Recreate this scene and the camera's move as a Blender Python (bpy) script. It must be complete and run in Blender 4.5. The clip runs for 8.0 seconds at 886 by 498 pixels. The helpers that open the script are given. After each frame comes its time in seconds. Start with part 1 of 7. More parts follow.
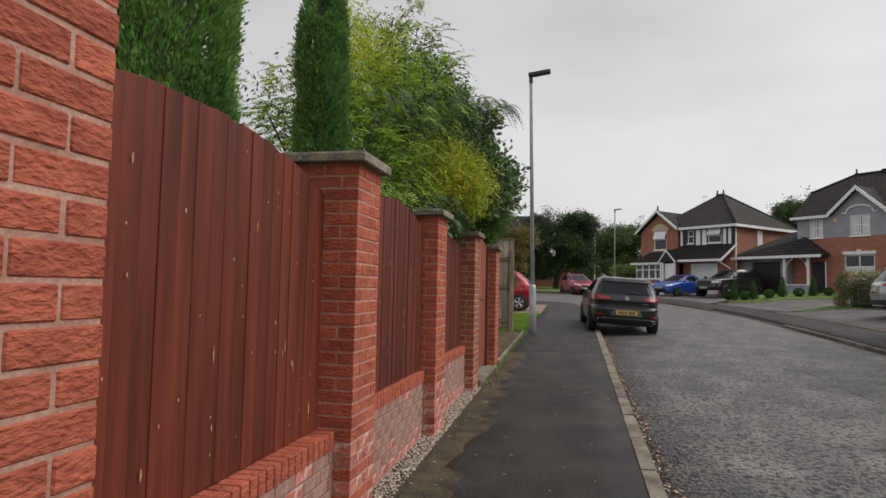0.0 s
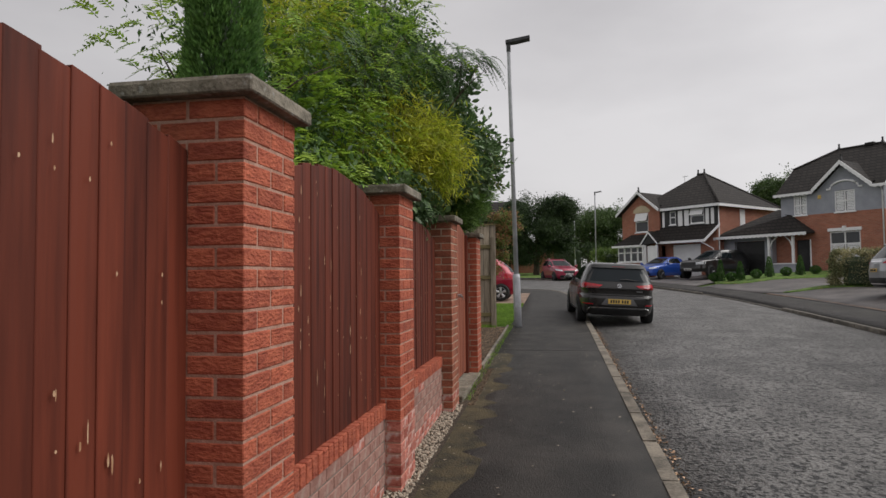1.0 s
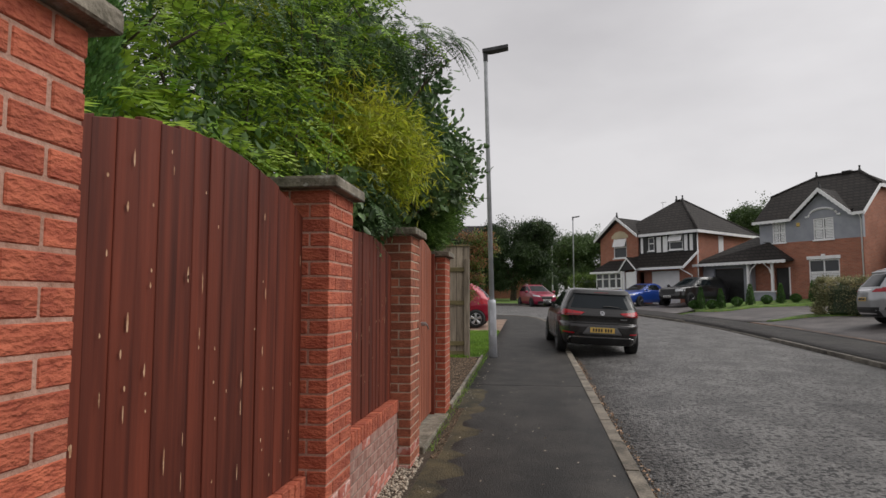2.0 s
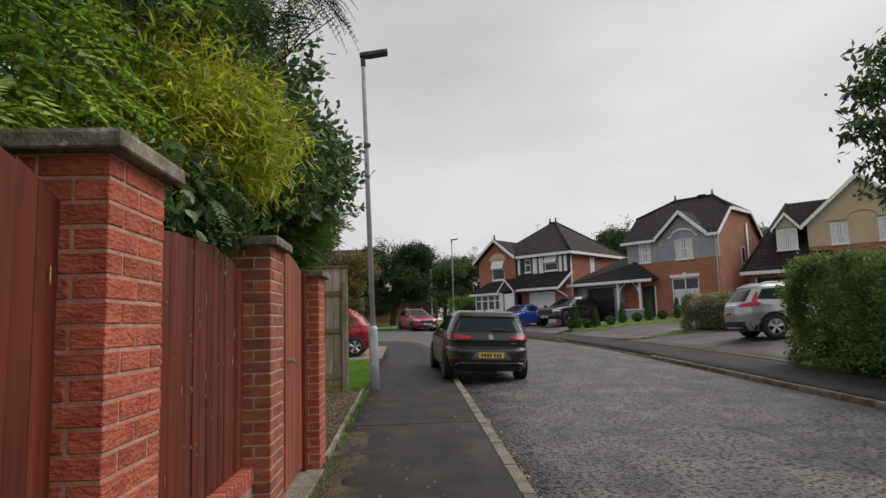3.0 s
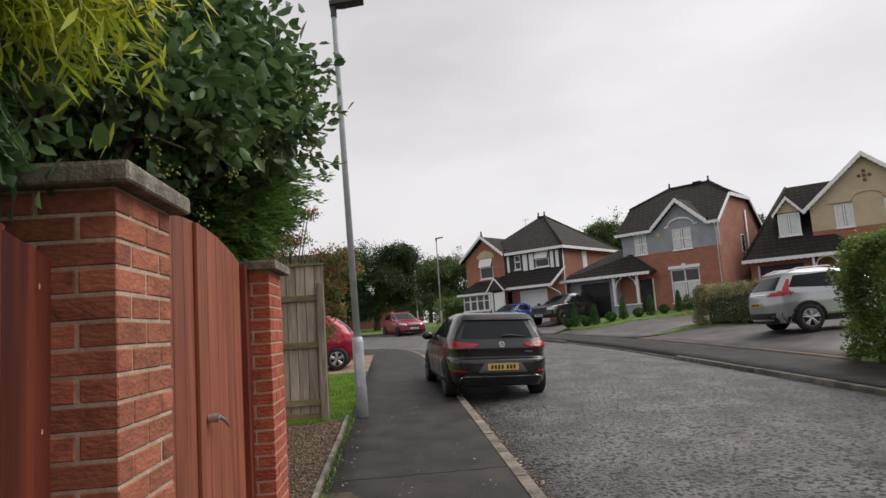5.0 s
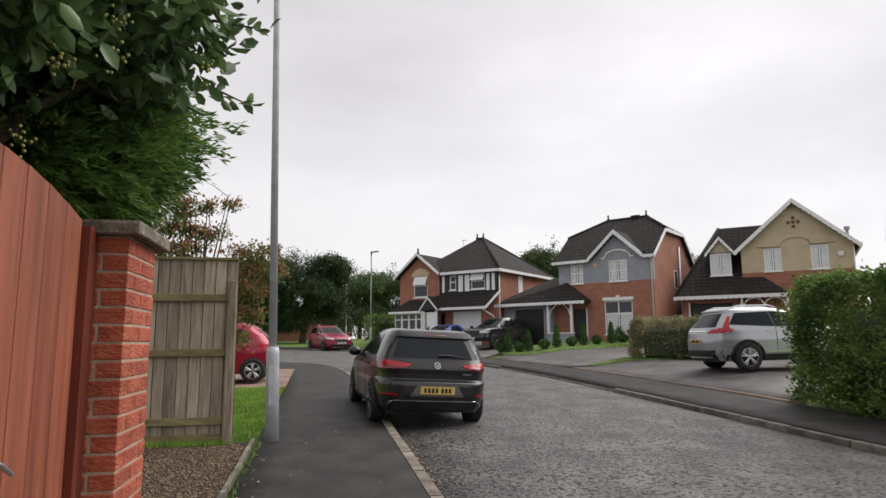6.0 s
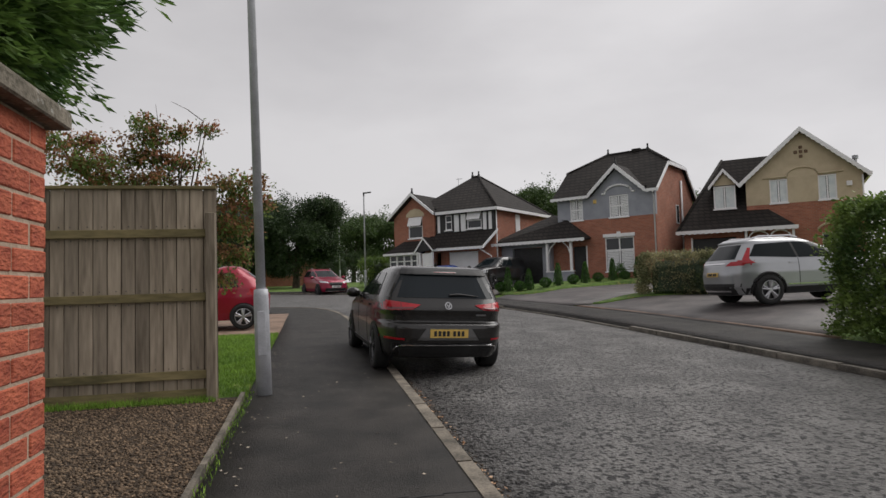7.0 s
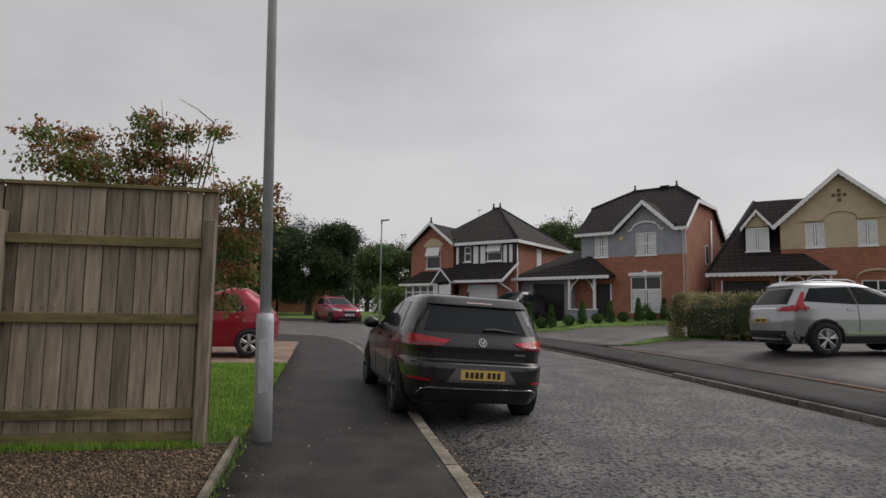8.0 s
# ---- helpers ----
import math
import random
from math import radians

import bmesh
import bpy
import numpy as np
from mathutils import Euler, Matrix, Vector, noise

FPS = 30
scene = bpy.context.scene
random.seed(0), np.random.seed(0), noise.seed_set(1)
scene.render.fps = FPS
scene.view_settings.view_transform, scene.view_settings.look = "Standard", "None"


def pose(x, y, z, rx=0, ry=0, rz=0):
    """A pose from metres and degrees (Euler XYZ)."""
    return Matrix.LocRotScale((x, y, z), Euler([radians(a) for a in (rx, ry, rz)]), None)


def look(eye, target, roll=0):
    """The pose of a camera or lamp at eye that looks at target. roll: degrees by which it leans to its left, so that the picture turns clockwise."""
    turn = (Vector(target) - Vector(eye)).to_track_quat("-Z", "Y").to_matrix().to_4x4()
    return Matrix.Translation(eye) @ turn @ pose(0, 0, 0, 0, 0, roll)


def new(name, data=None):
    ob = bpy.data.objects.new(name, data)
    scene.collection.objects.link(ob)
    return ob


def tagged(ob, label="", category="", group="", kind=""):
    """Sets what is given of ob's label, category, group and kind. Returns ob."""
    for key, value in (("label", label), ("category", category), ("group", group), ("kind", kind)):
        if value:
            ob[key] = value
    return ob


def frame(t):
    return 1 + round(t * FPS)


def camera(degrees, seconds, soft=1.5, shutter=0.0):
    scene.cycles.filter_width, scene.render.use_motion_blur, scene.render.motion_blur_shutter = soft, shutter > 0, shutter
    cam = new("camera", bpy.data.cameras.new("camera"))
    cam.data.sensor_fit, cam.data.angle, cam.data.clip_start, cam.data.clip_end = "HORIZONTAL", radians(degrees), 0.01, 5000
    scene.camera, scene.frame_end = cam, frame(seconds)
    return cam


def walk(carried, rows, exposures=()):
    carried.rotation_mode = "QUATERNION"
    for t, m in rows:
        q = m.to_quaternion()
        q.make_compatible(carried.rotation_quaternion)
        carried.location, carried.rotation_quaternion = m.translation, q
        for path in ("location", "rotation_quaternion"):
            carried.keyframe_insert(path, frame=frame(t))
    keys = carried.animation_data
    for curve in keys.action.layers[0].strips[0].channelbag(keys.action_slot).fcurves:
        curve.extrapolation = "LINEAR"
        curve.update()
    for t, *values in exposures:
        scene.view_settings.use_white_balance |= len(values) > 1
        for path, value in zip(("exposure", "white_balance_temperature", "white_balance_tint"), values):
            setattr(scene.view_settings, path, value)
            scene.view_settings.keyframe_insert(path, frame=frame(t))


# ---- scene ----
cam = camera(69.3, 8.0, shutter=0.0)
# seconds, eye, target, roll
PATH = [
    (0, (0.232, -0.503, 1.547), (-0.174, 1.451, 1.67), 1.2),
    (0.2, (0.142, -0.256, 1.608), (-0.186, 1.715, 1.703), 2.0),
    (0.5, (0.11, 0.277, 1.602), (-0.013, 2.273, 1.657), -2.1),
    (0.7, (0.07, 0.633, 1.602), (-0.125, 2.622, 1.676), -2.7),
    (1, (0.017, 1.041, 1.647), (-0.323, 3.01, 1.734), -0.6),
    (1.2, (-0.001, 1.297, 1.649), (-0.348, 3.259, 1.818), 2.7),
    (2.3, (-0.034, 2.56, 1.65), (-0.282, 4.54, 1.793), -0.8),
    (2.5, (-0.09, 2.799, 1.659), (-0.285, 4.788, 1.738), 0.2),
    (2.7, (-0.129, 3.039, 1.719), (-0.162, 5.038, 1.76), 0.6),
    (3, (-0.142, 3.426, 1.677), (-0.031, 5.409, 1.911), -1.8),
    (3.2, (-0.148, 3.662, 1.701), (-0.177, 5.638, 2.012), -2.2),
    (3.5, (-0.207, 4.029, 1.722), (-0.288, 5.998, 2.063), -0.7),
    (3.7, (-0.212, 4.274, 1.74), (-0.249, 6.247, 2.066), -1.1),
    (4, (-0.225, 4.593, 1.777), (-0.121, 6.574, 2.032), -2.8),
    (4.2, (-0.216, 4.825, 1.753), (-0.06, 6.789, 2.092), -4.6),
    (5.3, (-0.303, 6.199, 1.777), (-0.106, 8.178, 1.991), -3.3),
    (5.5, (-0.267, 6.436, 1.728), (-0.021, 8.403, 1.99), -3.6),
    (5.7, (-0.237, 6.669, 1.739), (0.047, 8.639, 1.93), -3.7),
    (6, (-0.233, 6.991, 1.733), (0.14, 8.935, 2.022), -0.4),
    (6.2, (-0.209, 7.173, 1.7), (0.215, 9.106, 1.987), 2.4),
    (6.5, (-0.171, 7.577, 1.733), (0.368, 9.501, 1.824), 1.0),
    (6.8, (-0.233, 7.99, 1.718), (0.266, 9.919, 1.891), -1.7),
    (7, (-0.247, 8.209, 1.676), (0.152, 10.166, 1.787), -1.7),
    (7.2, (-0.232, 8.424, 1.733), (-0.025, 10.411, 1.815), 0.6),
    (7.5, (-0.251, 8.814, 1.683), (0.029, 10.79, 1.806), 3.9),
    (7.8, (-0.227, 9.248, 1.734), (0.164, 11.204, 1.879), 2.3),
    (8, (-0.265, 9.419, 1.671), (0.089, 11.375, 1.884), 0.8),
]
walk(cam, [(t, look(eye, target, roll)) for t, eye, target, roll in PATH], exposures=[(0.0, 0.20), (1.0, 0.09), (2.5, 0.13), (4.0, 0.15), (5.5, 0.43), (6.0, 0.47), (6.5, 0.36), (6.8, 0.12), (7.0, 0.02), (7.5, -0.05), (8.0, -0.10)])

# ---- world and light ----
S = math.tan(radians(1.75))  # the street climbs along +y


def rise(x, y):
    """Height of the pavement level; the lots across the road lie a little higher."""
    lift = min(max((x - 8.6) / 2.5, 0.0), 1.0)
    return S * min(y, 75.0) + 0.24 * lift * lift * (3 - 2 * lift)


world = bpy.data.worlds.new("overcast_sky")
scene.world = world
world.use_nodes = True
wn, wl = world.node_tree.nodes, world.node_tree.links
sky = wn.new("ShaderNodeTexSky")
sky.sky_type, sky.sun_disc, sky.sun_elevation, sky.sun_rotation = "NISHITA", False, radians(48), radians(80)
wco = wn.new("ShaderNodeTexCoord")
wmap = wn.new("ShaderNodeMapping")
wmap.inputs["Scale"].default_value = (1.0, 1.0, 2.6)
wl.new(wco.outputs["Generated"], wmap.inputs[0])
wno = wn.new("ShaderNodeTexNoise")
wno.inputs["Scale"].default_value, wno.inputs["Detail"].default_value, wno.inputs["Roughness"].default_value = 1.4, 7, 0.5
wl.new(wmap.outputs[0], wno.inputs["Vector"])
wramp = wn.new("ShaderNodeValToRGB")
wramp.color_ramp.elements[0].position, wramp.color_ramp.elements[0].color = 0.34, (0.545, 0.525, 0.535, 1)
wramp.color_ramp.elements[1].position, wramp.color_ramp.elements[1].color = 0.66, (0.765, 0.742, 0.748, 1)
wl.new(wno.outputs[0], wramp.inputs[0])
cloud = wn["Background"]
cloud.inputs[1].default_value = 1.0
wdot = wn.new("ShaderNodeVectorMath")
wdot.operation = "DOT_PRODUCT"
wdot.inputs[1].default_value = (0.92, -0.25, -0.3)
wl.new(wco.outputs["Generated"], wdot.inputs[0])
wside = wn.new("ShaderNodeMapRange")
wside.inputs[1].default_value, wside.inputs[2].default_value, wside.inputs[3].default_value, wside.inputs[4].default_value = -1.0, 1.0, 0.84, 1.18
wl.new(wdot.outputs["Value"], wside.inputs[0])
wmul = wn.new("ShaderNodeVectorMath")
wmul.operation = "SCALE"
wl.new(wramp.outputs[0], wmul.inputs[0]), wl.new(wside.outputs[0], wmul.inputs["Scale"])
wl.new(wmul.outputs[0], cloud.inputs[0])
clear = wn.new("ShaderNodeBackground")
clear.inputs[1].default_value = 0.05
wl.new(sky.outputs[0], clear.inputs[0])
both = wn.new("ShaderNodeMixShader")
both.inputs[0].default_value = 0.12
wl.new(cloud.outputs[0], both.inputs[1]), wl.new(clear.outputs[0], both.inputs[2])
wl.new(both.outputs[0], wn["World Output"].inputs[0])

sun = new("sun", bpy.data.lights.new("sun", "SUN"))
sun.data.energy, sun.data.angle, sun.data.color = 2.0, radians(52), (1.0, 0.97, 0.93)
sun.matrix_world = look((0, 0, 60), (-27, -5, 30))


# ---- materials ----
def mat(name, c1, c2, rough=0.8, scale=6.0, fine=60.0, bump=0.25, metal=0.0, stretch=(1, 1, 1), vary=0.0, island=False, coat=0.0, spec=0.5, depth=0.01, speck=None, span=(0.47, 0.73)):
    m = bpy.data.materials.new(name)
    m.use_nodes = True
    n, l = m.node_tree.nodes, m.node_tree.links
    p = n["Principled BSDF"]
    co, mp = n.new("ShaderNodeTexCoord"), n.new("ShaderNodeMapping")
    mp.inputs["Scale"].default_value = stretch
    l.new(co.outputs["Object"], mp.inputs[0])
    info = n.new("ShaderNodeObjectInfo")
    shift = n.new("ShaderNodeMath")
    shift.operation = "MULTIPLY"
    shift.inputs[1].default_value = 40.0
    l.new(info.outputs["Random"], shift.inputs[0])
    big, small = n.new("ShaderNodeTexNoise"), n.new("ShaderNodeTexNoise")
    for node, sc, det in ((big, scale, 4), (small, fine, 6)):
        node.noise_dimensions = "4D"
        node.inputs["Scale"].default_value, node.inputs["Detail"].default_value = sc, det
        l.new(mp.outputs[0], node.inputs["Vector"]), l.new(shift.outputs[0], node.inputs["W"])
    add = n.new("ShaderNodeMath")
    add.operation = "MULTIPLY_ADD"
    add.inputs[1].default_value, add.inputs[2].default_value = 0.45, 0.0
    l.new(small.outputs[0], add.inputs[0])
    sm = n.new("ShaderNodeMath")
    sm.operation = "MULTIPLY_ADD"
    sm.inputs[1].default_value = 0.75
    l.new(big.outputs[0], sm.inputs[0]), l.new(add.outputs[0], sm.inputs[2])
    ramp = n.new("ShaderNodeValToRGB")
    ramp.color_ramp.elements[0].position, ramp.color_ramp.elements[0].color = span[0], (*c1, 1)
    ramp.color_ramp.elements[1].position, ramp.color_ramp.elements[1].color = span[1], (*c2, 1)
    l.new(sm.outputs[0], ramp.inputs[0])
    out = ramp.outputs[0]
    if speck:
        tone, amount, sscale = speck
        vo = n.new("ShaderNodeTexNoise")
        vo.inputs["Scale"].default_value, vo.inputs["Detail"].default_value = sscale, 2
        l.new(co.outputs["Object"], vo.inputs["Vector"])
        sr = n.new("ShaderNodeValToRGB")
        sr.color_ramp.elements[0].position, sr.color_ramp.elements[1].position = amount, amount + 0.06
        l.new(vo.outputs[0], sr.inputs[0])
        mx = n.new("ShaderNodeMixRGB")
        mx.inputs[2].default_value = (*tone, 1)
        l.new(sr.outputs[0], mx.inputs[0]), l.new(out, mx.inputs[1])
        out = mx.outputs[0]
    if vary or island:
        hsv = n.new("ShaderNodeHueSaturation")
        ma = n.new("ShaderNodeMapRange")
        ma.inputs[3].default_value, ma.inputs[4].default_value = 1 - vary, 1 + vary
        if island:
            geo = n.new("ShaderNodeNewGeometry")
            l.new(geo.outputs["Random Per Island"], ma.inputs[0])
        else:
            l.new(info.outputs["Random"], ma.inputs[0])
        l.new(ma.outputs[0], hsv.inputs["Value"]), l.new(out, hsv.inputs["Color"])
        out = hsv.outputs[0]
    l.new(out, p.inputs["Base Color"])
    p.inputs["Roughness"].default_value, p.inputs["Metallic"].default_value = rough, metal
    p.inputs["Coat Weight"].default_value, p.inputs["Specular IOR Level"].default_value = coat, spec
    p.inputs["Coat Roughness"].default_value = 0.06
    if bump:
        b = n.new("ShaderNodeBump")
        b.inputs["Strength"].default_value, b.inputs["Distance"].default_value = bump, depth
        l.new(small.outputs[0], b.inputs["Height"]), l.new(b.outputs[0], p.inputs["Normal"])
    return m


def patterned(name, bricks, mortar, bw, bh, gap, rough=0.85, axis="wall", bump=0.4, soft=0.35):
    """Bricks or tiles too far off to be pieces: rows along the local height."""
    m = bpy.data.materials.new(name)
    m.use_nodes = True
    n, l = m.node_tree.nodes, m.node_tree.links
    p = n["Principled BSDF"]
    co, sep, com, su = n.new("ShaderNodeTexCoord"), n.new("ShaderNodeSeparateXYZ"), n.new("ShaderNodeCombineXYZ"), n.new("ShaderNodeMath")
    l.new(co.outputs["Object"], sep.inputs[0])
    l.new(sep.outputs[0], su.inputs[0]), l.new(sep.outputs[1], su.inputs[1])
    l.new(su.outputs[0], com.inputs[0]), l.new(sep.outputs[2], com.inputs[1])
    br = n.new("ShaderNodeTexBrick")
    br.inputs["Scale"].default_value, br.inputs["Mortar Size"].default_value = 1.0, gap
    br.inputs["Brick Width"].default_value, br.inputs["Row Height"].default_value = bw, bh
    br.inputs["Color1"].default_value, br.inputs["Color2"].default_value, br.inputs["Mortar"].default_value = (*bricks[0], 1), (*bricks[1], 1), (*mortar, 1)
    l.new(com.outputs[0], br.inputs["Vector"])
    no = n.new("ShaderNodeTexNoise")
    no.inputs["Scale"].default_value, no.inputs["Detail"].default_value = 1.3, 6
    l.new(co.outputs["Object"], no.inputs["Vector"])
    ra = n.new("ShaderNodeMapRange")
    ra.inputs[3].default_value, ra.inputs[4].default_value = 1 - soft, 1 + soft
    l.new(no.outputs[0], ra.inputs[0])
    hs = n.new("ShaderNodeHueSaturation")
    l.new(ra.outputs[0], hs.inputs["Value"]), l.new(br.outputs["Color"], hs.inputs["Color"])
    l.new(hs.outputs[0], p.inputs["Base Color"])
    p.inputs["Roughness"].default_value = rough
    b = n.new("ShaderNodeBump")
    b.invert = True
    b.inputs["Strength"].default_value, b.inputs["Distance"].default_value = bump, 0.02
    l.new(br.outputs["Fac"], b.inputs["Height"]), l.new(b.outputs[0], p.inputs["Normal"])
    return m


def glassy(name, tint, rough=0.04, spec=0.6):
    m = bpy.data.materials.new(name)
    m.use_nodes = True
    p = m.node_tree.nodes["Principled BSDF"]
    p.inputs["Base Color"].default_value, p.inputs["Roughness"].default_value = (*tint, 1), rough
    p.inputs["Specular IOR Level"].default_value = spec
    return m


ROAD = mat("road_tarmac", (0.085, 0.082, 0.080), (0.225, 0.218, 0.208), 0.45, 1.6, 34, 1.0, stretch=(1, 0.85, 1), depth=0.05, spec=0.3, speck=((0.022, 0.021, 0.021), 0.52, 19), span=(0.46, 0.74))
PATH = mat("pavement_tarmac", (0.013, 0.0118, 0.0105), (0.043, 0.038, 0.0335), 0.62, 2.2, 90, 0.9, depth=0.014, spec=0.3, speck=((0.13, 0.125, 0.12), 0.68, 80), span=(0.50, 0.74))
MOSS = mat("moss", (0.022, 0.0195, 0.012), (0.095, 0.074, 0.036), 0.95, 5, 60, 0.8, depth=0.02)
# darker concrete tone for the kerb across the road
KERBD = mat("darker_kerb_concrete", (0.06, 0.054, 0.046), (0.20, 0.18, 0.15), 0.85, 4, 50, 0.5, vary=0.2)
KERB = mat("kerb_concrete", (0.08, 0.07, 0.056), (0.255, 0.22, 0.175), 0.85, 4, 50, 0.5, vary=0.2)
BRICK = mat("red_facing_brick", (0.28, 0.056, 0.029), (0.46, 0.118, 0.060), 0.88, 9, 40, 1.0, vary=0.14, stretch=(1, 1, 2.0), depth=0.016)
BRICKW = mat("weathered_red_brick", (0.28, 0.06, 0.04), (0.52, 0.20, 0.15), 0.9, 7, 45, 0.6, vary=0.14, stretch=(1, 1, 2.0), depth=0.009, speck=((0.52, 0.37, 0.33), 0.60, 9))
BRICKB = mat("old_pale_brick", (0.24, 0.115, 0.090), (0.36, 0.20, 0.16), 0.9, 5, 40, 0.6, vary=0.06, speck=((0.36, 0.25, 0.21), 0.62, 6))
MORTAR = mat("mortar", (0.33, 0.17, 0.12), (0.48, 0.29, 0.225), 0.95, 12, 90, 0.6)
MORTARG = mat("grey_mortar", (0.15, 0.115, 0.095), (0.27, 0.21, 0.175), 0.95, 12, 90, 0.6)
MORTARP = mat("pale_mortar", (0.32, 0.235, 0.17), (0.47, 0.365, 0.28), 0.95, 12, 90, 0.6)
BRICKO = mat("brown_red_brick", (0.19, 0.058, 0.032), (0.36, 0.118, 0.064), 0.9, 9, 45, 0.7, vary=0.22, stretch=(1, 1, 2.0), depth=0.010)
CAPS = mat("weathered_concrete_cap", (0.095, 0.083, 0.06), (0.27, 0.235, 0.185), 0.92, 8, 60, 0.9, speck=((0.30, 0.29, 0.26), 0.63, 25))
STAIN = mat("red_stained_board", (0.054, 0.0110, 0.0063), (0.168, 0.0355, 0.0180), 0.62, 6, 22, 0.6, stretch=(1, 1, 0.07), vary=0.15, depth=0.008, spec=0.3)
KNOT = mat("bare_wood_knot", (0.36, 0.19, 0.10), (0.62, 0.42, 0.27), 0.75, 20, 80, 0.3)
GATEW = mat("orange_stained_gate_board", (0.17, 0.045, 0.024), (0.36, 0.110, 0.056), 0.62, 5, 28, 0.5, stretch=(1, 1, 0.07), vary=0.12, depth=0.008)
GREYW = mat("weathered_grey_board", (0.165, 0.134, 0.098), (0.44, 0.365, 0.28), 0.9, 2, 26, 0.7, stretch=(1, 1, 0.1), vary=0.22, depth=0.008)
GREENW = mat("algae_rail", (0.10, 0.086, 0.038), (0.27, 0.217, 0.105), 0.9, 4, 30, 0.5, stretch=(0.2, 1, 1), vary=0.1)
GRAVEL = mat("gravel_stone", (0.045, 0.029, 0.017), (0.21, 0.145, 0.092), 0.85, 30, 90, 0.3, island=True, vary=0.6)
GRAVELB = mat("gravel_bed", (0.028, 0.019, 0.012), (0.095, 0.066, 0.043), 0.95, 40, 110, 1.0, depth=0.03)
WHITEST = mat("pale_chipping", (0.26, 0.215, 0.16), (0.55, 0.475, 0.38), 0.85, 30, 90, 0.3, island=True, vary=0.3)
GRASS = mat("lawn", (0.05, 0.10, 0.015), (0.15, 0.25, 0.04), 0.9, 3, 50, 1.0, depth=0.04, speck=((0.22, 0.22, 0.06), 0.62, 3))
BLADE = mat("grass_blade", (0.11, 0.22, 0.02), (0.26, 0.42, 0.05), 0.7, 3, 20, 0, island=True, vary=0.3)
EARTH = mat("soil", (0.03, 0.022, 0.015), (0.09, 0.065, 0.045), 0.95, 5, 60, 1.0)
TARSEAM = mat("bitumen_joint", (0.006, 0.006, 0.006), (0.018, 0.017, 0.016), 0.6, 8, 60, 0.4)
DRIVE = mat("drive_tarmac", (0.055, 0.05, 0.05), (0.13, 0.115, 0.11), 0.6, 1.5, 60, 0.6)
PAVER = mat("block_paving", (0.13, 0.085, 0.06), (0.27, 0.185, 0.135), 0.85, 3, 40, 0.6, vary=0.25)
STEEL = mat("galvanised_steel", (0.40, 0.41, 0.44), (0.56, 0.57, 0.61), 0.55, 5, 80, 0.1, metal=0.1)
DARKM = mat("dark_lamp_metal", (0.02, 0.02, 0.022), (0.05, 0.05, 0.055), 0.5, 8, 60, 0.1)
IRON = mat("zinc_latch", (0.30, 0.30, 0.31), (0.55, 0.55, 0.56), 0.35, 10, 60, 0.1, metal=0.8)
HBRICK = patterned("house_brick", ((0.30, 0.096, 0.058), (0.43, 0.152, 0.090)), (0.36, 0.24, 0.18), 0.225, 0.075, 0.01)
HTILE = patterned("roof_tile", ((0.020, 0.016, 0.014), (0.034, 0.027, 0.024)), (0.008, 0.007, 0.006), 0.33, 0.21, 0.035, 0.9, bump=1.0)
UPVC = mat("white_upvc", (0.80, 0.80, 0.81), (0.88, 0.88, 0.89), 0.4, 3, 30, 0.05)
BLIND = mat("white_shutter", (0.78, 0.79, 0.80), (0.86, 0.87, 0.88), 0.6, 3, 30, 0.05)
NET = mat("net_curtain", (0.60, 0.66, 0.68), (0.76, 0.80, 0.80), 0.5, 4, 40, 0.05, coat=0.5)
RENDERG = mat("grey_painted_render", (0.29, 0.305, 0.345), (0.365, 0.38, 0.425), 0.85, 2, 60, 0.3)
RENDERC = mat("cream_render", (0.50, 0.415, 0.285), (0.60, 0.505, 0.355), 0.85, 2, 60, 0.3)
BLACKP = mat("black_paint", (0.012, 0.012, 0.013), (0.025, 0.025, 0.026), 0.5, 3, 40, 0.1)
TERRA = mat("brown_clay", (0.13, 0.08, 0.05), (0.21, 0.135, 0.09), 0.85, 8, 50, 0.3)
PANE = glassy("window_glass", (0.03, 0.035, 0.04))
REARGLASS = glassy("tinted_rear_glass", (0.014, 0.019, 0.023), 0.05, 0.26)
CARGLASS = glassy("car_glass", (0.010, 0.014, 0.016), 0.05, 0.16)


def paint(name, c, rough=0.28, metal=0.3, gloss=0.8):
    return mat(name, tuple(v * 0.9 for v in c), c, rough, 2.0, 90, 0.02, metal=metal, coat=gloss)


GOLF = paint("dark_grey_car_paint", (0.022, 0.0205, 0.0200), 0.24, 0.1, 0.32)
GREYP = paint("mid_grey_car_paint", (0.14, 0.14, 0.145), 0.3, 0.3)
SILVER = paint("silver_car_paint", (0.40, 0.41, 0.43), 0.3, 0.6)
REDP = paint("red_car_paint", (0.30, 0.005, 0.026), 0.3, 0.2, 0.4)
CRIMSON = paint("crimson_car_paint", (0.28, 0.004, 0.038), 0.3, 0.2, 0.4)
BLUEP = paint("blue_car_paint", (0.02, 0.08, 0.40))
BLACKC = paint("black_car_paint", (0.010, 0.010, 0.011))
RUBBER = mat("tyre_rubber", (0.010, 0.010, 0.010), (0.022, 0.022, 0.022), 0.85, 8, 60, 0.3)
ALLOY = mat("alloy_rim", (0.38, 0.38, 0.40), (0.55, 0.55, 0.57), 0.35, 8, 60, 0.05, metal=0.8)
DARKALLOY = mat("dark_alloy_rim", (0.04, 0.04, 0.045), (0.09, 0.09, 0.095), 0.35, 8, 60, 0.05, metal=0.6)
TRIM = mat("black_plastic_trim", (0.010, 0.010, 0.011), (0.022, 0.022, 0.023), 0.55, 6, 60, 0.2)
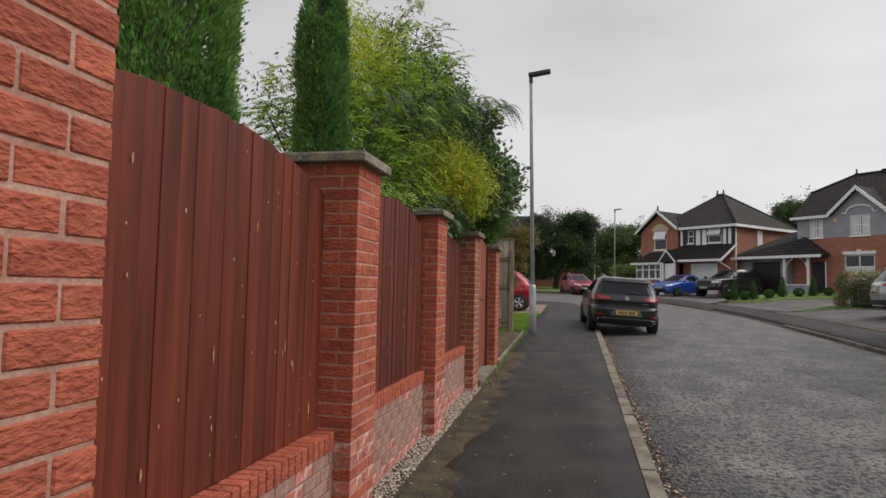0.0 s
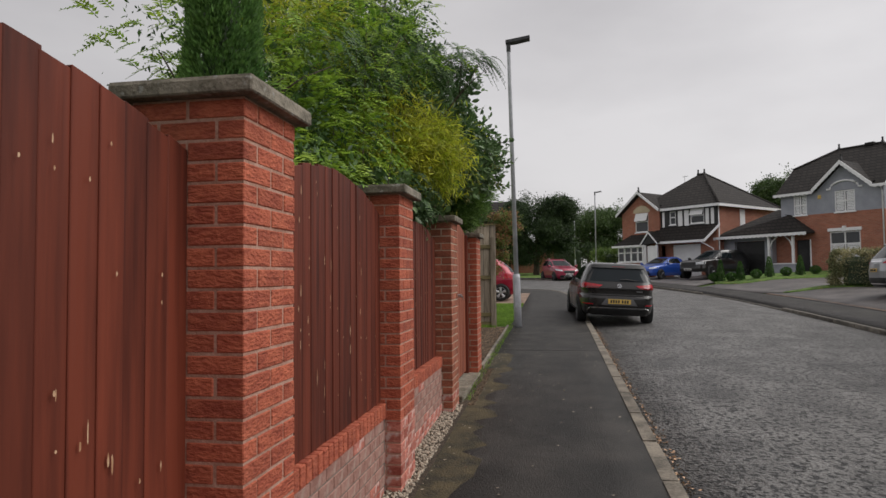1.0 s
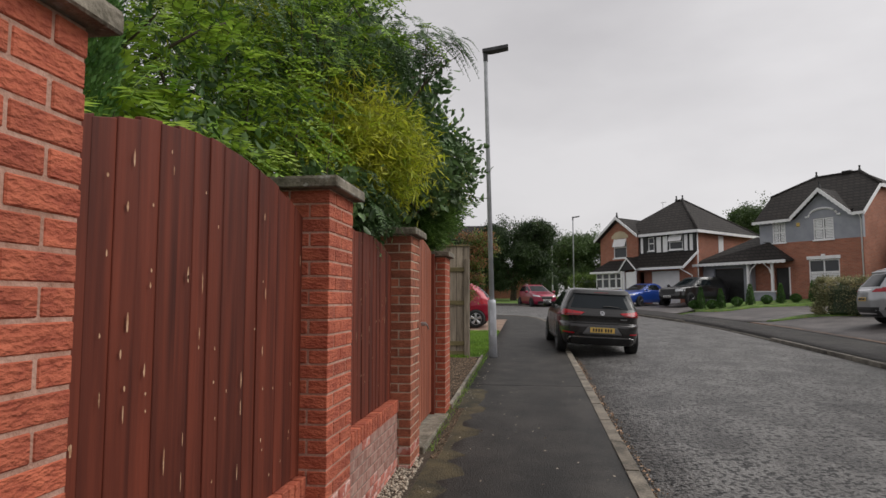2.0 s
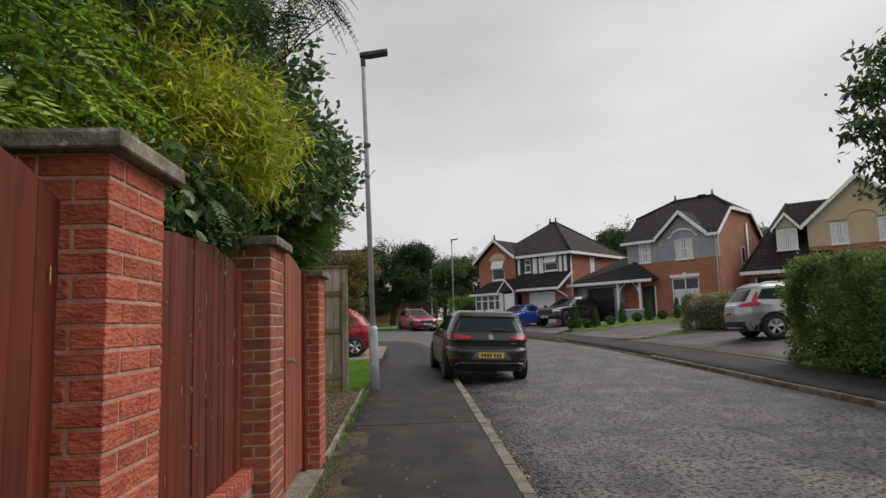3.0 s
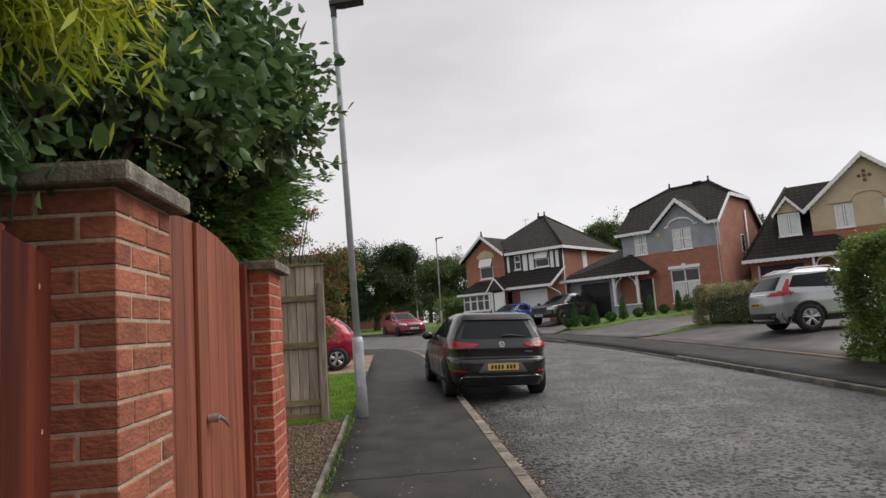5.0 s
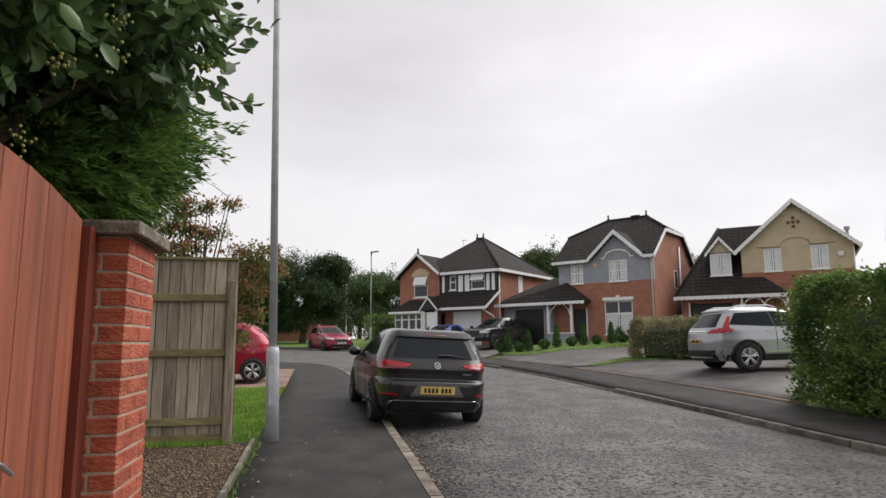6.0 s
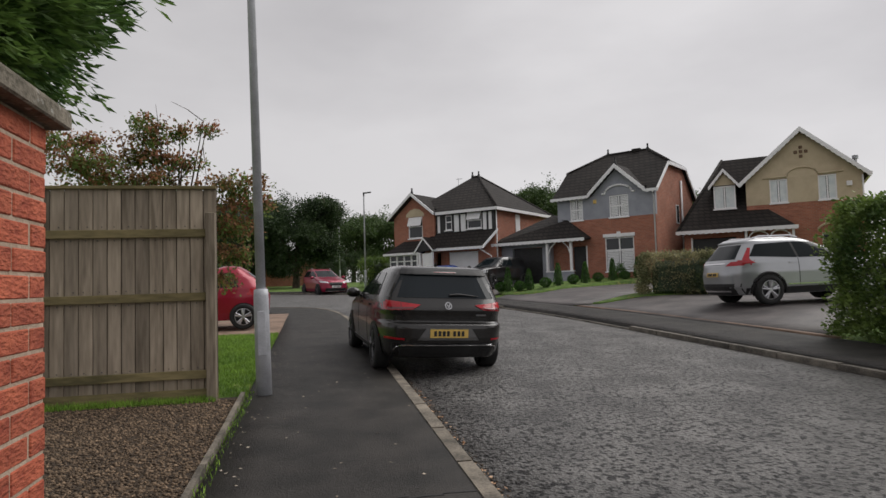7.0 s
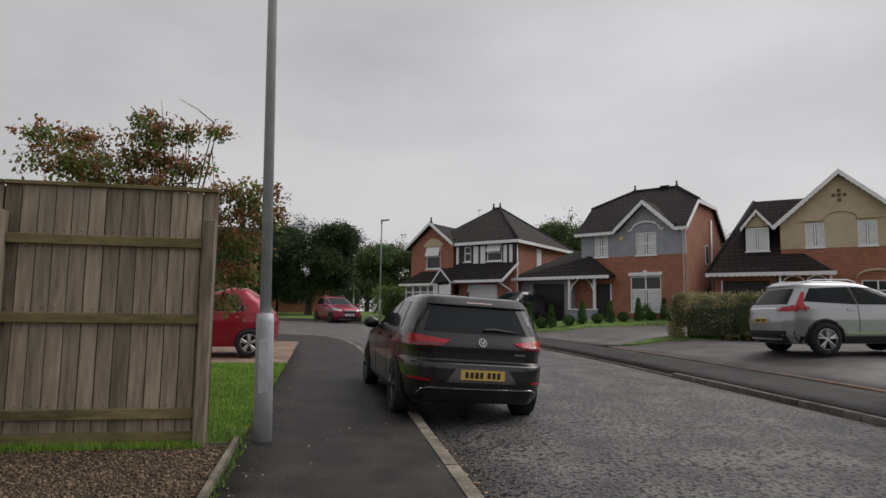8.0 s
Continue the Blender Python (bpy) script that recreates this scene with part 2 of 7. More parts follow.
CHROME = mat("chrome", (0.72, 0.72, 0.74), (0.8, 0.8, 0.82), 0.12, 3, 20, 0, metal=1.0)
LAMPR = mat("red_light_lens", (0.33, 0.004, 0.010), (0.46, 0.008, 0.020), 0.15, 10, 60, 0.05, coat=0.3)
LAMPD = mat("dark_red_light_lens", (0.10, 0.003, 0.006), (0.16, 0.006, 0.01), 0.12, 10, 60, 0.05, coat=1.0)
LAMPW = mat("clear_light_lens", (0.45, 0.47, 0.5), (0.7, 0.72, 0.75), 0.1, 10, 60, 0.05, coat=1.0)
PLATEY = mat("yellow_plate", (0.70, 0.46, 0.11), (0.76, 0.52, 0.14), 0.4, 5, 30, 0)
PLATEW = mat("white_plate", (0.72, 0.72, 0.70), (0.78, 0.78, 0.76), 0.4, 5, 30, 0)
INK = mat("plate_ink", (0.012, 0.012, 0.013), (0.02, 0.02, 0.02), 0.5, 5, 30, 0)
BARK = mat("bark", (0.035, 0.025, 0.018), (0.12, 0.09, 0.065), 0.95, 8, 40, 1.0, stretch=(1, 1, 0.3), depth=0.03)


def leafmat(name, c1, c2, vary=0.35, rough=0.55, through_light=0.25):
    m = mat(name, c1, c2, rough, 1.6, 14, 0, island=True, vary=vary)
    p = m.node_tree.nodes["Principled BSDF"]
    p.inputs["Transmission Weight"].default_value = 0.0
    p.inputs["Subsurface Weight"].default_value = 0.0
    n, l = m.node_tree.nodes, m.node_tree.links
    tr, mix = n.new("ShaderNodeBsdfTranslucent"), n.new("ShaderNodeMixShader")
    src = p.inputs["Base Color"].links[0].from_socket
    l.new(src, tr.inputs[0])
    mix.inputs[0].default_value = through_light
    l.new(p.outputs[0], mix.inputs[1]), l.new(tr.outputs[0], mix.inputs[2])
    l.new(mix.outputs[0], n["Material Output"].inputs[0])
    return m


# very dark green: the shade deep inside foliage, put into a colour
LSHADE = leafmat("painted_inner_shade", (0.012, 0.026, 0.008), (0.03, 0.055, 0.016), through_light=0.05)
LCYP = leafmat("cypress_foliage", (0.065, 0.155, 0.038), (0.22, 0.39, 0.09), through_light=0.35)
LROB = leafmat("pinnate_leaf", (0.128, 0.252, 0.028), (0.375, 0.51, 0.065), 0.5, through_light=0.42)
LBAM = leafmat("yellow_bamboo_leaf", (0.21, 0.32, 0.026), (0.60, 0.57, 0.055), 0.5, through_light=0.5)
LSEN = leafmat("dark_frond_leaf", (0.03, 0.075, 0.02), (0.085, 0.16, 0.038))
LVIB = leafmat("leathery_dark_leaf", (0.045, 0.098, 0.032), (0.155, 0.245, 0.088), rough=0.4)
LCON = leafmat("soft_conifer_leaf", (0.05, 0.12, 0.028), (0.19, 0.31, 0.07), through_light=0.35)
LMAP = leafmat("maple_leaf", (0.20, 0.155, 0.055), (0.36, 0.155, 0.085), 0.5, through_light=0.5)
LMPG = leafmat("green_maple_leaf", (0.10, 0.16, 0.035), (0.24, 0.30, 0.085), 0.4, through_light=0.5)
LFAR = leafmat("far_tree_leaf", (0.019, 0.040, 0.013), (0.062, 0.105, 0.032))
LMID = leafmat("wood_leaf", (0.035, 0.07, 0.018), (0.1, 0.16, 0.042))
LHED = leafmat("hedge_leaf", (0.05, 0.105, 0.022), (0.22, 0.31, 0.07), through_light=0.35)
LHEB = leafmat("mottled_hedge_leaf", (0.07, 0.10, 0.035), (0.42, 0.37, 0.20), 0.55, through_light=0.35)
LSTR = leafmat("small_conifer_leaf", (0.035, 0.095, 0.02), (0.10, 0.21, 0.045))
BERRY = mat("yellow_green_berry", (0.18, 0.20, 0.03), (0.28, 0.28, 0.05), 0.5, 8, 40, 0, island=True, vary=0.3)


# ---- building blocks ----
def link(name, bm, material, parent=None, label="", smooth=False):
    me = bpy.data.meshes.new(name)
    bm.normal_update()
    bm.to_mesh(me)
    bm.free()
    for f in me.polygons:
        f.use_smooth = smooth
    me.materials.append(material)
    ob = new(name, me)
    if parent:
        ob.parent = parent
    if label:
        tagged(ob, label)
    return ob


def part(name, bm, material, parent, label="", smooth=False):
    return link(name, bm, material, parent, label, smooth)


def thing(name, m, label, category, group="", kind=""):
    e = new(name)
    e.empty_display_size = 0.2
    e.matrix_basis = m
    return tagged(e, label, category, group, kind)


def box(bm, x0, x1, y0, y1, z0, z1, bevel=0.0):
    v = [bm.verts.new((x, y, z)) for z in (z0, z1) for x, y in ((x0, y0), (x1, y0), (x1, y1), (x0, y1))]
    fs = [bm.faces.new([v[i] for i in q]) for q in ((3, 2, 1, 0), (4, 5, 6, 7), (0, 1, 5, 4), (1, 2, 6, 5), (2, 3, 7, 6), (3, 0, 4, 7))]
    if bevel:
        es = {e for f in fs for e in f.edges}
        bmesh.ops.bevel(bm, geom=list(es), offset=bevel, segments=1, affect="EDGES")
    return bm


def boxed(x0, x1, y0, y1, z0, z1, bevel=0.0):
    return box(bmesh.new(), x0, x1, y0, y1, z0, z1, bevel)


def prism(bm, pts, off):
    """Extrude a flat polygon (3D points) by the vector off."""
    a = [bm.verts.new(p) for p in pts]
    b = [bm.verts.new(Vector(p) + Vector(off)) for p in pts]
    n = len(a)
    bm.faces.new(a[::-1]), bm.faces.new(b)
    for i in range(n):
        bm.faces.new((a[i], a[(i + 1) % n], b[(i + 1) % n], b[i]))
    bmesh.ops.recalc_face_normals(bm, faces=bm.faces)
    return bm


def tube(bm, pts, radii, seg=8, caps=True):
    """A tapered tube along a line of points."""
    rings = []
    for i, p in enumerate(pts):
        p = Vector(p)
        d = (Vector(pts[min(i + 1, len(pts) - 1)]) - Vector(pts[max(i - 1, 0)])).normalized()
        u = d.orthogonal().normalized() if abs(d.z) < 0.9 else Vector((1, 0, 0))
        u = (u - d * u.dot(d)).normalized()
        w = d.cross(u)
        r = radii[i] if hasattr(radii, "__len__") else radii
        rings.append([bm.verts.new(p + r * (math.cos(2 * math.pi * k / seg) * u + math.sin(2 * math.pi * k / seg) * w)) for k in range(seg)])
    for a, b in zip(rings, rings[1:]):
        for k in range(seg):
            bm.faces.new((a[k], a[(k + 1) % seg], b[(k + 1) % seg], b[k]))
    if caps:
        bm.faces.new(rings[0][::-1]), bm.faces.new(rings[-1])
    return bm


def sheet(name, rows, material, kind="structure", label="", thick=0.0, category=""):
    """A surface through a grid of points (rows of equal length)."""
    bm = bmesh.new()
    v = [[bm.verts.new(p) for p in r] for r in rows]
    for a, b in zip(v, v[1:]):
        for i in range(len(a) - 1):
            bm.faces.new((a[i], a[i + 1], b[i + 1], b[i]))
    bmesh.ops.recalc_face_normals(bm, faces=bm.faces)
    if sum(f.normal.z for f in bm.faces) < 0:
        bmesh.ops.reverse_faces(bm, faces=bm.faces)
    if thick:
        rim = [e for e in bm.edges if len(e.link_faces) == 1]
        out = bmesh.ops.extrude_edge_only(bm, edges=rim)
        bmesh.ops.translate(bm, vec=(0, 0, -thick), verts=[g for g in out["geom"] if isinstance(g, bmesh.types.BMVert)])
    ob = link(name, bm, material, smooth=True)
    return tagged(ob, label, category, "", kind)


def along(line, n):
    """n points at even steps along a polyline, corners rounded by averaging."""
    pts = [Vector(p) for p in line]
    for _ in range(3):
        pts = [pts[0]] + [q for a, b in zip(pts, pts[1:]) for q in (a.lerp(b, 0.25), a.lerp(b, 0.75))] + [pts[-1]]
    d = [0.0]
    for a, b in zip(pts, pts[1:]):
        d.append(d[-1] + (b - a).length)
    out = []
    for k in range(n):
        s = d[-1] * k / (n - 1)
        i = max(j for j in range(len(d) - 1) if d[j] <= s + 1e-9)
        out.append(pts[i].lerp(pts[i + 1], min(1, (s - d[i]) / max(d[i + 1] - d[i], 1e-9))))
    return out


def strip(name, left, right, h, material, n=60, m=4, kind="structure", label="", thick=0.25, category="", camber=0.0):
    a, b = along(left, n), along(right, n)
    rows = []
    for p, q in zip(a, b):
        row = [p.lerp(q, k / m) for k in range(m + 1)]
        rows.append([(r.x, r.y, rise(r.x, r.y) + h + camber * 4 * (k / m) * (1 - k / m)) for k, r in enumerate(row)])
    return sheet(name, rows, material, kind, label, thick, category)


# ---- ground ----
far = [-400, -150, -60, -30, -14, -6, -1, 3, 7, 9, 11, 14, 20, 30, 45, 80, 180, 400]
deep = [-120, -40, -12, 0, 10, 20, 30, 40, 50, 60, 75, 100, 160, 300, 600]
sheet("ground", [[(x, y, rise(x, y) - 0.3) for x in far] for y in deep], GRASS, label="grassy ground under street and gardens", category="ground")
LK = [(0.875, -12), (0.875, 10), (0.875, 22), (0.74, 28), (0.2, 31.6), (-1.2, 33.0), (-5, 33.8), (-45, 34.5)]
RK = [(6.6, -12), (6.6, 10), (6.65, 24), (6.15, 29.5), (5.0, 35), (3.0, 42.5), (-1.5, 49.5), (-45, 55)]
strip("road", LK, RK, -0.105, ROAD, 80, 8, label="worn wet-looking grey tarmac road", category="road", camber=0.05)
LP = [(-0.985, -12), (-1.0, 10), (-1.0, 22), (-1.0, 27.5), (-1.6, 30), (-3.4, 31.2), (-7, 31.8), (-45, 32.5)]
LKI = [(0.75, -12), (0.75, 10), (0.75, 22), (0.62, 27.9), (0.1, 31.4), (-1.25, 32.9), (-5, 33.7), (-45, 34.4)]
strip("pavement", LP, LKI, 0.0, PATH, 80, 5, label="dark tarmac footway with mossy edge", category="pavement")
RKI = [(6.73, -12), (6.73, 10), (6.78, 24), (6.28, 29.6), (5.13, 35.1), (3.12, 42.6), (-1.4, 49.65), (-45, 55.15)]
RP = [(8.65, -12), (8.65, 10), (8.65, 23), (7.9, 29.8), (6.7, 35.4), (4.9, 43.2), (-0.6, 51.2), (-45, 57)]
strip("pavement_far", RKI, RP, 0.0, PATH, 80, 4, label="dark tarmac footway across the road", category="pavement")
# lots across the road and the far green
sheet("lawn_far", [[(8.65 + (44 - 8.65) * u / 12 - 0.8 * max(0, min(1, (y - 24) / 6)) * (1 - u / 12), y, rise(8.65 + 35 * u / 12, y) - 0.08) for u in range(13)] for y in range(-12, 34, 2)], GRASS, label="front gardens across the road", category="lawn", thick=0.2)
strip("lawn_bend", RP[3:], [(30, 30), (30, 40), (30, 52), (20, 70), (-45, 90)], -0.08, GRASS, 40, 8, label="grass beyond the bend", category="lawn", thick=0.2)
strip("drive_grey_house", [(8.12, 28.3), (12.1, 29.4), (17, 34.5), (21, 38.8)], [(7.0, 33.5), (9.2, 38.0), (12.5, 42), (14.5, 46)], 0.02, DRIVE, 20, 4, label="tarmac drive of the grey rendered house", category="drive", thick=0.03)
strip("drive_timbered_house", [(6.9, 34.8), (9.3, 39.5), (12.0, 44.5)], [(4.4, 43.5), (6.0, 47), (8.2, 49.8)], 0.014, DRIVE, 20, 4, label="tarmac drive of the timbered house", category="drive", thick=0.03)
strip("drive_cream_house", [(8.67, 18.2), (12.5, 20), (17, 25.5), (22, 34)], [(8.20, 27.9), (11.7, 28.0), (18, 34), (22, 39)], 0.02, DRIVE, 24, 5, label="pinkish tarmac drive of the cream house", category="drive", thick=0.03)
strip("drive_edging", [(8.60, 17.8), (8.60, 23.0), (8.12, 27.8)], [(8.75, 17.8), (8.75, 23.0), (8.27, 27.8)], 0.028, PAVER, 16, 1, label="red brick drive edging", category="edging", thick=0.05)
strip("lawn_wedge", [(8.95, 28.4), (12.3, 29.7)], [(8.95, 28.15), (11.9, 27.7)], 0.045, GRASS, 10, 4, label="thin wedge of rough grass between two drives", category="lawn", thick=0.07)
crack = random.Random(11)
bm = bmesh.new()
y, x = 5.0, 4.05
while y < 22:
    step = crack.uniform(0.10, 0.32)
    x2 = 4.05 + 0.08 * math.sin(y * 0.45) + crack.uniform(-0.03, 0.03)
    if crack.random() < 0.62:
        w = crack.uniform(0.006, 0.014)
        bm.faces.new([bm.verts.new((u, v, rise(u, v) - 0.050)) for u, v in ((x, y), (x + w, y), (x2 + w, y + step), (x2, y + step))])
    x, y = x2, y + step
tagged(link("road_crack", bm, TARSEAM), "dark broken crack along the road", "crack", "", "structure")
# this side
strip("garden_soil", [(-14, -12), (-14, 10.0)], [(-1.3, -12), (-1.3, 10.0)], 0.05, EARTH, 30, 5, label="garden soil behind the wall", category="soil", thick=0.3)
strip("gravel_strip", [(-1.5, -12), (-1.5, 10.2)], [(-0.93, -12), (-0.94, 10.2)], 0.012, GRAVELB, 30, 2, label="gravel at the wall's foot", category="gravel", thick=0.2)
strip("gravel_bed", [(-6, 10.0), (-6, 15.75)], [(-1.06, 10.0), (-1.06, 15.75)], 0.015, GRAVELB, 16, 5, label="brown gravel beside the gate", category="gravel", thick=0.2)
strip("lawn", [(-14, 15.7), (-14, 23.0)], [(-1.03, 15.7), (-1.03, 23.0)], 0.01, GRASS, 20, 8, label="bright mown lawn behind the board fence", category="lawn", thick=0.25)
strip("block_drive", [(-14, 22.9), (-14, 31.5)], [(-1.02, 22.9), (-1.02, 29.2)], 0.012, PAVER, 20, 8, label="buff block-paved drive", category="drive", thick=0.25)
edge = random.Random(3)
sheet("moss_edge", [[(-1.0, 0.2 * k, rise(0, 0.2 * k) + 0.004), (-0.84 + edge.uniform(-0.04, 0.04), 0.2 * k, rise(0, 0.2 * k) + 0.006), (-0.66 + edge.uniform(-0.13, 0.13), 0.2 * k, rise(0, 0.2 * k) - 0.001)] for k in range(5, 60)], MOSS, label="moss and dirt along the footway's edge", category="moss")


# ---- brick piers, low walls, fence panels and gate ----
def clay(w, d, h, name):
    bm = boxed(-w / 2, w / 2, -d / 2, d / 2, -h / 2, h / 2, 0.004)
    me = bpy.data.meshes.new(name)
    bm.to_mesh(me)
    bm.free()
    return me


def placed(name, me, parent, m, material=None):
    ob = new(name, me)
    ob.parent = parent
    ob.matrix_basis = m
    return ob


rng = random.Random(4)
STRETCH, HEADER = clay(0.215, 0.1025, 0.065, "brick"), clay(0.1025, 0.215, 0.065, "brick")
COPE = clay(0.215, 0.065, 0.1025, "brick")
for me in (STRETCH, COPE):
    me.materials.append(BRICK)
WSTRETCH = STRETCH.copy()
WSTRETCH.materials[0] = BRICKW
BROWN = STRETCH.copy()
BROWN.materials[0] = BRICKO
PALE = STRETCH.copy()
PALE.materials[0] = BRICKB


def pier(y, top, base, old=0.55, x=-1.04, new_brick=None, joint=None, label="red brick garden pier with a weathered concrete cap"):
    """A two-brick pier with its near street corner at (x, y)."""
    w = 0.44
    p = thing("brick_pier", pose(x - w / 2, y + w / 2, base), label, "pier", "piers of the garden wall")
    part("mortar_core", boxed(-w / 2 + 0.004, w / 2 - 0.004, -w / 2 + 0.004, w / 2 - 0.004, -0.2, top - base - 0.002), joint or MORTAR, p)
    n = int((top - base + 0.15) / 0.075)
    for k in range(n):
        z = top - base - 0.075 * k - 0.0375 - 0.004
        turn = 90 if k % 2 else 0
        me = WSTRETCH if z < old and rng.random() < 0.85 else (new_brick or STRETCH)
        # two stretchers to each of two faces, one between them on the others
        spots = [(sx * 0.1125, sy * (w / 2 - 0.0513), 0) for sy in (-1, 1) for sx in (-1, 1)]
        spots += [(sx * (w / 2 - 0.0513), 0, 90) for sx in (-1, 1)]
        for px, py, r in spots:
            c, s = math.cos(radians(turn)), math.sin(radians(turn))
            jit = rng.uniform(-0.0015, 0.0015)
            placed("brick", me, p, pose(c * px - s * py + jit, s * px + c * py + jit, z, rng.uniform(-0.3, 0.3), 0, r + turn + rng.uniform(-0.3, 0.3)))
    bm = boxed(-0.275, 0.275, -0.275, 0.275, top - base, top - base + 0.052, 0.006)
    for v in bm.verts:
        if v.co.z > top - base + 0.03 and max(abs(v.co.x), abs(v.co.y)) < 0.272:
            v.co.z += 0.008
    part("cap", bm, CAPS, p, "weathered concrete cap", smooth=False)
    return p


pier(0.125, 2.45, 0.0, 0.3, -0.645)
PIERS = [(3.11, 2.29), (5.39, 2.235), (7.67, 2.23), (9.91, 2.195)]
for y, top in PIERS[:2]:
    pier(y, top, S * y + 0.02)
pier(*PIERS[2], S * PIERS[2][0] + 0.02, 0.16, new_brick=BROWN, joint=MORTARP, label="brown-red brick gate pier with pale joints and cap")
pier(*PIERS[3], S * PIERS[3][0] + 0.02, 0.0, joint=MORTARP, label="red brick gate pier with pale joints and cap")


def board_mesh(w, d, z0, za, zb, slant):
    """A board whose top runs from za to zb; one edge thinner, as feather-edge is."""
    bm = bmesh.new()
    pts = [(0, -w / 2), (d, -w / 2), (d * slant, w / 2), (0, w / 2)]
    lo = [bm.verts.new((x, y, z0)) for x, y in pts]
    hi = [bm.verts.new((x, y, za if y < 0 else zb)) for x, y in pts]
    bm.faces.new(lo[::-1]), bm.faces.new(hi)
    for i in range(4):
        bm.faces.new((lo[i], lo[(i + 1) % 4], hi[(i + 1) % 4], hi[i]))
    bmesh.ops.bevel(bm, geom=list(bm.edges), offset=0.0025, segments=1, affect="EDGES")
    return bm


def knots(parent, spots):
    """Bare knots and scars where the stain has come off, a hair proud of the board."""
    for y, z, w, h, x in spots:
        bm = bmesh.new()
        bm.faces.new([bm.verts.new((x, y + w * math.cos(a) * rng.uniform(0.7, 1.2), z + h * math.sin(a) * rng.uniform(0.7, 1.2))) for a in [k * math.pi / 4 for k in range(8)]])
        part("bare_knot", bm, KNOT, parent)


def panel(y0, y1, foot, end, crown, x=-1.205, step=0.108, material=STAIN, name="fence_panel", label="red-brown stained board fence panel with arched top", n_knots=62, category="fence"):
    f = thing(name, pose(x, 0, 0), label, category, "panels of the garden fence")
    n = max(2, round((y1 - y0) / step))
    w = (y1 - y0) / n

    def arch(y):
        u = (y - (y0 + y1) / 2) / ((y1 - y0) / 2)
        return crown - (crown - end) * abs(u) ** 2.2

    for k in range(n):
        a, b = y0 + k * w, y0 + (k + 1) * w
        dz = rng.uniform(-0.008, 0.008)
        bm = board_mesh(w + 0.012, 0.024, foot, arch(a) + dz, arch(b) + dz, 0.82)
        o = part("board", bm, material, f)
        o.matrix_basis = pose(-0.024 + rng.uniform(-0.002, 0.003), (a + b) / 2, 0, 0, 0, rng.uniform(-1.0, 0.6))
    for z in (foot + 0.25, (foot + end) / 2, end - 0.15):
        part("rail", boxed(-0.085, -0.03, y0, y1, z - 0.045, z + 0.045), material, f)
    spots = []
    for _ in range(n_knots):
        k = rng.randrange(n)
        y = y0 + (k + rng.uniform(0.25, 0.6)) * w
        z = rng.uniform(foot + 0.08, arch(y) - 0.08)
        big = rng.random() < 0.35
        spots.append((y, z, rng.uniform(0.003, 0.005) if not big else rng.uniform(0.002, 0.005), rng.uniform(0.005, 0.010) if not big else rng.uniform(0.014, 0.042), 0.0085))
    if n_knots:
        knots(f, spots)
    return f


def low_wall(y0, y1, top, base):
    w = thing("low_wall", pose(-1.15, y0, 0), "low brick wall with brick-on-edge coping between piers", "wall", "low garden walls")
    L = y1 - y0
    part("mortar_core", boxed(-0.21, -0.006, 0, L, base - 0.2, top - 0.012), MORTARG, w)
    n = round(L / 0.076)
    for k in range(n):
        placed("brick", COPE, w, pose(-0.1, (k + 0.5) * L / n, top - 0.052 + rng.uniform(-0.002, 0.002), 0, 0, rng.uniform(-1, 1)))
    k, z = 0, top - 0.105 - 0.0375
    while z > base - 0.05:
        y = -0.1125 * (k % 2)
        while y < L - 0.02:
            a, b = max(y + 0.005, 0.002), min(y + 0.22, L - 0.002)
            if b - a > 0.04:
                low = z < base + 0.12
                o = placed("brick", WSTRETCH if low or rng.random() < 0.1 else PALE, w, pose(-0.052, (a + b) / 2, z, 0, 0, 90))
                o.scale = ((b - a) / 0.215, 1, 1)
            y += 0.225
        z -= 0.075
        k += 1
    return w


BAYS = [(0.57, 3.11, 0.70, 2.10, 2.275, -1.25), (3.55, 5.39, 0.78, 2.08, 2.25, -1.18), (5.83, 7.67, 0.82, 2.03, 2.15, -1.21)]
for y0, y1, foot, end, crown, xf in BAYS:
    low_wall(y0, y1, foot, S * y0 + 0.03)
    panel(y0 + 0.005, y1 - 0.005, foot + 0.006, end, crown, xf)

# double gate with an arched top, latch on the far leaf
gate = thing("garden_gate", pose(-1.19, 0, 0), "closed orange-red stained double board gate, arched top", "gate")


def gate_leaf(y0, y1, side):
    n = 5
    w = (y1 - y0) / n
    leaf = part("leaf_frame", boxed(-0.075, -0.03, y0, y1, 0.42, 2.15), GATEW, gate)
    for k in range(n):
        a, b = y0 + k * w, y0 + (k + 1) * w

        def top(y):
            return 2.345 - 0.11 * abs((y - 8.97) / 0.85) ** 2.0

        o = part("board", board_mesh(w - 0.003, 0.022, 0.36, top(a), top(b), 0.9), GATEW, gate)
        o.matrix_basis = pose(-0.024 + rng.uniform(-0.001, 0.002), (a + b) / 2, 0)
    return leaf


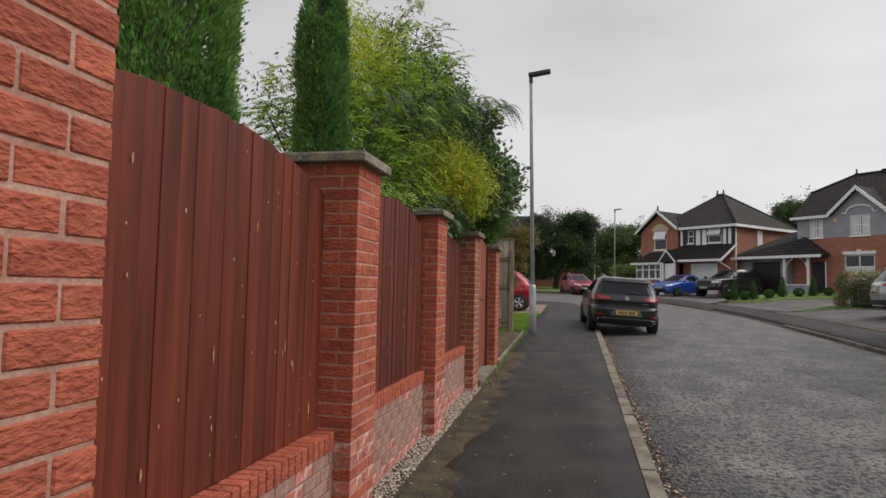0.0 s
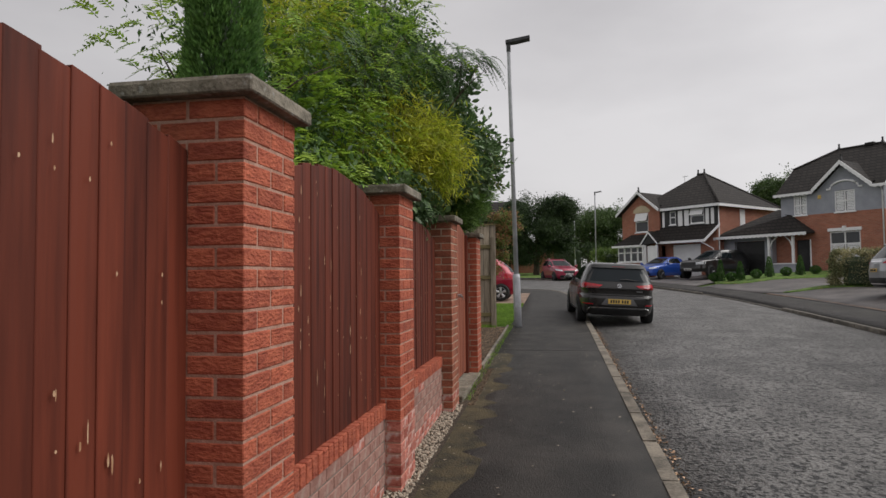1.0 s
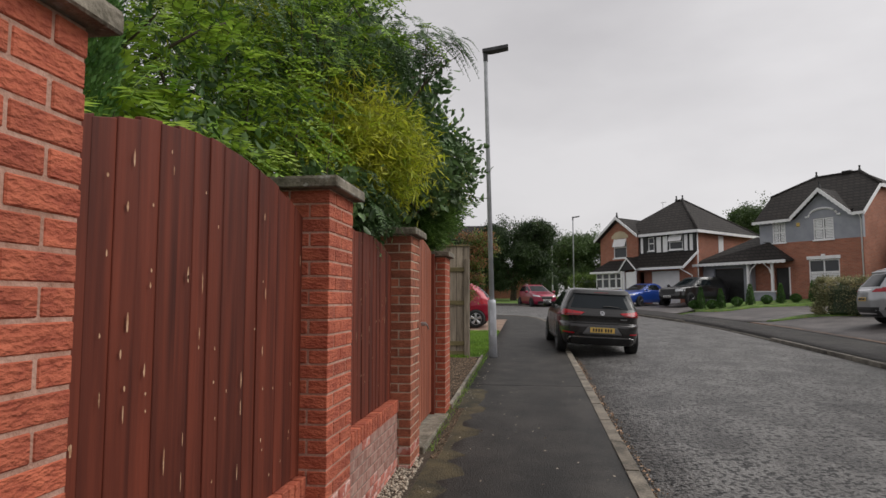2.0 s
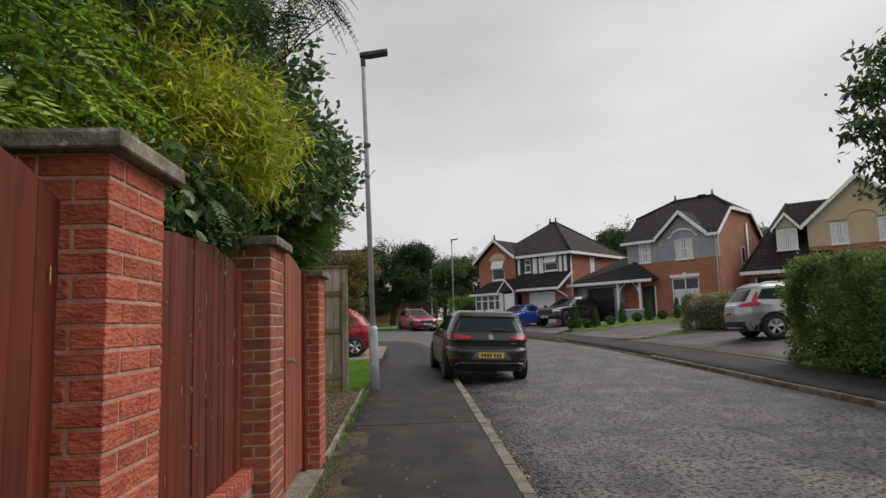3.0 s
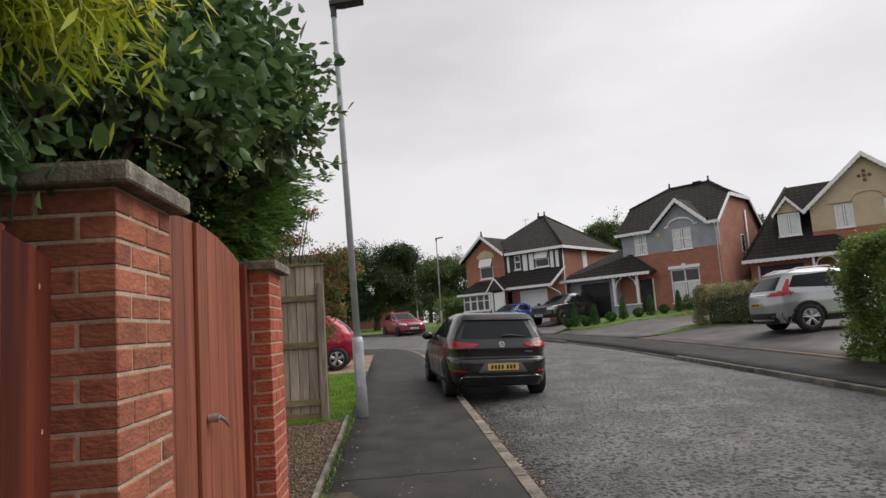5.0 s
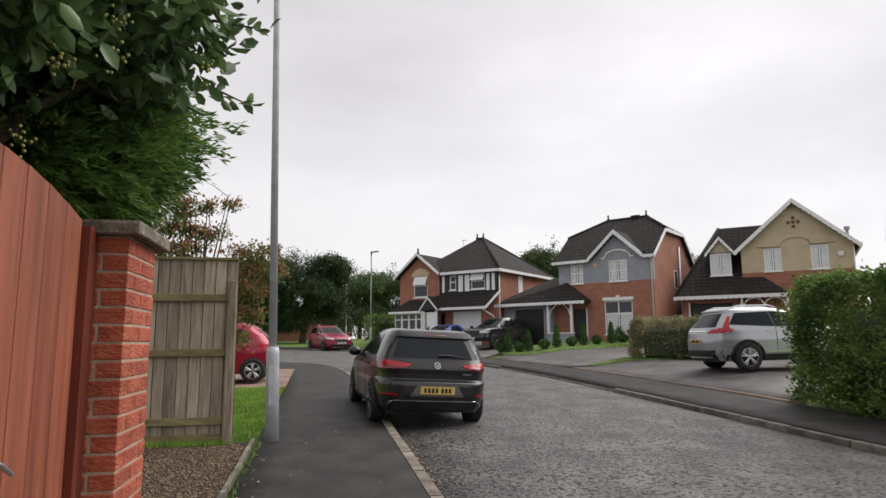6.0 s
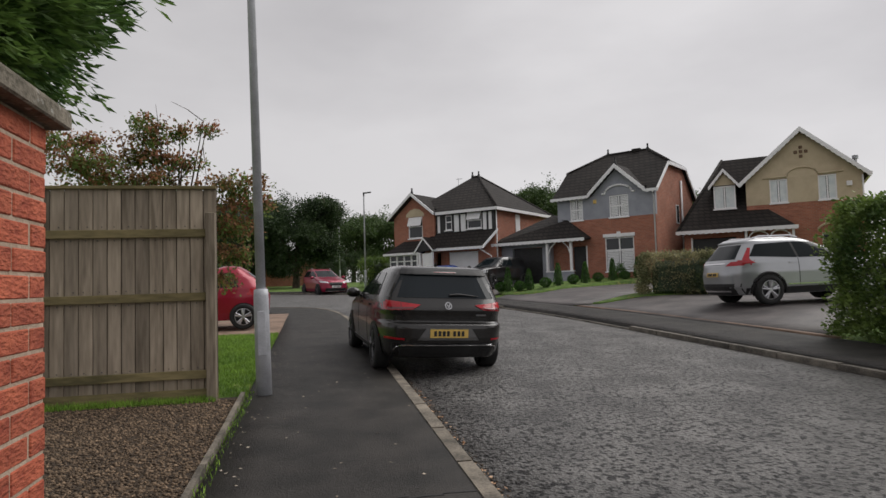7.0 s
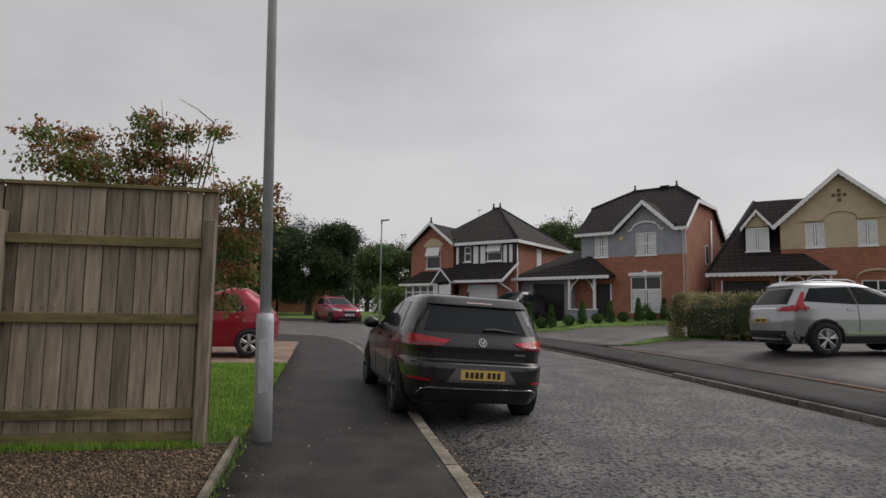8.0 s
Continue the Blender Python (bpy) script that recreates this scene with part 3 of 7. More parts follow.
gate_leaf(8.135, 8.90, -1)
gate_leaf(8.935, 9.80, 1)
part("closing_strip", boxed(-0.004, 0.016, 8.885, 8.95, 0.36, 2.335, 0.003), GATEW, gate)
part("gate_post", boxed(-0.07, 0.03, 9.805, 9.902, 0.25, 2.22, 0.004), STAIN, gate, "dark red gate post")
lt = bmesh.new()
tube(lt, [(0.0, 9.06, 1.41), (0.05, 9.06, 1.41)], 0.022, 10)
tube(lt, [(0.045, 9.06, 1.415), (0.058, 9.12, 1.39), (0.058, 9.20, 1.35)], [0.011, 0.009, 0.007], 8)
part("latch", lt, IRON, gate, "zinc lever latch")
sill = link("gate_step", boxed(-1.42, -1.0, 8.12, 9.90, S * 8.9 - 0.1, S * 8.9 + 0.055, 0.01), CAPS)
tagged(sill, "concrete step under the garden gate", "step")

# timber edging boards between gravel and pavement
for i in range(4):
    y0, y1 = 10.36 + i * 1.38, 10.36 + i * 1.38 + 1.37
    bm = bmesh.new()
    prism(bm, [(-1.065, y0, S * y0 - 0.1), (-1.02, y0, S * y0 - 0.1), (-1.02, y0, S * y0 + 0.045), (-1.065, y0, S * y0 + 0.045)], (rng.uniform(-0.006, 0.006), y1 - y0, S * (y1 - y0)))
    tagged(link("edging_stone", bm, KERB), "narrow concrete edging beside the gravel", "edging", "path edging")


# ---- kerbs ----
def kerb(name, line, side, n, h, material, label, low=()):
    k = thing(name, pose(0, 0, 0), label, "kerb", "", "structure")
    pts = along(line, n + 1)
    for i, (a, b) in enumerate(zip(pts, pts[1:])):
        d = (b - a).normalized()
        q = Vector((-d.y, d.x)) * side * 0.125
        drop = h
        if any(lo <= a.y <= hi for lo, hi in low):
            drop = -0.075
        g = d * 0.004
        zz = [rise(p.x, p.y) for p in (a, b)]
        bm = bmesh.new()
        ring = [(a + g, zz[0]), (b - g, zz[1]), (b - g + q, zz[1]), (a + g + q, zz[0])]
        lo = [bm.verts.new((p.x, p.y, z - 0.25)) for p, z in ring]
        t = rng.uniform(-0.004, 0.004)
        hi = [bm.verts.new((p.x, p.y, z + drop + t)) for p, z in ring]
        bm.faces.new(lo[::-1]), bm.faces.new(hi)
        for j in range(4):
            bm.faces.new((lo[j], lo[(j + 1) % 4], hi[(j + 1) % 4], hi[j]))
        bmesh.ops.recalc_face_normals(bm, faces=bm.faces)
        bmesh.ops.bevel(bm, geom=list(set(hi[0].link_edges) | set(hi[1].link_edges)), offset=0.014, segments=2, affect="EDGES")
        part("kerbstone", bm, material, k)


kerb("kerb", LK, 1, 90, 0.006, KERB, "stained concrete kerb beside the footway")
kerb("kerb_far", RK, -1, 92, -0.02, KERBD, "concrete kerb across the road", [(20.8, 29.0)])

seam = bmesh.new()
for k in range(24):
    a, b = -0.98 + 1.72 * k / 24, -0.98 + 1.72 * (k + 1) / 24
    y = 12.2 + 0.015 * rng.uniform(-1, 1)
    box(seam, a, b, y, y + 0.022, S * y - 0.02, S * y + 0.0035)
tagged(link("tarmac_seam", seam, TARSEAM), "dark sealed joint across the footway", "joint", "", "structure")

# ---- weathered board fence ----
gf = thing("board_fence", pose(0, 15.68, S * 15.68), "weathered grey board fence with three rails and posts", "fence")
for i, xp in enumerate((-1.345, -3.12, -4.9)):
    part("post", boxed(xp - 0.05, xp + 0.05, -0.10, 0.0, -0.1, 2.065 + (0.02 if i else 0), 0.006), GREYW, gf)
for s in (0, 1):
    xr, xl = (-1.29, -3.12) if s == 0 else (-3.13, -4.95)
    for z in (0.30, 1.145, 1.845):
        part("rail", boxed(xl, xr - 0.10 * (s == 0), -0.045, -0.006, z - 0.045, z + 0.045, 0.005), GREENW, gf)
    n = 13
    for k in range(n):
        w = (xr - xl) / n
        o = part("board", board_mesh(w - rng.uniform(0.005, 0.011), 0.018, 0.10, 2.34, 2.34, 0.8), GREYW, gf)
        o.matrix_basis = pose(xr - (k + 0.5) * w, 0.003 + 0.018, rng.uniform(-0.01, 0.008), 0, 0, -90 + rng.uniform(-1.2, 1.2))
    for k in range(n):
        for zn in (0.37, 1.075, 1.225, 1.775, 1.925):
            xn = xr - (k + rng.uniform(0.35, 0.65)) * (xr - xl) / n
            part("nail", tube(bmesh.new(), [(xn, -0.004, zn), (xn, 0.006, zn)], 0.006, 6), DARKM, gf)
    # invented strip; its dark colour paints the shade in the board gaps
    part("backing_strip", boxed(xl, xr, 0.03, 0.04, 0.1, 2.32), BARK, gf)
    part("gravel_board", boxed(xl, xr, -0.003, 0.028, -0.05, 0.14), GREENW, gf, "green stained base board")
    part("capping", boxed(xl, xr, -0.035, 0.045, 2.335, 2.37, 0.004), GREENW, gf, "algae-green capping rail")


# ---- street lamps ----
def street_lamp(x, y, height, label, lean=0.0):
    z = rise(x, y)
    L = thing("street_lamp", pose(x, y, z, 0, lean), label, "street lamp", "street lamps")
    bm = tube(bmesh.new(), [(0, 0, -0.1), (0, 0, 1.12), (0, 0, 1.2), (0, 0, 1.205)], [0.088, 0.084, 0.078, 0.055], 20)
    part("base_sleeve", bm, STEEL, L, "wider steel base", True)
    part("column", tube(bmesh.new(), [(0, 0, 1.1), (0, 0, height - 0.16), (0, 0, height - 0.1)], [0.055, 0.04, 0.045], 16), STEEL, L, "", True)
    part("joint", tube(bmesh.new(), [(0, 0, height - 0.22), (0, 0, height)], [0.05, 0.05], 12), DARKM, L)
    head = bmesh.new()
    prism(head, [(-0.06, -0.09, height - 0.03), (0.14, -0.12, height - 0.02), (0.50, -0.11, height + 0.03), (0.50, 0.11, height + 0.03), (0.14, 0.12, height - 0.02), (-0.06, 0.09, height - 0.03)], (0, 0, 0.07))
    part("lantern", head, DARKM, L, "dark flat lantern")
    part("door", boxed(-0.045, 0.045, -0.091, -0.08, 0.45, 0.95, 0.003), STEEL, L)


street_lamp(-0.815, 15.87, 6.62, "grey steel street lamp with flat dark head, leaning slightly", -1.1)
street_lamp(3.25, 52.0, 6.5, "distant grey street lamp by the bend")
street_lamp(2.1, 66.0, 6.3, "far grey street lamp before the trees")


# ---- cars ----
def smooth(table, z):
    """Value of a (height, value) table at z, eased between its rows."""
    for (a, va), (b, vb) in zip(table, table[1:]):
        if z <= b:
            u = max(0.0, (z - a) / (b - a))
            return va + (vb - va) * u
    return table[-1][1]


class Shell:
    """A car body as a stack of rounded plan outlines: front, rear and half-width by height. +y is the nose."""

    def __init__(self, front, rear, half, power=5.0):
        self.front, self.rear, self.half, self.power = front, rear, half, power

    def dims(self, z):
        f, r, w = smooth(self.front, z), smooth(self.rear, z), smooth(self.half, z)
        return (f + r) / 2, (f - r) / 2, w

    def outline(self, z, n=112):
        c, l, w = self.dims(z)
        out = []
        for k in range(n):
            a = 2 * math.pi * k / n
            ca, sa = math.cos(a), math.sin(a)
            e = 2 / self.power
            out.append((w * math.copysign(abs(ca) ** e, ca), c + l * math.copysign(abs(sa) ** e, sa), z))
        return out

    def side(self, y, z, s, off=0.0):
        c, l, w = self.dims(z)
        u = min(abs((y - c) / l), 0.999)
        return Vector((s * (w * (1 - u ** self.power) ** (1 / self.power) + off), y, z))

    def end(self, x, z, s, off=0.0):
        c, l, w = self.dims(z)
        u = min(abs(x / w), 0.999)
        return Vector((x, c + s * (l * (1 - u ** self.power) ** (1 / self.power) + off), z))

    def body(self, zs):
        bm = bmesh.new()
        rings = [[bm.verts.new(p) for p in self.outline(z)] for z in zs]
        for a, b in zip(rings, rings[1:]):
            for k in range(len(a)):
                bm.faces.new((a[k], a[(k + 1) % len(a)], b[(k + 1) % len(a)], b[k]))
        bm.faces.new(rings[0][::-1]), bm.faces.new(rings[-1])
        return bm

    def patch(self, kind, s, corners, off=0.006, n=10, m=6):
        """A pane on the shell: corners (a, z) lower-near, lower-far, upper-far, upper-near; a is y on a side, x on an end."""
        (a0, z0), (a1, z1), (a2, z2), (a3, z3) = corners
        bm = bmesh.new()
        rows = []
        for j in range(m + 1):
            v = j / m
            row = []
            for i in range(n + 1):
                u = i / n
                a = (a0 + (a1 - a0) * u) * (1 - v) + (a3 + (a2 - a3) * u) * v
                z = (z0 + (z1 - z0) * u) * (1 - v) + (z3 + (z2 - z3) * u) * v
                row.append(bm.verts.new(self.side(a, z, s, off) if kind == "side" else self.end(a, z, s, off)))
            rows.append(row)
        for p, q in zip(rows, rows[1:]):
            for i in range(n):
                bm.faces.new((p[i], p[i + 1], q[i + 1], q[i]))
        bmesh.ops.recalc_face_normals(bm, faces=bm.faces)
        geo = bmesh.ops.solidify(bm, geom=list(bm.faces), thickness=0.006)
        return bm


def wheel(parent, x, y, r, s, rim_material, width=0.21):
    t = bmesh.new()
    prof = [(0.62, 0.0), (0.66, 0.5), (0.93, 0.5), (1.0, 0.36), (1.0, -0.36), (0.93, -0.5), (0.66, -0.5), (0.62, 0.0)]
    rings = []
    for k in range(28):
        a = 2 * math.pi * k / 28
        rings.append([t.verts.new((x + s * w * width, y + r * q * math.cos(a), r + r * q * math.sin(a))) for q, w in prof[:-1]])
    for k in range(28):
        a, b = rings[k], rings[(k + 1) % 28]
        for i in range(len(a)):
            t.faces.new((a[i], b[i], b[(i + 1) % len(a)], a[(i + 1) % len(a)]))
    bmesh.ops.recalc_face_normals(t, faces=t.faces)
    tyre = part("wheel", t, RUBBER, parent, "", True)
    d = tube(bmesh.new(), [(x + s * width * 0.15, y, r), (x + s * width * 0.2, y, r)], r * 0.66, 28)
    part("brake_disc", d, TRIM, tyre)
    rim = bmesh.new()
    for k in range(5):
        a = 2 * math.pi * k / 5 + 0.3
        for da in (-0.16, 0.16):
            p0 = Vector((x + s * width * 0.44, y + 0.05 * math.cos(a), r + 0.05 * math.sin(a)))
            p1 = Vector((x + s * width * 0.46, y + r * 0.64 * math.cos(a + da), r + r * 0.64 * math.sin(a + da)))
            tube(rim, [p0, p1], [0.03, 0.022], 6)
    tube(rim, [(x + s * width * 0.3, y, r), (x + s * width * 0.5, y, r)], r * 0.15, 12)
    n = 28
    ring = [[rim.verts.new((x + s * width * w, y + r * q * math.cos(2 * math.pi * k / n), r + r * q * math.sin(2 * math.pi * k / n))) for q, w in ((0.69, 0.47), (0.62, 0.49), (0.62, 0.2))] for k in range(n)]
    for k in range(n):
        for i in range(2):
            rim.faces.new((ring[k][i], ring[(k + 1) % n][i], ring[(k + 1) % n][i + 1], ring[k][i + 1]))
    part("rim", rim, rim_material, tyre, "five-spoke alloy rim")


def arch(parent, shell, y, r, s, material=None):
    """The dark wheel opening and its lip on the body's side."""
    bm = bmesh.new()
    n = 20
    ang = [math.pi * (-0.12 + 1.24 * k / n) for k in range(n + 1)]
    out = [bm.verts.new(shell.side(y + 1.07 * r * math.cos(a), r + 1.07 * r * math.sin(a), s, 0.010)) for a in ang]
    mid = bm.verts.new(shell.side(y, r * 0.75, s, 0.010))
    for a, b in zip(out, out[1:]):
        bm.faces.new((mid, a, b))
    part("wheel_arch", bm, TRIM, parent)
    if material:
        lip = bmesh.new()
        tube(lip, [shell.side(y + 1.09 * r * math.cos(a), r + 1.09 * r * math.sin(a), s, 0.002) for a in ang], 0.012, 6)
        part("arch_lip", lip, material, parent)


def levels(z0, z1, n):
    return [z0 + (z1 - z0) * k / n for k in range(n + 1)]


def car(name, m, label, group, shell, body, zs, wheels, track, r, rim, lower=None):
    c = thing(name, m, label, "car", group)
    part("body", shell.body(zs), body, c, "", True)
    for y in wheels:
        for s in (-1, 1):
            arch(c, shell, y, r, s, lower)
            wheel(c, s * track, y, r, s, rim)
    return c


def plate(parent, shell, s, x0, x1, z0, z1, material, bars=7, off=0.02):
    p = part("number_plate", shell.patch("end", s, [(x0, z0), (x1, z0), (x1, z1), (x0, z1)], off, 8, 2), material, parent, "plate with dark bars")
    w = (x1 - x0) / (bars + 2)
    for k in range(bars):
        a = x0 + w * (k + 0.9 + (0.5 if k > 3 else 0))
        part("bar", shell.patch("end", s, [(a, z0 + 0.022), (a + w * 0.62, z0 + 0.022), (a + w * 0.62, z1 - 0.022), (a, z1 - 0.022)], off + 0.005, 1, 1), INK, p)


def mirrors(parent, x, y, z, material):
    for s in (-1, 1):
        bm = bmesh.new()
        bmesh.ops.create_uvsphere(bm, u_segments=14, v_segments=9, radius=1, matrix=pose(s * x, y, z) @ Matrix.Diagonal((0.115, 0.075, 0.085, 1)))
        part("door_mirror", bm, material, parent, "", True)
        part("mirror_arm", tube(bmesh.new(), [(s * (x - 0.16), y + 0.03, z - 0.05), (s * (x - 0.05), y, z - 0.02)], 0.025, 6), TRIM, parent)


# dark hatchback half on the kerb (rear at y = -0.80, rear axle at y = 0)
sh = Shell([(0.15, 3.32), (0.35, 3.44), (0.6, 3.42), (0.80, 3.25), (0.92, 2.75), (1.0, 2.18), (1.20, 1.62), (1.40, 0.95), (1.47, 0.35)],
           [(0.15, -0.60), (0.30, -0.73), (0.42, -0.80), (0.50, -0.83), (0.64, -0.835), (0.685, -0.815), (0.70, -0.765), (0.715, -0.735), (0.80, -0.745), (0.87, -0.775), (0.90, -0.765), (1.02, -0.685), (1.06, -0.665), (1.36, -0.50), (1.42, -0.44), (1.455, -0.28), (1.47, -0.05)],
           [(0.15, 0.80), (0.3, 0.87), (0.6, 0.895), (0.85, 0.893), (0.95, 0.875), (1.02, 0.85), (1.2, 0.775), (1.36, 0.70), (1.42, 0.655), (1.455, 0.59), (1.47, 0.50)], 6.0)
golf = car("hatchback_car", pose(1.44, 17.48, S * 17.48 - 0.055) @ pose(0, 0, 0, 0, 2.9, 3.6) @ pose(0, 0, 0, 1.75), "dark grey hatchback parked half on the kerb", "parked cars", sh, GOLF, levels(0.23, 1.468, 90), (0.0, 2.62), 0.792, 0.325, DARKALLOY)
part("rear_window", sh.patch("end", -1, [(-0.76, 1.035), (0.76, 1.035), (0.60, 1.35), (-0.60, 1.35)], 0.006, 16, 8), REARGLASS, golf, "dark rear window")
part("spoiler", sh.patch("end", -1, [(-0.64, 1.350), (0.64, 1.350), (0.58, 1.44), (-0.58, 1.44)], 0.04, 14, 5), TRIM, golf, "black roof spoiler")
part("brake_light", sh.patch("end", -1, [(-0.16, 1.378), (0.16, 1.378), (0.16, 1.390), (-0.16, 1.390)], 0.046, 8, 1), LAMPD, golf, "thin dark red brake light")
for s in (-1, 1):
    part("pillar_trim", sh.patch("end", -1, [(s * 0.762, 1.035), (s * 0.80, 1.04), (s * 0.65, 1.39), (s * 0.602, 1.36)], 0.012, 2, 8), BLACKC, golf, "gloss black window edge")
    tl = part("tail_light", sh.patch("end", -1, [(s * 0.50, 0.880), (s * 0.845, 0.862), (s * 0.855, 1.00), (s * 0.38, 0.945)], 0.012, 10, 4), LAMPR, golf, "red tail light")
    part("lens_band", sh.patch("end", -1, [(s * 0.50, 0.892), (s * 0.84, 0.872), (s * 0.845, 0.905), (s * 0.46, 0.918)], 0.018, 8, 2), LAMPD, tl)
    part("lens_split", sh.patch("end", -1, [(s * 0.628, 0.87), (s * 0.636, 0.87), (s * 0.648, 0.975), (s * 0.640, 0.975)], 0.019, 1, 4), LAMPD, tl)
    part("light_return", sh.patch("side", s, [(-0.66, 0.862), (-0.46, 0.885), (-0.42, 0.965), (-0.58, 0.99)], 0.008, 6, 3), LAMPR, tl)
    part("tailgate_seam", sh.patch("end", -1, [(s * 0.585, 0.745), (s * 0.592, 0.745), (s * 0.655, 0.865), (s * 0.648, 0.865)], 0.004, 1, 5), TRIM, golf)
    part("reflector", sh.patch("end", -1, [(s * 0.60, 0.478), (s * 0.86, 0.482), (s * 0.86, 0.512), (s * 0.60, 0.500)], 0.012, 6, 1), LAMPR, golf, "red reflector")
    part("side_window", sh.patch("side", s, [(-0.05, 1.04), (0.62, 1.02), (0.55, 1.36), (0.10, 1.36)], 0.006), CARGLASS, golf)
    part("side_window", sh.patch("side", s, [(0.68, 1.02), (1.66, 1.0), (1.10, 1.35), (0.62, 1.36)], 0.006), CARGLASS, golf)
    part("sill", sh.patch("side", s, [(0.42, 0.235), (2.2, 0.235), (2.2, 0.31), (0.42, 0.31)], 0.008), TRIM, golf)
    for y in (0.42, 1.35):
        part("door_handle", sh.patch("side", s, [(y, 0.87), (y + 0.2, 0.87), (y + 0.2, 0.905), (y, 0.905)], 0.025, 4, 2), GOLF, golf)
    for y in (0.65, 1.62):
        part("door_seam", sh.patch("side", s, [(y, 0.32), (y + 0.008, 0.32), (y + 0.008, 0.99), (y, 0.99)], 0.003, 1, 8), TRIM, golf)
    part("exhaust_trim", sh.patch("end", -1, [(s * 0.46, 0.315), (s * 0.64, 0.33), (s * 0.62, 0.365), (s * 0.46, 0.365)], 0.015, 4, 2), TRIM, golf)
part("tailgate_seam", sh.patch("end", -1, [(-0.585, 0.738), (0.585, 0.738), (0.585, 0.746), (-0.585, 0.746)], 0.004, 14, 1), TRIM, golf)
part("bumper_base", sh.patch("end", -1, [(-0.82, 0.24), (0.82, 0.24), (0.85, 0.43), (-0.85, 0.43)], 0.008, 16, 4), TRIM, golf, "black lower bumper")
part("plate_recess", sh.patch("end", -1, [(-0.42, 0.478), (0.42, 0.478), (0.31, 0.640), (-0.31, 0.640)], 0.006, 12, 4), GREYP, golf, "grey plate surround")
part("bumper_chrome", tube(bmesh.new(), [sh.end(x, z, -1, 0.018) for x, z in ((-0.72, 0.335), (-0.69, 0.385), (-0.62, 0.408), (-0.3, 0.410), (0.3, 0.410), (0.62, 0.408), (0.69, 0.385), (0.72, 0.335))], 0.009, 6), CHROME, golf, "thin chrome strip")
part("model_mark", sh.patch("end", -1, [(0.40, 0.800), (0.54, 0.800), (0.54, 0.818), (0.40, 0.818)], 0.008, 2, 1), ALLOY, golf, "small silver bar")
plate(golf, sh, -1, -0.262, 0.262, 0.512, 0.624, PLATEY)
bd = bmesh.new()
ring = [[bd.verts.new(sh.end(q * math.cos(a), 0.935 + q * math.sin(a), -1, 0.022)) for q in (0.047, 0.039)] for a in [2 * math.pi * k / 24 for k in range(24)]]
for k in range(24):
    bd.faces.new((ring[k][0], ring[(k + 1) % 24][0], ring[(k + 1) % 24][1], ring[k][1]))
for a, b in (((-0.026, 0.959), (0.0, 0.907)), ((0.026, 0.959), (0.0, 0.907)), ((-0.016, 0.935), (0.016, 0.935))):
    tube(bd, [sh.end(a[0], a[1], -1, 0.022), sh.end(b[0], b[1], -1, 0.022)], 0.005, 5)
part("round_badge", bd, CHROME, golf, "round chrome badge")
part("wiper", tube(bmesh.new(), [sh.end(0.03, 1.075, -1, 0.025), sh.end(0.16, 1.085, -1, 0.03), sh.end(0.44, 1.062, -1, 0.02)], [0.018, 0.016, 0.006], 6), TRIM, golf)
part("aerial", tube(bmesh.new(), [(0.0, 0.05, 1.46), (0.0, -0.03, 1.52)], [0.022, 0.008], 6), TRIM, golf)
mirrors(golf, 0.99, 1.62, 1.02, GOLF)

# silver crossover on the cream house's drive
cs = Shell([(0.22, 3.42), (0.4, 3.52), (0.75, 3.50), (0.95, 3.3), (1.08, 2.7), (1.14, 2.30), (1.35, 1.90), (1.6, 1.25), (1.68, 0.75)],
           [(0.22, -0.80), (0.45, -0.93), (0.75, -0.95), (1.0, -0.90), (1.12, -0.84), (1.3, -0.68), (1.52, -0.48), (1.58, -0.52), (1.68, -0.2)],
           [(0.22, 0.84), (0.45, 0.91), (0.8, 0.925), (1.05, 0.90), (1.15, 0.87), (1.4, 0.77), (1.58, 0.69), (1.68, 0.54)], 5.0)
suv = car("crossover_car", pose(10.79, 22.93, rise(10.9, 22.9) + 0.02) @ pose(0, 0, 0, 0, 0, -95) @ pose(0, 0, 0, 1.0), "silver crossover car parked nose-in on a drive", "parked cars", cs, SILVER, levels(0.25, 1.67, 44), (0.0, 2.66), 0.845, 0.36, ALLOY, TRIM)
part("rear_window", cs.patch("end", -1, [(-0.68, 1.14), (0.68, 1.14), (0.55, 1.50), (-0.55, 1.50)], 0.006, 14, 6), CARGLASS, suv)
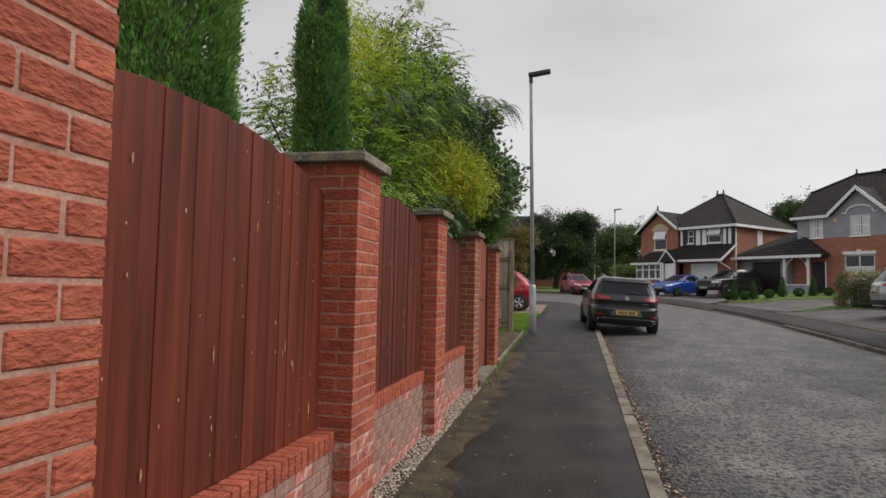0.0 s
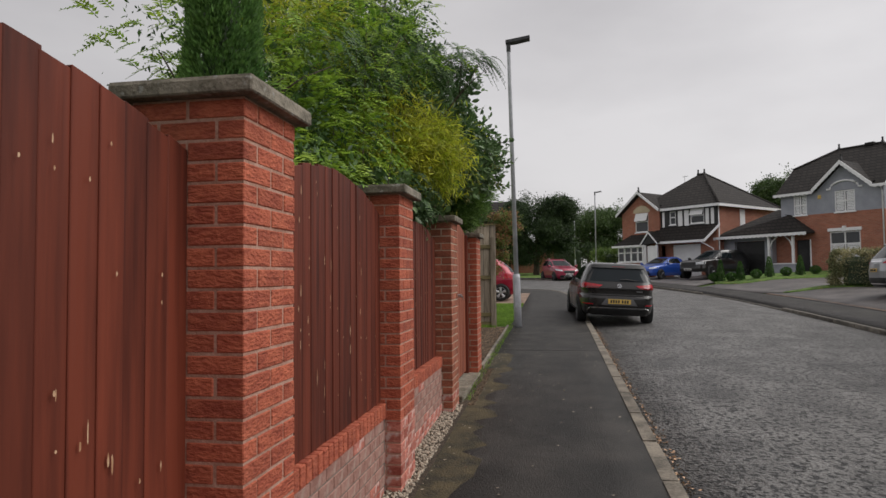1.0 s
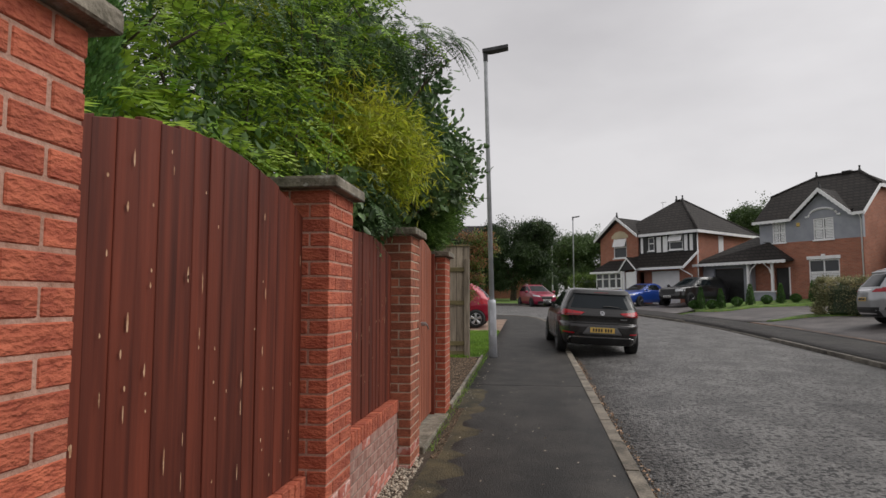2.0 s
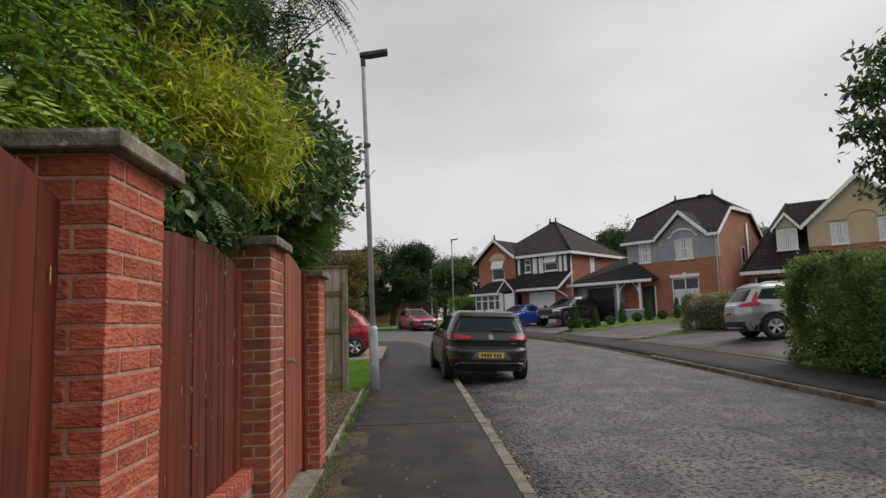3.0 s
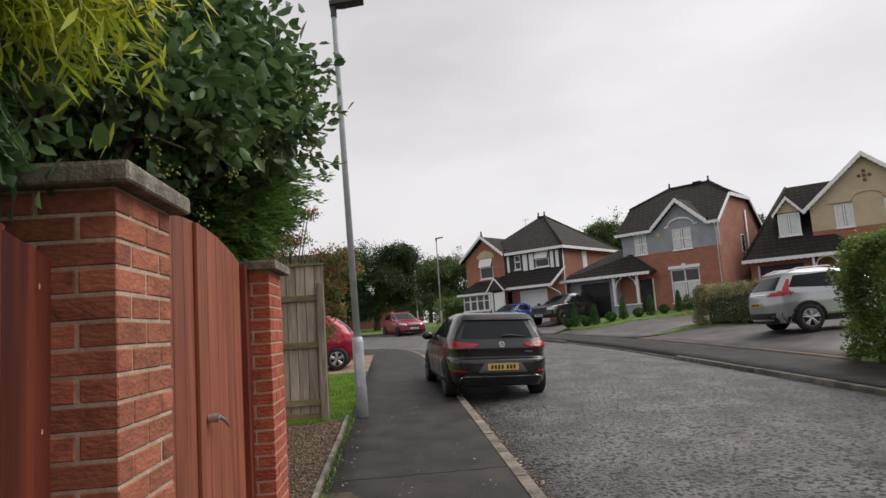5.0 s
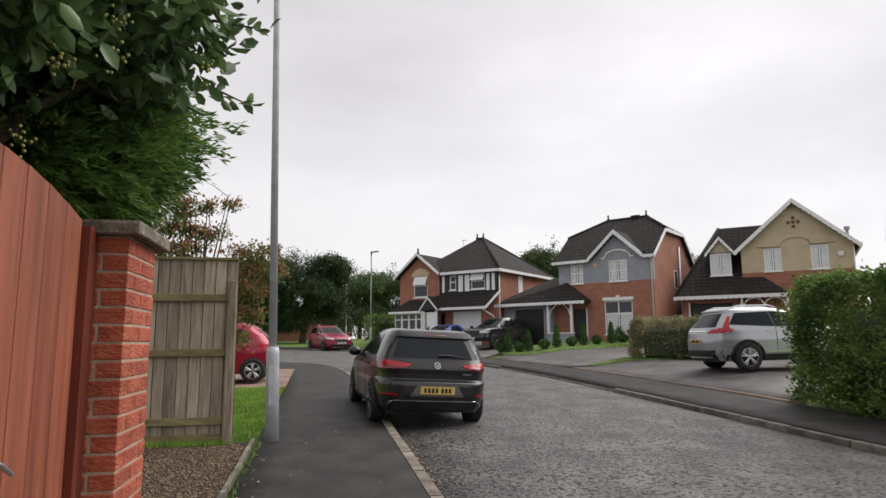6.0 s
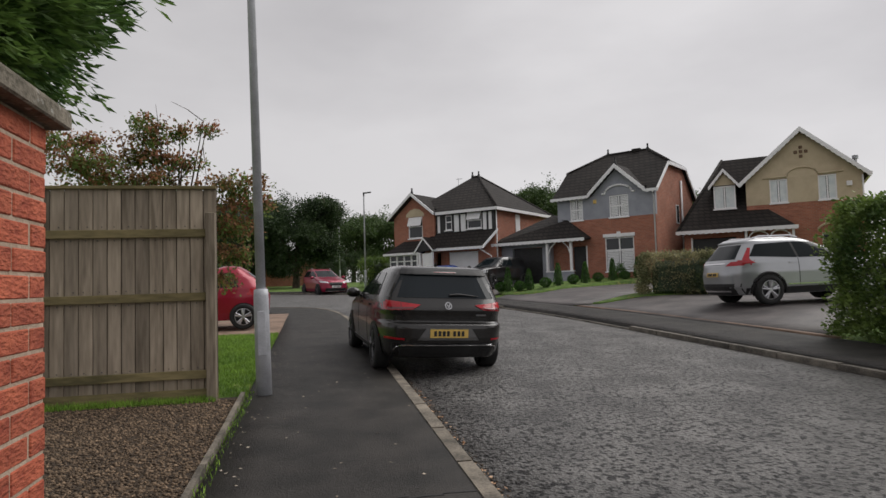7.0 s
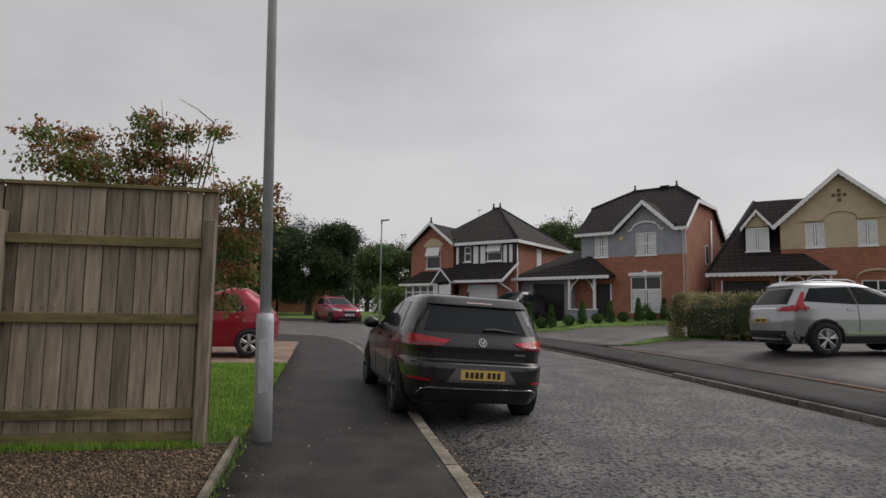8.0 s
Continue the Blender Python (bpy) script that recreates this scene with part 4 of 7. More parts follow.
for s in (-1, 1):
    t2 = part("tail_light", cs.patch("end", -1, [(s * 0.52, 0.98), (s * 0.86, 0.98), (s * 0.86, 1.10), (s * 0.62, 1.08)], 0.012, 6, 4), LAMPR, suv, "red tail light")
    part("light_stem", cs.patch("end", -1, [(s * 0.80, 1.08), (s * 0.855, 1.08), (s * 0.715, 1.42), (s * 0.69, 1.42)], 0.014, 3, 8), LAMPR, t2)
    part("light_return", cs.patch("side", s, [(-0.78, 0.99), (-0.30, 1.04), (-0.40, 1.09), (-0.68, 1.12)], 0.008, 6, 3), LAMPR, t2)
    part("side_window", cs.patch("side", s, [(-0.42, 1.20), (0.78, 1.13), (0.70, 1.53), (-0.20, 1.50)], 0.006), CARGLASS, suv)
    part("side_window", cs.patch("side", s, [(0.84, 1.13), (2.06, 1.12), (1.36, 1.51), (0.76, 1.53)], 0.006), CARGLASS, suv)
    part("pillar_trim", cs.patch("side", s, [(0.775, 1.135), (0.845, 1.135), (0.765, 1.525), (0.695, 1.525)], 0.005, 2, 8), TRIM, suv, "black door pillar")
    for yc in (0.0, 2.66):
        part("arch_trim", tube(bmesh.new(), [cs.side(yc + 0.43 * math.cos(a), 0.36 + 0.43 * math.sin(a), s, 0.006) for a in [math.pi * (k / 16 * 1.1 - 0.05) for k in range(17)]], 0.032, 6), TRIM, suv, "black wheel arch trim", True)
    part("lower_cladding", cs.patch("side", s, [(-0.55, 0.26), (3.0, 0.26), (3.0, 0.42), (-0.55, 0.42)], 0.008), TRIM, suv, "black plastic sill")
    part("chrome_strip", cs.patch("side", s, [(0.5, 0.47), (2.2, 0.47), (2.2, 0.50), (0.5, 0.50)], 0.014), CHROME, suv)
    part("roof_rail", tube(bmesh.new(), [(s * 0.56, -0.3, 1.62), (s * 0.58, 0.0, 1.70), (s * 0.58, 0.85, 1.70), (s * 0.56, 1.05, 1.64)], 0.018, 6), CHROME, suv)
    for y in (0.55, 1.5):
        part("door_handle", cs.patch("side", s, [(y, 1.0), (y + 0.22, 1.0), (y + 0.22, 1.04), (y, 1.04)], 0.025, 4, 2), SILVER, suv)
    part("door_seam", cs.patch("side", s, [(0.80, 0.45), (0.815, 0.45), (0.815, 1.12), (0.80, 1.12)], 0.003, 1, 8), TRIM, suv)
part("bumper_base", cs.patch("end", -1, [(-0.76, 0.26), (0.76, 0.26), (0.80, 0.54), (-0.80, 0.54)], 0.012, 14, 4), TRIM, suv, "black lower bumper")
part("skid_trim", cs.patch("end", -1, [(-0.6, 0.33), (0.6, 0.33), (0.6, 0.37), (-0.6, 0.37)], 0.02, 12, 1), CHROME, suv)
part("tailgate_chrome", cs.patch("end", -1, [(-0.5, 1.03), (0.5, 1.03), (0.5, 1.06), (-0.5, 1.06)], 0.02, 12, 1), CHROME, suv)
plate(suv, cs, -1, -0.262, 0.262, 0.72, 0.83, PLATEY)
mirrors(suv, 1.0, 1.95, 1.15, SILVER)

# red compact crossover coming to rest at the bend, nose towards the viewer
ps = Shell([(0.2, 0.72), (0.4, 0.82), (0.7, 0.80), (0.88, 0.60), (0.98, 0.05), (1.05, -0.45), (1.25, -0.95), (1.48, -1.55), (1.55, -2.0)],
           [(0.2, -3.2), (0.5, -3.32), (1.0, -3.3), (1.3, -3.05), (1.48, -2.85), (1.55, -2.5)],
           [(0.2, 0.80), (0.4, 0.86), (0.75, 0.87), (1.0, 0.85), (1.25, 0.73), (1.45, 0.62), (1.55, 0.46)], 4.5)
pz = car("crossover_car", pose(0.80, 46.2, S * 46.2 - 0.16) @ pose(0, 0, 0, 0, 0, -162) @ pose(0, 0, 0, -1.5), "dark red compact crossover standing at the bend", "parked cars", ps, CRIMSON, levels(0.22, 1.54, 40), (0.0, -2.54), 0.80, 0.33, DARKALLOY, TRIM)
part("windscreen", ps.patch("end", 1, [(-0.70, 1.06), (0.70, 1.06), (0.58, 1.44), (-0.58, 1.44)], 0.006, 14, 6), CARGLASS, pz)
part("grille", ps.patch("end", 1, [(-0.36, 0.58), (0.36, 0.58), (0.40, 0.76), (-0.40, 0.76)], 0.012, 10, 3), TRIM, pz, "black grille")
part("lower_intake", ps.patch("end", 1, [(-0.62, 0.28), (0.62, 0.28), (0.60, 0.44), (-0.60, 0.44)], 0.012, 10, 3), TRIM, pz)
part("skid_trim", ps.patch("end", 1, [(-0.6, 0.24), (0.6, 0.24), (0.6, 0.275), (-0.6, 0.275)], 0.02, 10, 1), CHROME, pz)
plate(pz, ps, 1, -0.26, 0.26, 0.46, 0.57, PLATEW)
for s in (-1, 1):
    part("headlight", ps.patch("end", 1, [(s * 0.44, 0.72), (s * 0.80, 0.76), (s * 0.80, 0.87), (s * 0.46, 0.80)], 0.012, 8, 3), LAMPW, pz, "clear headlight")
    part("side_window", ps.patch("side", s, [(-2.7, 1.08), (-1.75, 1.06), (-1.75, 1.42), (-2.5, 1.40)], 0.006), CARGLASS, pz)
    part("side_window", ps.patch("side", s, [(-1.68, 1.06), (-0.62, 1.05), (-1.25, 1.40), (-1.68, 1.42)], 0.006), CARGLASS, pz)
    part("roof_rail", tube(bmesh.new(), [(s * 0.54, -1.7, 1.52), (s * 0.55, -1.9, 1.58), (s * 0.55, -2.7, 1.56), (s * 0.53, -2.85, 1.48)], 0.018, 6), CHROME, pz)
mirrors(pz, 0.97, -0.62, 1.04, CRIMSON)

# red small car on the block drive, tail to the street
rs = Shell([(0.2, 2.8), (0.4, 2.95), (0.75, 2.9), (0.9, 2.4), (1.0, 1.9), (1.3, 1.2), (1.5, 0.5)],
           [(0.2, -0.42), (0.45, -0.54), (0.75, -0.56), (0.95, -0.48), (1.2, -0.30), (1.42, 0.0), (1.5, 0.15)],
           [(0.2, 0.74), (0.4, 0.80), (0.75, 0.815), (0.95, 0.79), (1.25, 0.68), (1.45, 0.54), (1.5, 0.42)], 3.6)
rc = car("small_car", pose(-1.86, 24.72, S * 24.72 + 0.012) @ pose(0, 0, 0, 0, 0, 90), "bright red small car on a block-paved drive", "parked cars", rs, REDP, levels(0.22, 1.5, 40), (0.0, 2.3), 0.75, 0.30, ALLOY)
part("rear_window", rs.patch("end", -1, [(-0.5, 1.02), (0.5, 1.02), (0.42, 1.34), (-0.42, 1.34)], 0.006, 10, 5), CARGLASS, rc)
for s in (-1, 1):
    part("tail_light", rs.patch("end", -1, [(s * 0.60, 0.80), (s * 0.74, 0.80), (s * 0.70, 0.96), (s * 0.58, 0.96)], 0.012, 4, 4), LAMPR, rc, "red tail light")
    part("side_window", rs.patch("side", s, [(0.1, 0.99), (1.5, 0.98), (1.0, 1.32), (0.3, 1.34)], 0.006), CARGLASS, rc)

# black pickup before the black garage door
ks = Shell([(0.4, 0.95), (0.6, 1.0), (1.0, 0.95), (1.12, 0.7), (1.2, -0.35), (1.45, -0.85), (1.76, -1.45), (1.8, -1.8)],
           [(0.4, -4.2), (1.16, -4.3), (1.2, -4.2), (1.5, -4.0), (1.76, -3.7), (1.8, -3.4)],
           [(0.4, 0.88), (0.6, 0.93), (1.1, 0.93), (1.25, 0.88), (1.6, 0.74), (1.8, 0.58)], 5.0)
pk = car("pickup_truck", pose(8.75, 42.5, rise(9, 42.4) + 0.06) @ pose(0, 0, 0, 0, 0, 131), "black pickup truck before a black garage door", "parked cars", ks, BLACKC, levels(0.42, 1.79, 36), (0.0, -3.2), 0.86, 0.39, DARKALLOY, TRIM)
part("windscreen", ks.patch("end", 1, [(-0.74, 1.24), (0.74, 1.24), (0.62, 1.68), (-0.62, 1.68)], 0.006, 12, 5), CARGLASS, pk)
part("grille", ks.patch("end", 1, [(-0.5, 0.72), (0.5, 0.72), (0.5, 1.0), (-0.5, 1.0)], 0.012, 10, 3), TRIM, pk)
plate(pk, ks, 1, -0.26, 0.26, 0.52, 0.63, PLATEW)
for s in (-1, 1):
    part("headlight", ks.patch("end", 1, [(s * 0.54, 0.86), (s * 0.86, 0.88), (s * 0.86, 1.03), (s * 0.54, 1.0)], 0.012, 6, 3), LAMPW, pk, "clear headlight")
    part("side_window", ks.patch("side", s, [(-2.1, 1.26), (-0.6, 1.24), (-1.2, 1.66), (-2.1, 1.68)], 0.006), CARGLASS, pk)
mirrors(pk, 1.05, -0.55, 1.25, BLACKC)

# blue car beside it
bs = Shell([(0.2, 0.72), (0.4, 0.82), (0.65, 0.80), (0.82, 0.60), (0.92, 0.0), (1.0, -0.45), (1.2, -0.95), (1.4, -1.5), (1.46, -1.9)],
           [(0.2, -3.2), (0.5, -3.32), (1.0, -3.25), (1.3, -2.9), (1.46, -2.4)],
           [(0.2, 0.80), (0.4, 0.87), (0.75, 0.88), (0.95, 0.85), (1.2, 0.72), (1.4, 0.6), (1.46, 0.45)], 4.5)
bc = car("hatchback_car", pose(6.05, 43.9, S * 43.9 + 0.02) @ pose(0, 0, 0, 0, 0, 138), "bright blue hatchback on the timbered house's drive", "parked cars", bs, BLUEP, levels(0.22, 1.45, 36), (0.0, -2.6), 0.81, 0.32, DARKALLOY)
part("windscreen", bs.patch("end", 1, [(-0.70, 1.0), (0.70, 1.0), (0.58, 1.36), (-0.58, 1.36)], 0.006, 12, 5), CARGLASS, bc)
part("grille", bs.patch("end", 1, [(-0.55, 0.28), (0.55, 0.28), (0.5, 0.5), (-0.5, 0.5)], 0.012, 10, 3), TRIM, bc)
plate(bc, bs, 1, -0.26, 0.26, 0.50, 0.61, PLATEW)
for s in (-1, 1):
    part("headlight", bs.patch("end", 1, [(s * 0.48, 0.66), (s * 0.82, 0.68), (s * 0.82, 0.78), (s * 0.48, 0.74)], 0.012, 6, 3), LAMPW, bc, "clear headlight")
    part("side_window", bs.patch("side", s, [(-2.4, 1.02), (-0.6, 1.0), (-1.2, 1.33), (-2.2, 1.34)], 0.006), CARGLASS, bc)
mirrors(bc, 0.97, -0.6, 1.0, BLUEP)


# ---- houses (local x along the front, y inwards, z up) ----
def flat(bm, *pts):
    bm.faces.new([bm.verts.new(p) for p in pts])
    return bm


def slab_roof(pts_faces, t=0.12):
    """Roof planes given as polygons, thickened downwards."""
    bm = bmesh.new()
    for pts in pts_faces:
        flat(bm, *pts)
    bmesh.ops.remove_doubles(bm, verts=bm.verts, dist=0.01)
    bmesh.ops.recalc_face_normals(bm, faces=bm.faces)
    if sum(f.normal.z * f.calc_area() for f in bm.faces) < 0:
        bmesh.ops.reverse_faces(bm, faces=bm.faces)
    bmesh.ops.solidify(bm, geom=list(bm.faces), thickness=t)
    return bm


def wall_with_holes(x0, x1, z0, z1, y, thick, holes):
    """A wall along x with rectangular openings cut through it."""
    xs = sorted({x0, x1, *[v for h in holes for v in h[:2]]})
    zs = sorted({z0, z1, *[v for h in holes for v in h[2:]]})
    bm = bmesh.new()
    for a, b in zip(xs, xs[1:]):
        for c, d in zip(zs, zs[1:]):
            mx, mz = (a + b) / 2, (c + d) / 2
            if not any(h[0] < mx < h[1] and h[2] < mz < h[3] for h in holes):
                box(bm, a, b, y, y + thick, c, d)
    bmesh.ops.remove_doubles(bm, verts=bm.verts, dist=0.0005)
    return bm


def window(h, x0, x1, z0, z1, y, mullions=1, transom=0.0, blind=None, opened=False):
    """A white window: frame, bars, sill, panes, and shutters behind the glass."""
    w = part("window_frame", boxed(x0, x0 + 0.06, y + 0.03, y + 0.11, z0, z1), UPVC, h, "white plastic window")
    part("jamb", boxed(x1 - 0.06, x1, y + 0.03, y + 0.11, z0, z1), UPVC, w)
    part("head", boxed(x0 + 0.06, x1 - 0.06, y + 0.03, y + 0.11, z1 - 0.06, z1), UPVC, w)
    part("foot", boxed(x0 + 0.06, x1 - 0.06, y + 0.03, y + 0.11, z0, z0 + 0.06), UPVC, w)
    part("sill", boxed(x0 - 0.05, x1 + 0.05, y - 0.06, y + 0.06, z0 - 0.07, z0 - 0.002), UPVC, w)
    cols = mullions + 1
    for k in range(1, cols):
        x = x0 + (x1 - x0) * k / cols
        part("mullion", boxed(x - 0.035, x + 0.035, y + 0.032, y + 0.105, z0 + 0.06, z1 - 0.06), UPVC, w)
    if transom:
        z = z0 + (z1 - z0) * transom
        part("transom", boxed(x0 + 0.06, x1 - 0.06, y + 0.034, y + 0.10, z - 0.035, z + 0.035), UPVC, w)
    for k in range(cols):
        a, b = x0 + (x1 - x0) * k / cols + 0.03, x0 + (x1 - x0) * (k + 1) / cols - 0.03
        part("pane", boxed(a, b, y + 0.075, y + 0.083, z0 + 0.05, z1 - 0.05), PANE, w)
        if blind == "net":
            bm = bmesh.new()
            for q in range(12):
                c, d = a + 0.03 + (b - a - 0.06) * q / 12, a + 0.03 + (b - a - 0.06) * (q + 1) / 12
                box(bm, c, d, y + (0.060 if q % 2 else 0.064), y + 0.072, z0 + 0.06, z1 - 0.06)
            part("net_curtain", bm, NET, w, "pale net curtain")
        elif blind:
            bm = bmesh.new()
            top = z1 - 0.06 if blind == "full" else z0 + (z1 - z0) * (transom or 0.6)
            z = z0 + 0.09
            while z < top:
                box(bm, a + 0.05, b - 0.05, y + 0.062, y + 0.072, z, z + 0.072)
                z += 0.088
            part("shutter", bm, BLIND, w, "white slatted shutter")
    if opened:
        z = z0 + (z1 - z0) * (transom or 0.6)
        bm = bmesh.new()
        prism(bm, [(x0 + 0.04, y - 0.22, z + 0.04), (x1 - 0.04, y - 0.22, z + 0.04), (x1 - 0.04, y - 0.01, z1 - 0.04), (x0 + 0.04, y - 0.01, z1 - 0.04)], (0, 0.04, 0.01))
        part("top_sash", bm, UPVC, w, "top sash pushed open")
    return w


def verge(h, pts, depth=0.2, y=0.0, scallop=True, thick=0.05, name="bargeboard"):
    """White boards under the roof's edge, from point to point (x, z) in one upright plane, scalloped below."""
    for (xa, za), (xb, zb) in zip(pts, pts[1:]):
        L = math.hypot(xb - xa, zb - za)
        n = max(2, int(L / 0.14))
        top = [(xa + (xb - xa) * k / n, za + (zb - za) * k / n) for k in range(n + 1)]
        low = [(x, z - depth - (0.045 if k % 2 and scallop else 0)) for k, (x, z) in enumerate(top)]
        bm = bmesh.new()
        prism(bm, [(x, y, z) for x, z in top] + [(x, y, z) for x, z in reversed(low)], (0, thick, 0))
        part(name, bm, UPVC, h, "white scalloped board" if scallop else "white board")


def pipe(h, pts, r=0.04):
    part("downpipe", tube(bmesh.new(), pts, r, 8), UPVC, h, "white downpipe", True)


def finial(h, x, y, z):
    part("finial", tube(bmesh.new(), [(x, y, z - 0.05), (x, y, z + 0.12), (x, y, z + 0.2), (x, y, z + 0.36)], [0.11, 0.08, 0.05, 0.06], 8), BLACKP, h)


def ridge(h, pts):
    part("ridge_tiles", tube(bmesh.new(), pts, 0.09, 8), HTILE, h, "", True)


# house with grey render over brick
g2 = thing("detached_house", pose(15.99, 41.80, 1.62, 0, 0, 90 - 139), "brick house, grey render above, dark hipped roof", "house", "houses across the road")
low2 = [(-0.04, 1.64, 0.50, 2.43), (-2.05, -1.15, 0.0, 2.05)]
part("wall", wall_with_holes(-2.92, 2.92, -0.6, 3.53, 0, 0.25, low2), HBRICK, g2, "red brick front")
up2 = [(-2.11, -1.31, 3.53, 4.78), (0.31, 1.42, 3.53, 4.80)]
part("render_wall", wall_with_holes(-2.92, 2.92, 3.53, 4.83, -0.004, 0.25, up2), RENDERG, g2, "grey painted render")
part("gable_wall", prism(bmesh.new(), [(-0.78, -0.004, 4.83), (2.45, -0.004, 4.83), (0.84, -0.004, 6.36)], (0, 0.25, 0)), RENDERG, g2, "grey render gable")
sw = bmesh.new()
prism(sw, [(2.67, 0.25, -0.6), (2.67, 6.7, -0.6), (2.67, 6.7, 4.9), (2.67, 4.9, 6.5), (2.67, 1.95, 6.5), (2.67, 0.25, 4.83)], (0.25, 0, 0))
part("side_wall", sw, HBRICK, g2)
sw = bmesh.new()
prism(sw, [(-2.92, 0.25, -0.6), (-2.92, 6.7, -0.6), (-2.92, 6.7, 4.9), (-2.92, 4.9, 6.5), (-2.92, 1.95, 6.5), (-2.92, 0.25, 4.83)], (0.25, 0, 0))
part("side_wall", sw, HBRICK, g2)
part("back_wall", boxed(-2.67, 2.67, 6.45, 6.7, -0.6, 4.9), HBRICK, g2)
E0, RZ = 4.86, 7.75
A, B, C, D = (-3.15, 0.03, E0 + 0.27), (3.15, 0.03, E0 + 0.27), (3.15, 7.0, E0), (-3.15, 7.0, E0)
R1, R2 = (-1.04, 3.3, RZ), (1.52, 3.3, RZ)
Gl1, Gl2, Gr1, Gr2 = (-3.15, 1.85, 6.65), (-3.15, 5.0, 6.65), (3.15, 1.85, 6.65), (3.15, 5.0, 6.65)
part("roof", slab_roof([(A, B, Gr1, R2, R1, Gl1), (Gr1, Gr2, R2), (C, D, Gl2, R1, R2, Gr2), (Gl2, Gl1, R1)]), HTILE, g2, "dark brown tiled roof")
part("eave_tiles", slab_roof([((-3.15, -0.3, E0), (-0.82, -0.3, E0), (-0.82, 0.02, E0 + 0.262), (-3.15, 0.02, E0 + 0.262))]), HTILE, g2)
part("eave_tiles", slab_roof([((2.5, -0.3, E0), (3.15, -0.3, E0), (3.15, 0.02, E0 + 0.262), (2.5, 0.02, E0 + 0.262))]), HTILE, g2)
ap = (0.84, -0.35, 6.50)
part("gable_roof", slab_roof([((-0.82, -0.35, 4.95), ap, (0.84, 1.9, 6.50), (-0.78, 0.0, 4.98)), (ap, (2.5, -0.35, 4.95), (2.45, 0.0, 4.98), (0.84, 1.9, 6.50))]), HTILE, g2)
ridge(g2, [R1, R2])
for q in ((R1, Gl1), (R2, Gr1)):
    ridge(g2, q)
finial(g2, -1.0, 3.3, RZ), finial(g2, 1.48, 3.3, RZ), finial(g2, 0.84, -0.2, 6.50)
part("ridge_vent", boxed(0.55, 1.05, 3.15, 3.45, RZ - 0.05, RZ + 0.14), HTILE, g2)
verge(g2, [(-0.82, 4.98), (0.84, 6.50), (2.5, 4.98)], 0.22, -0.42)
verge(g2, [(-3.2, 4.9), (-0.82, 4.9)], 0.14, -0.36), verge(g2, [(2.5, 4.9), (3.2, 4.9)], 0.14, -0.36)
for (ya, za), (yb, zb) in zip([(-0.3, 4.9), (1.85, 6.65), (5.0, 6.65)], [(1.85, 6.65), (5.0, 6.65), (7.0, 4.9)]):
    part("verge_board", prism(bmesh.new(), [(3.1, ya, za), (3.1, yb, zb), (3.1, yb, zb - 0.2), (3.1, ya, za - 0.2)], (0.06, 0, 0)), UPVC, g2)
window(g2, -2.11, -1.31, 3.55, 4.76, -0.004, 1, 0.5, "full")
window(g2, 0.31, 1.42, 3.55, 4.78, -0.004, 1, 0.52, "full")
window(g2, -0.04, 1.64, 0.52, 2.41, 0, 1, 0.62, "half")
part("hood", boxed(-0.12, 1.72, -0.08, 0.04, 2.43, 2.62, 0.01), UPVC, g2, "white window head")
part("keystone", boxed(0.70, 0.90, -0.11, 0.0, 2.40, 2.72, 0.01), UPVC, g2)
arc = [(0.865 + 0.78 * math.cos(a), -0.05, 4.92 + 0.42 * math.sin(a)) for a in [math.pi * k / 14 for k in range(15)]]
part("arched_hood", tube(bmesh.new(), [(1.85, -0.05, 4.9)] + arc + [(-0.1, -0.05, 4.9)], 0.06, 8), UPVC, g2, "white arched hood")
pipe(g2, [(2.88, -0.3, 4.75), (2.86, -0.06, 4.5), (2.86, -0.06, 0.0)])
part("alarm_box", boxed(-0.62, -0.44, -0.09, -0.005, 4.42, 4.64, 0.02), PLATEY, g2, "yellow alarm box")
part("side_window", boxed(2.921, 2.96, 3.4, 3.9, 3.2, 4.3), UPVC, g2)
part("side_glass", boxed(2.961, 2.966, 3.46, 3.84, 3.26, 4.24), PANE, g2)
pipe(g2, [(2.98, 4.4, 5.8), (2.98, 4.4, 0.0)], 0.06)
# garage and porch wing
part("garage_wall", wall_with_holes(-6.9, -3.30, -0.6, 2.45, -0.45, 0.25, [(-5.86, -3.80, -0.6, 2.12)]), RENDERG, g2, "grey painted garage front")
part("garage_side", boxed(-6.9, -6.65, -0.2, 5.5, -0.6, 2.45), HBRICK, g2)
gd = part("garage_door", boxed(-5.82, -3.84, -0.30, -0.25, -0.05, 2.10), BLACKP, g2, "black up-and-over garage door")
for k in range(5):
    part("door_panel", boxed(-5.78, -3.88, -0.315, -0.30, 0.02 + k * 0.41, 0.39 + k * 0.41, 0.006), BLACKP, gd)
part("porch_back", boxed(-3.30, -2.925, 0.0, 0.25, -0.6, 2.45), HBRICK, g2)
part("porch_side", boxed(-3.45, -3.305, -0.195, 0.25, -0.6, 2.45), RENDERG, g2)
part("porch_wall", boxed(-3.30, -1.58, -0.95, -0.83, -0.3, 0.58), RENDERG, g2, "low grey porch wall")
part("porch_sill", boxed(-3.32, -1.55, -0.99, -0.79, 0.58, 0.65), UPVC, g2)
for xp in (-1.72, -3.24):
    part("porch_post", boxed(xp - 0.07, xp + 0.07, -0.96, -0.82, 0.65, 2.3, 0.01), UPVC, g2, "white timber post")
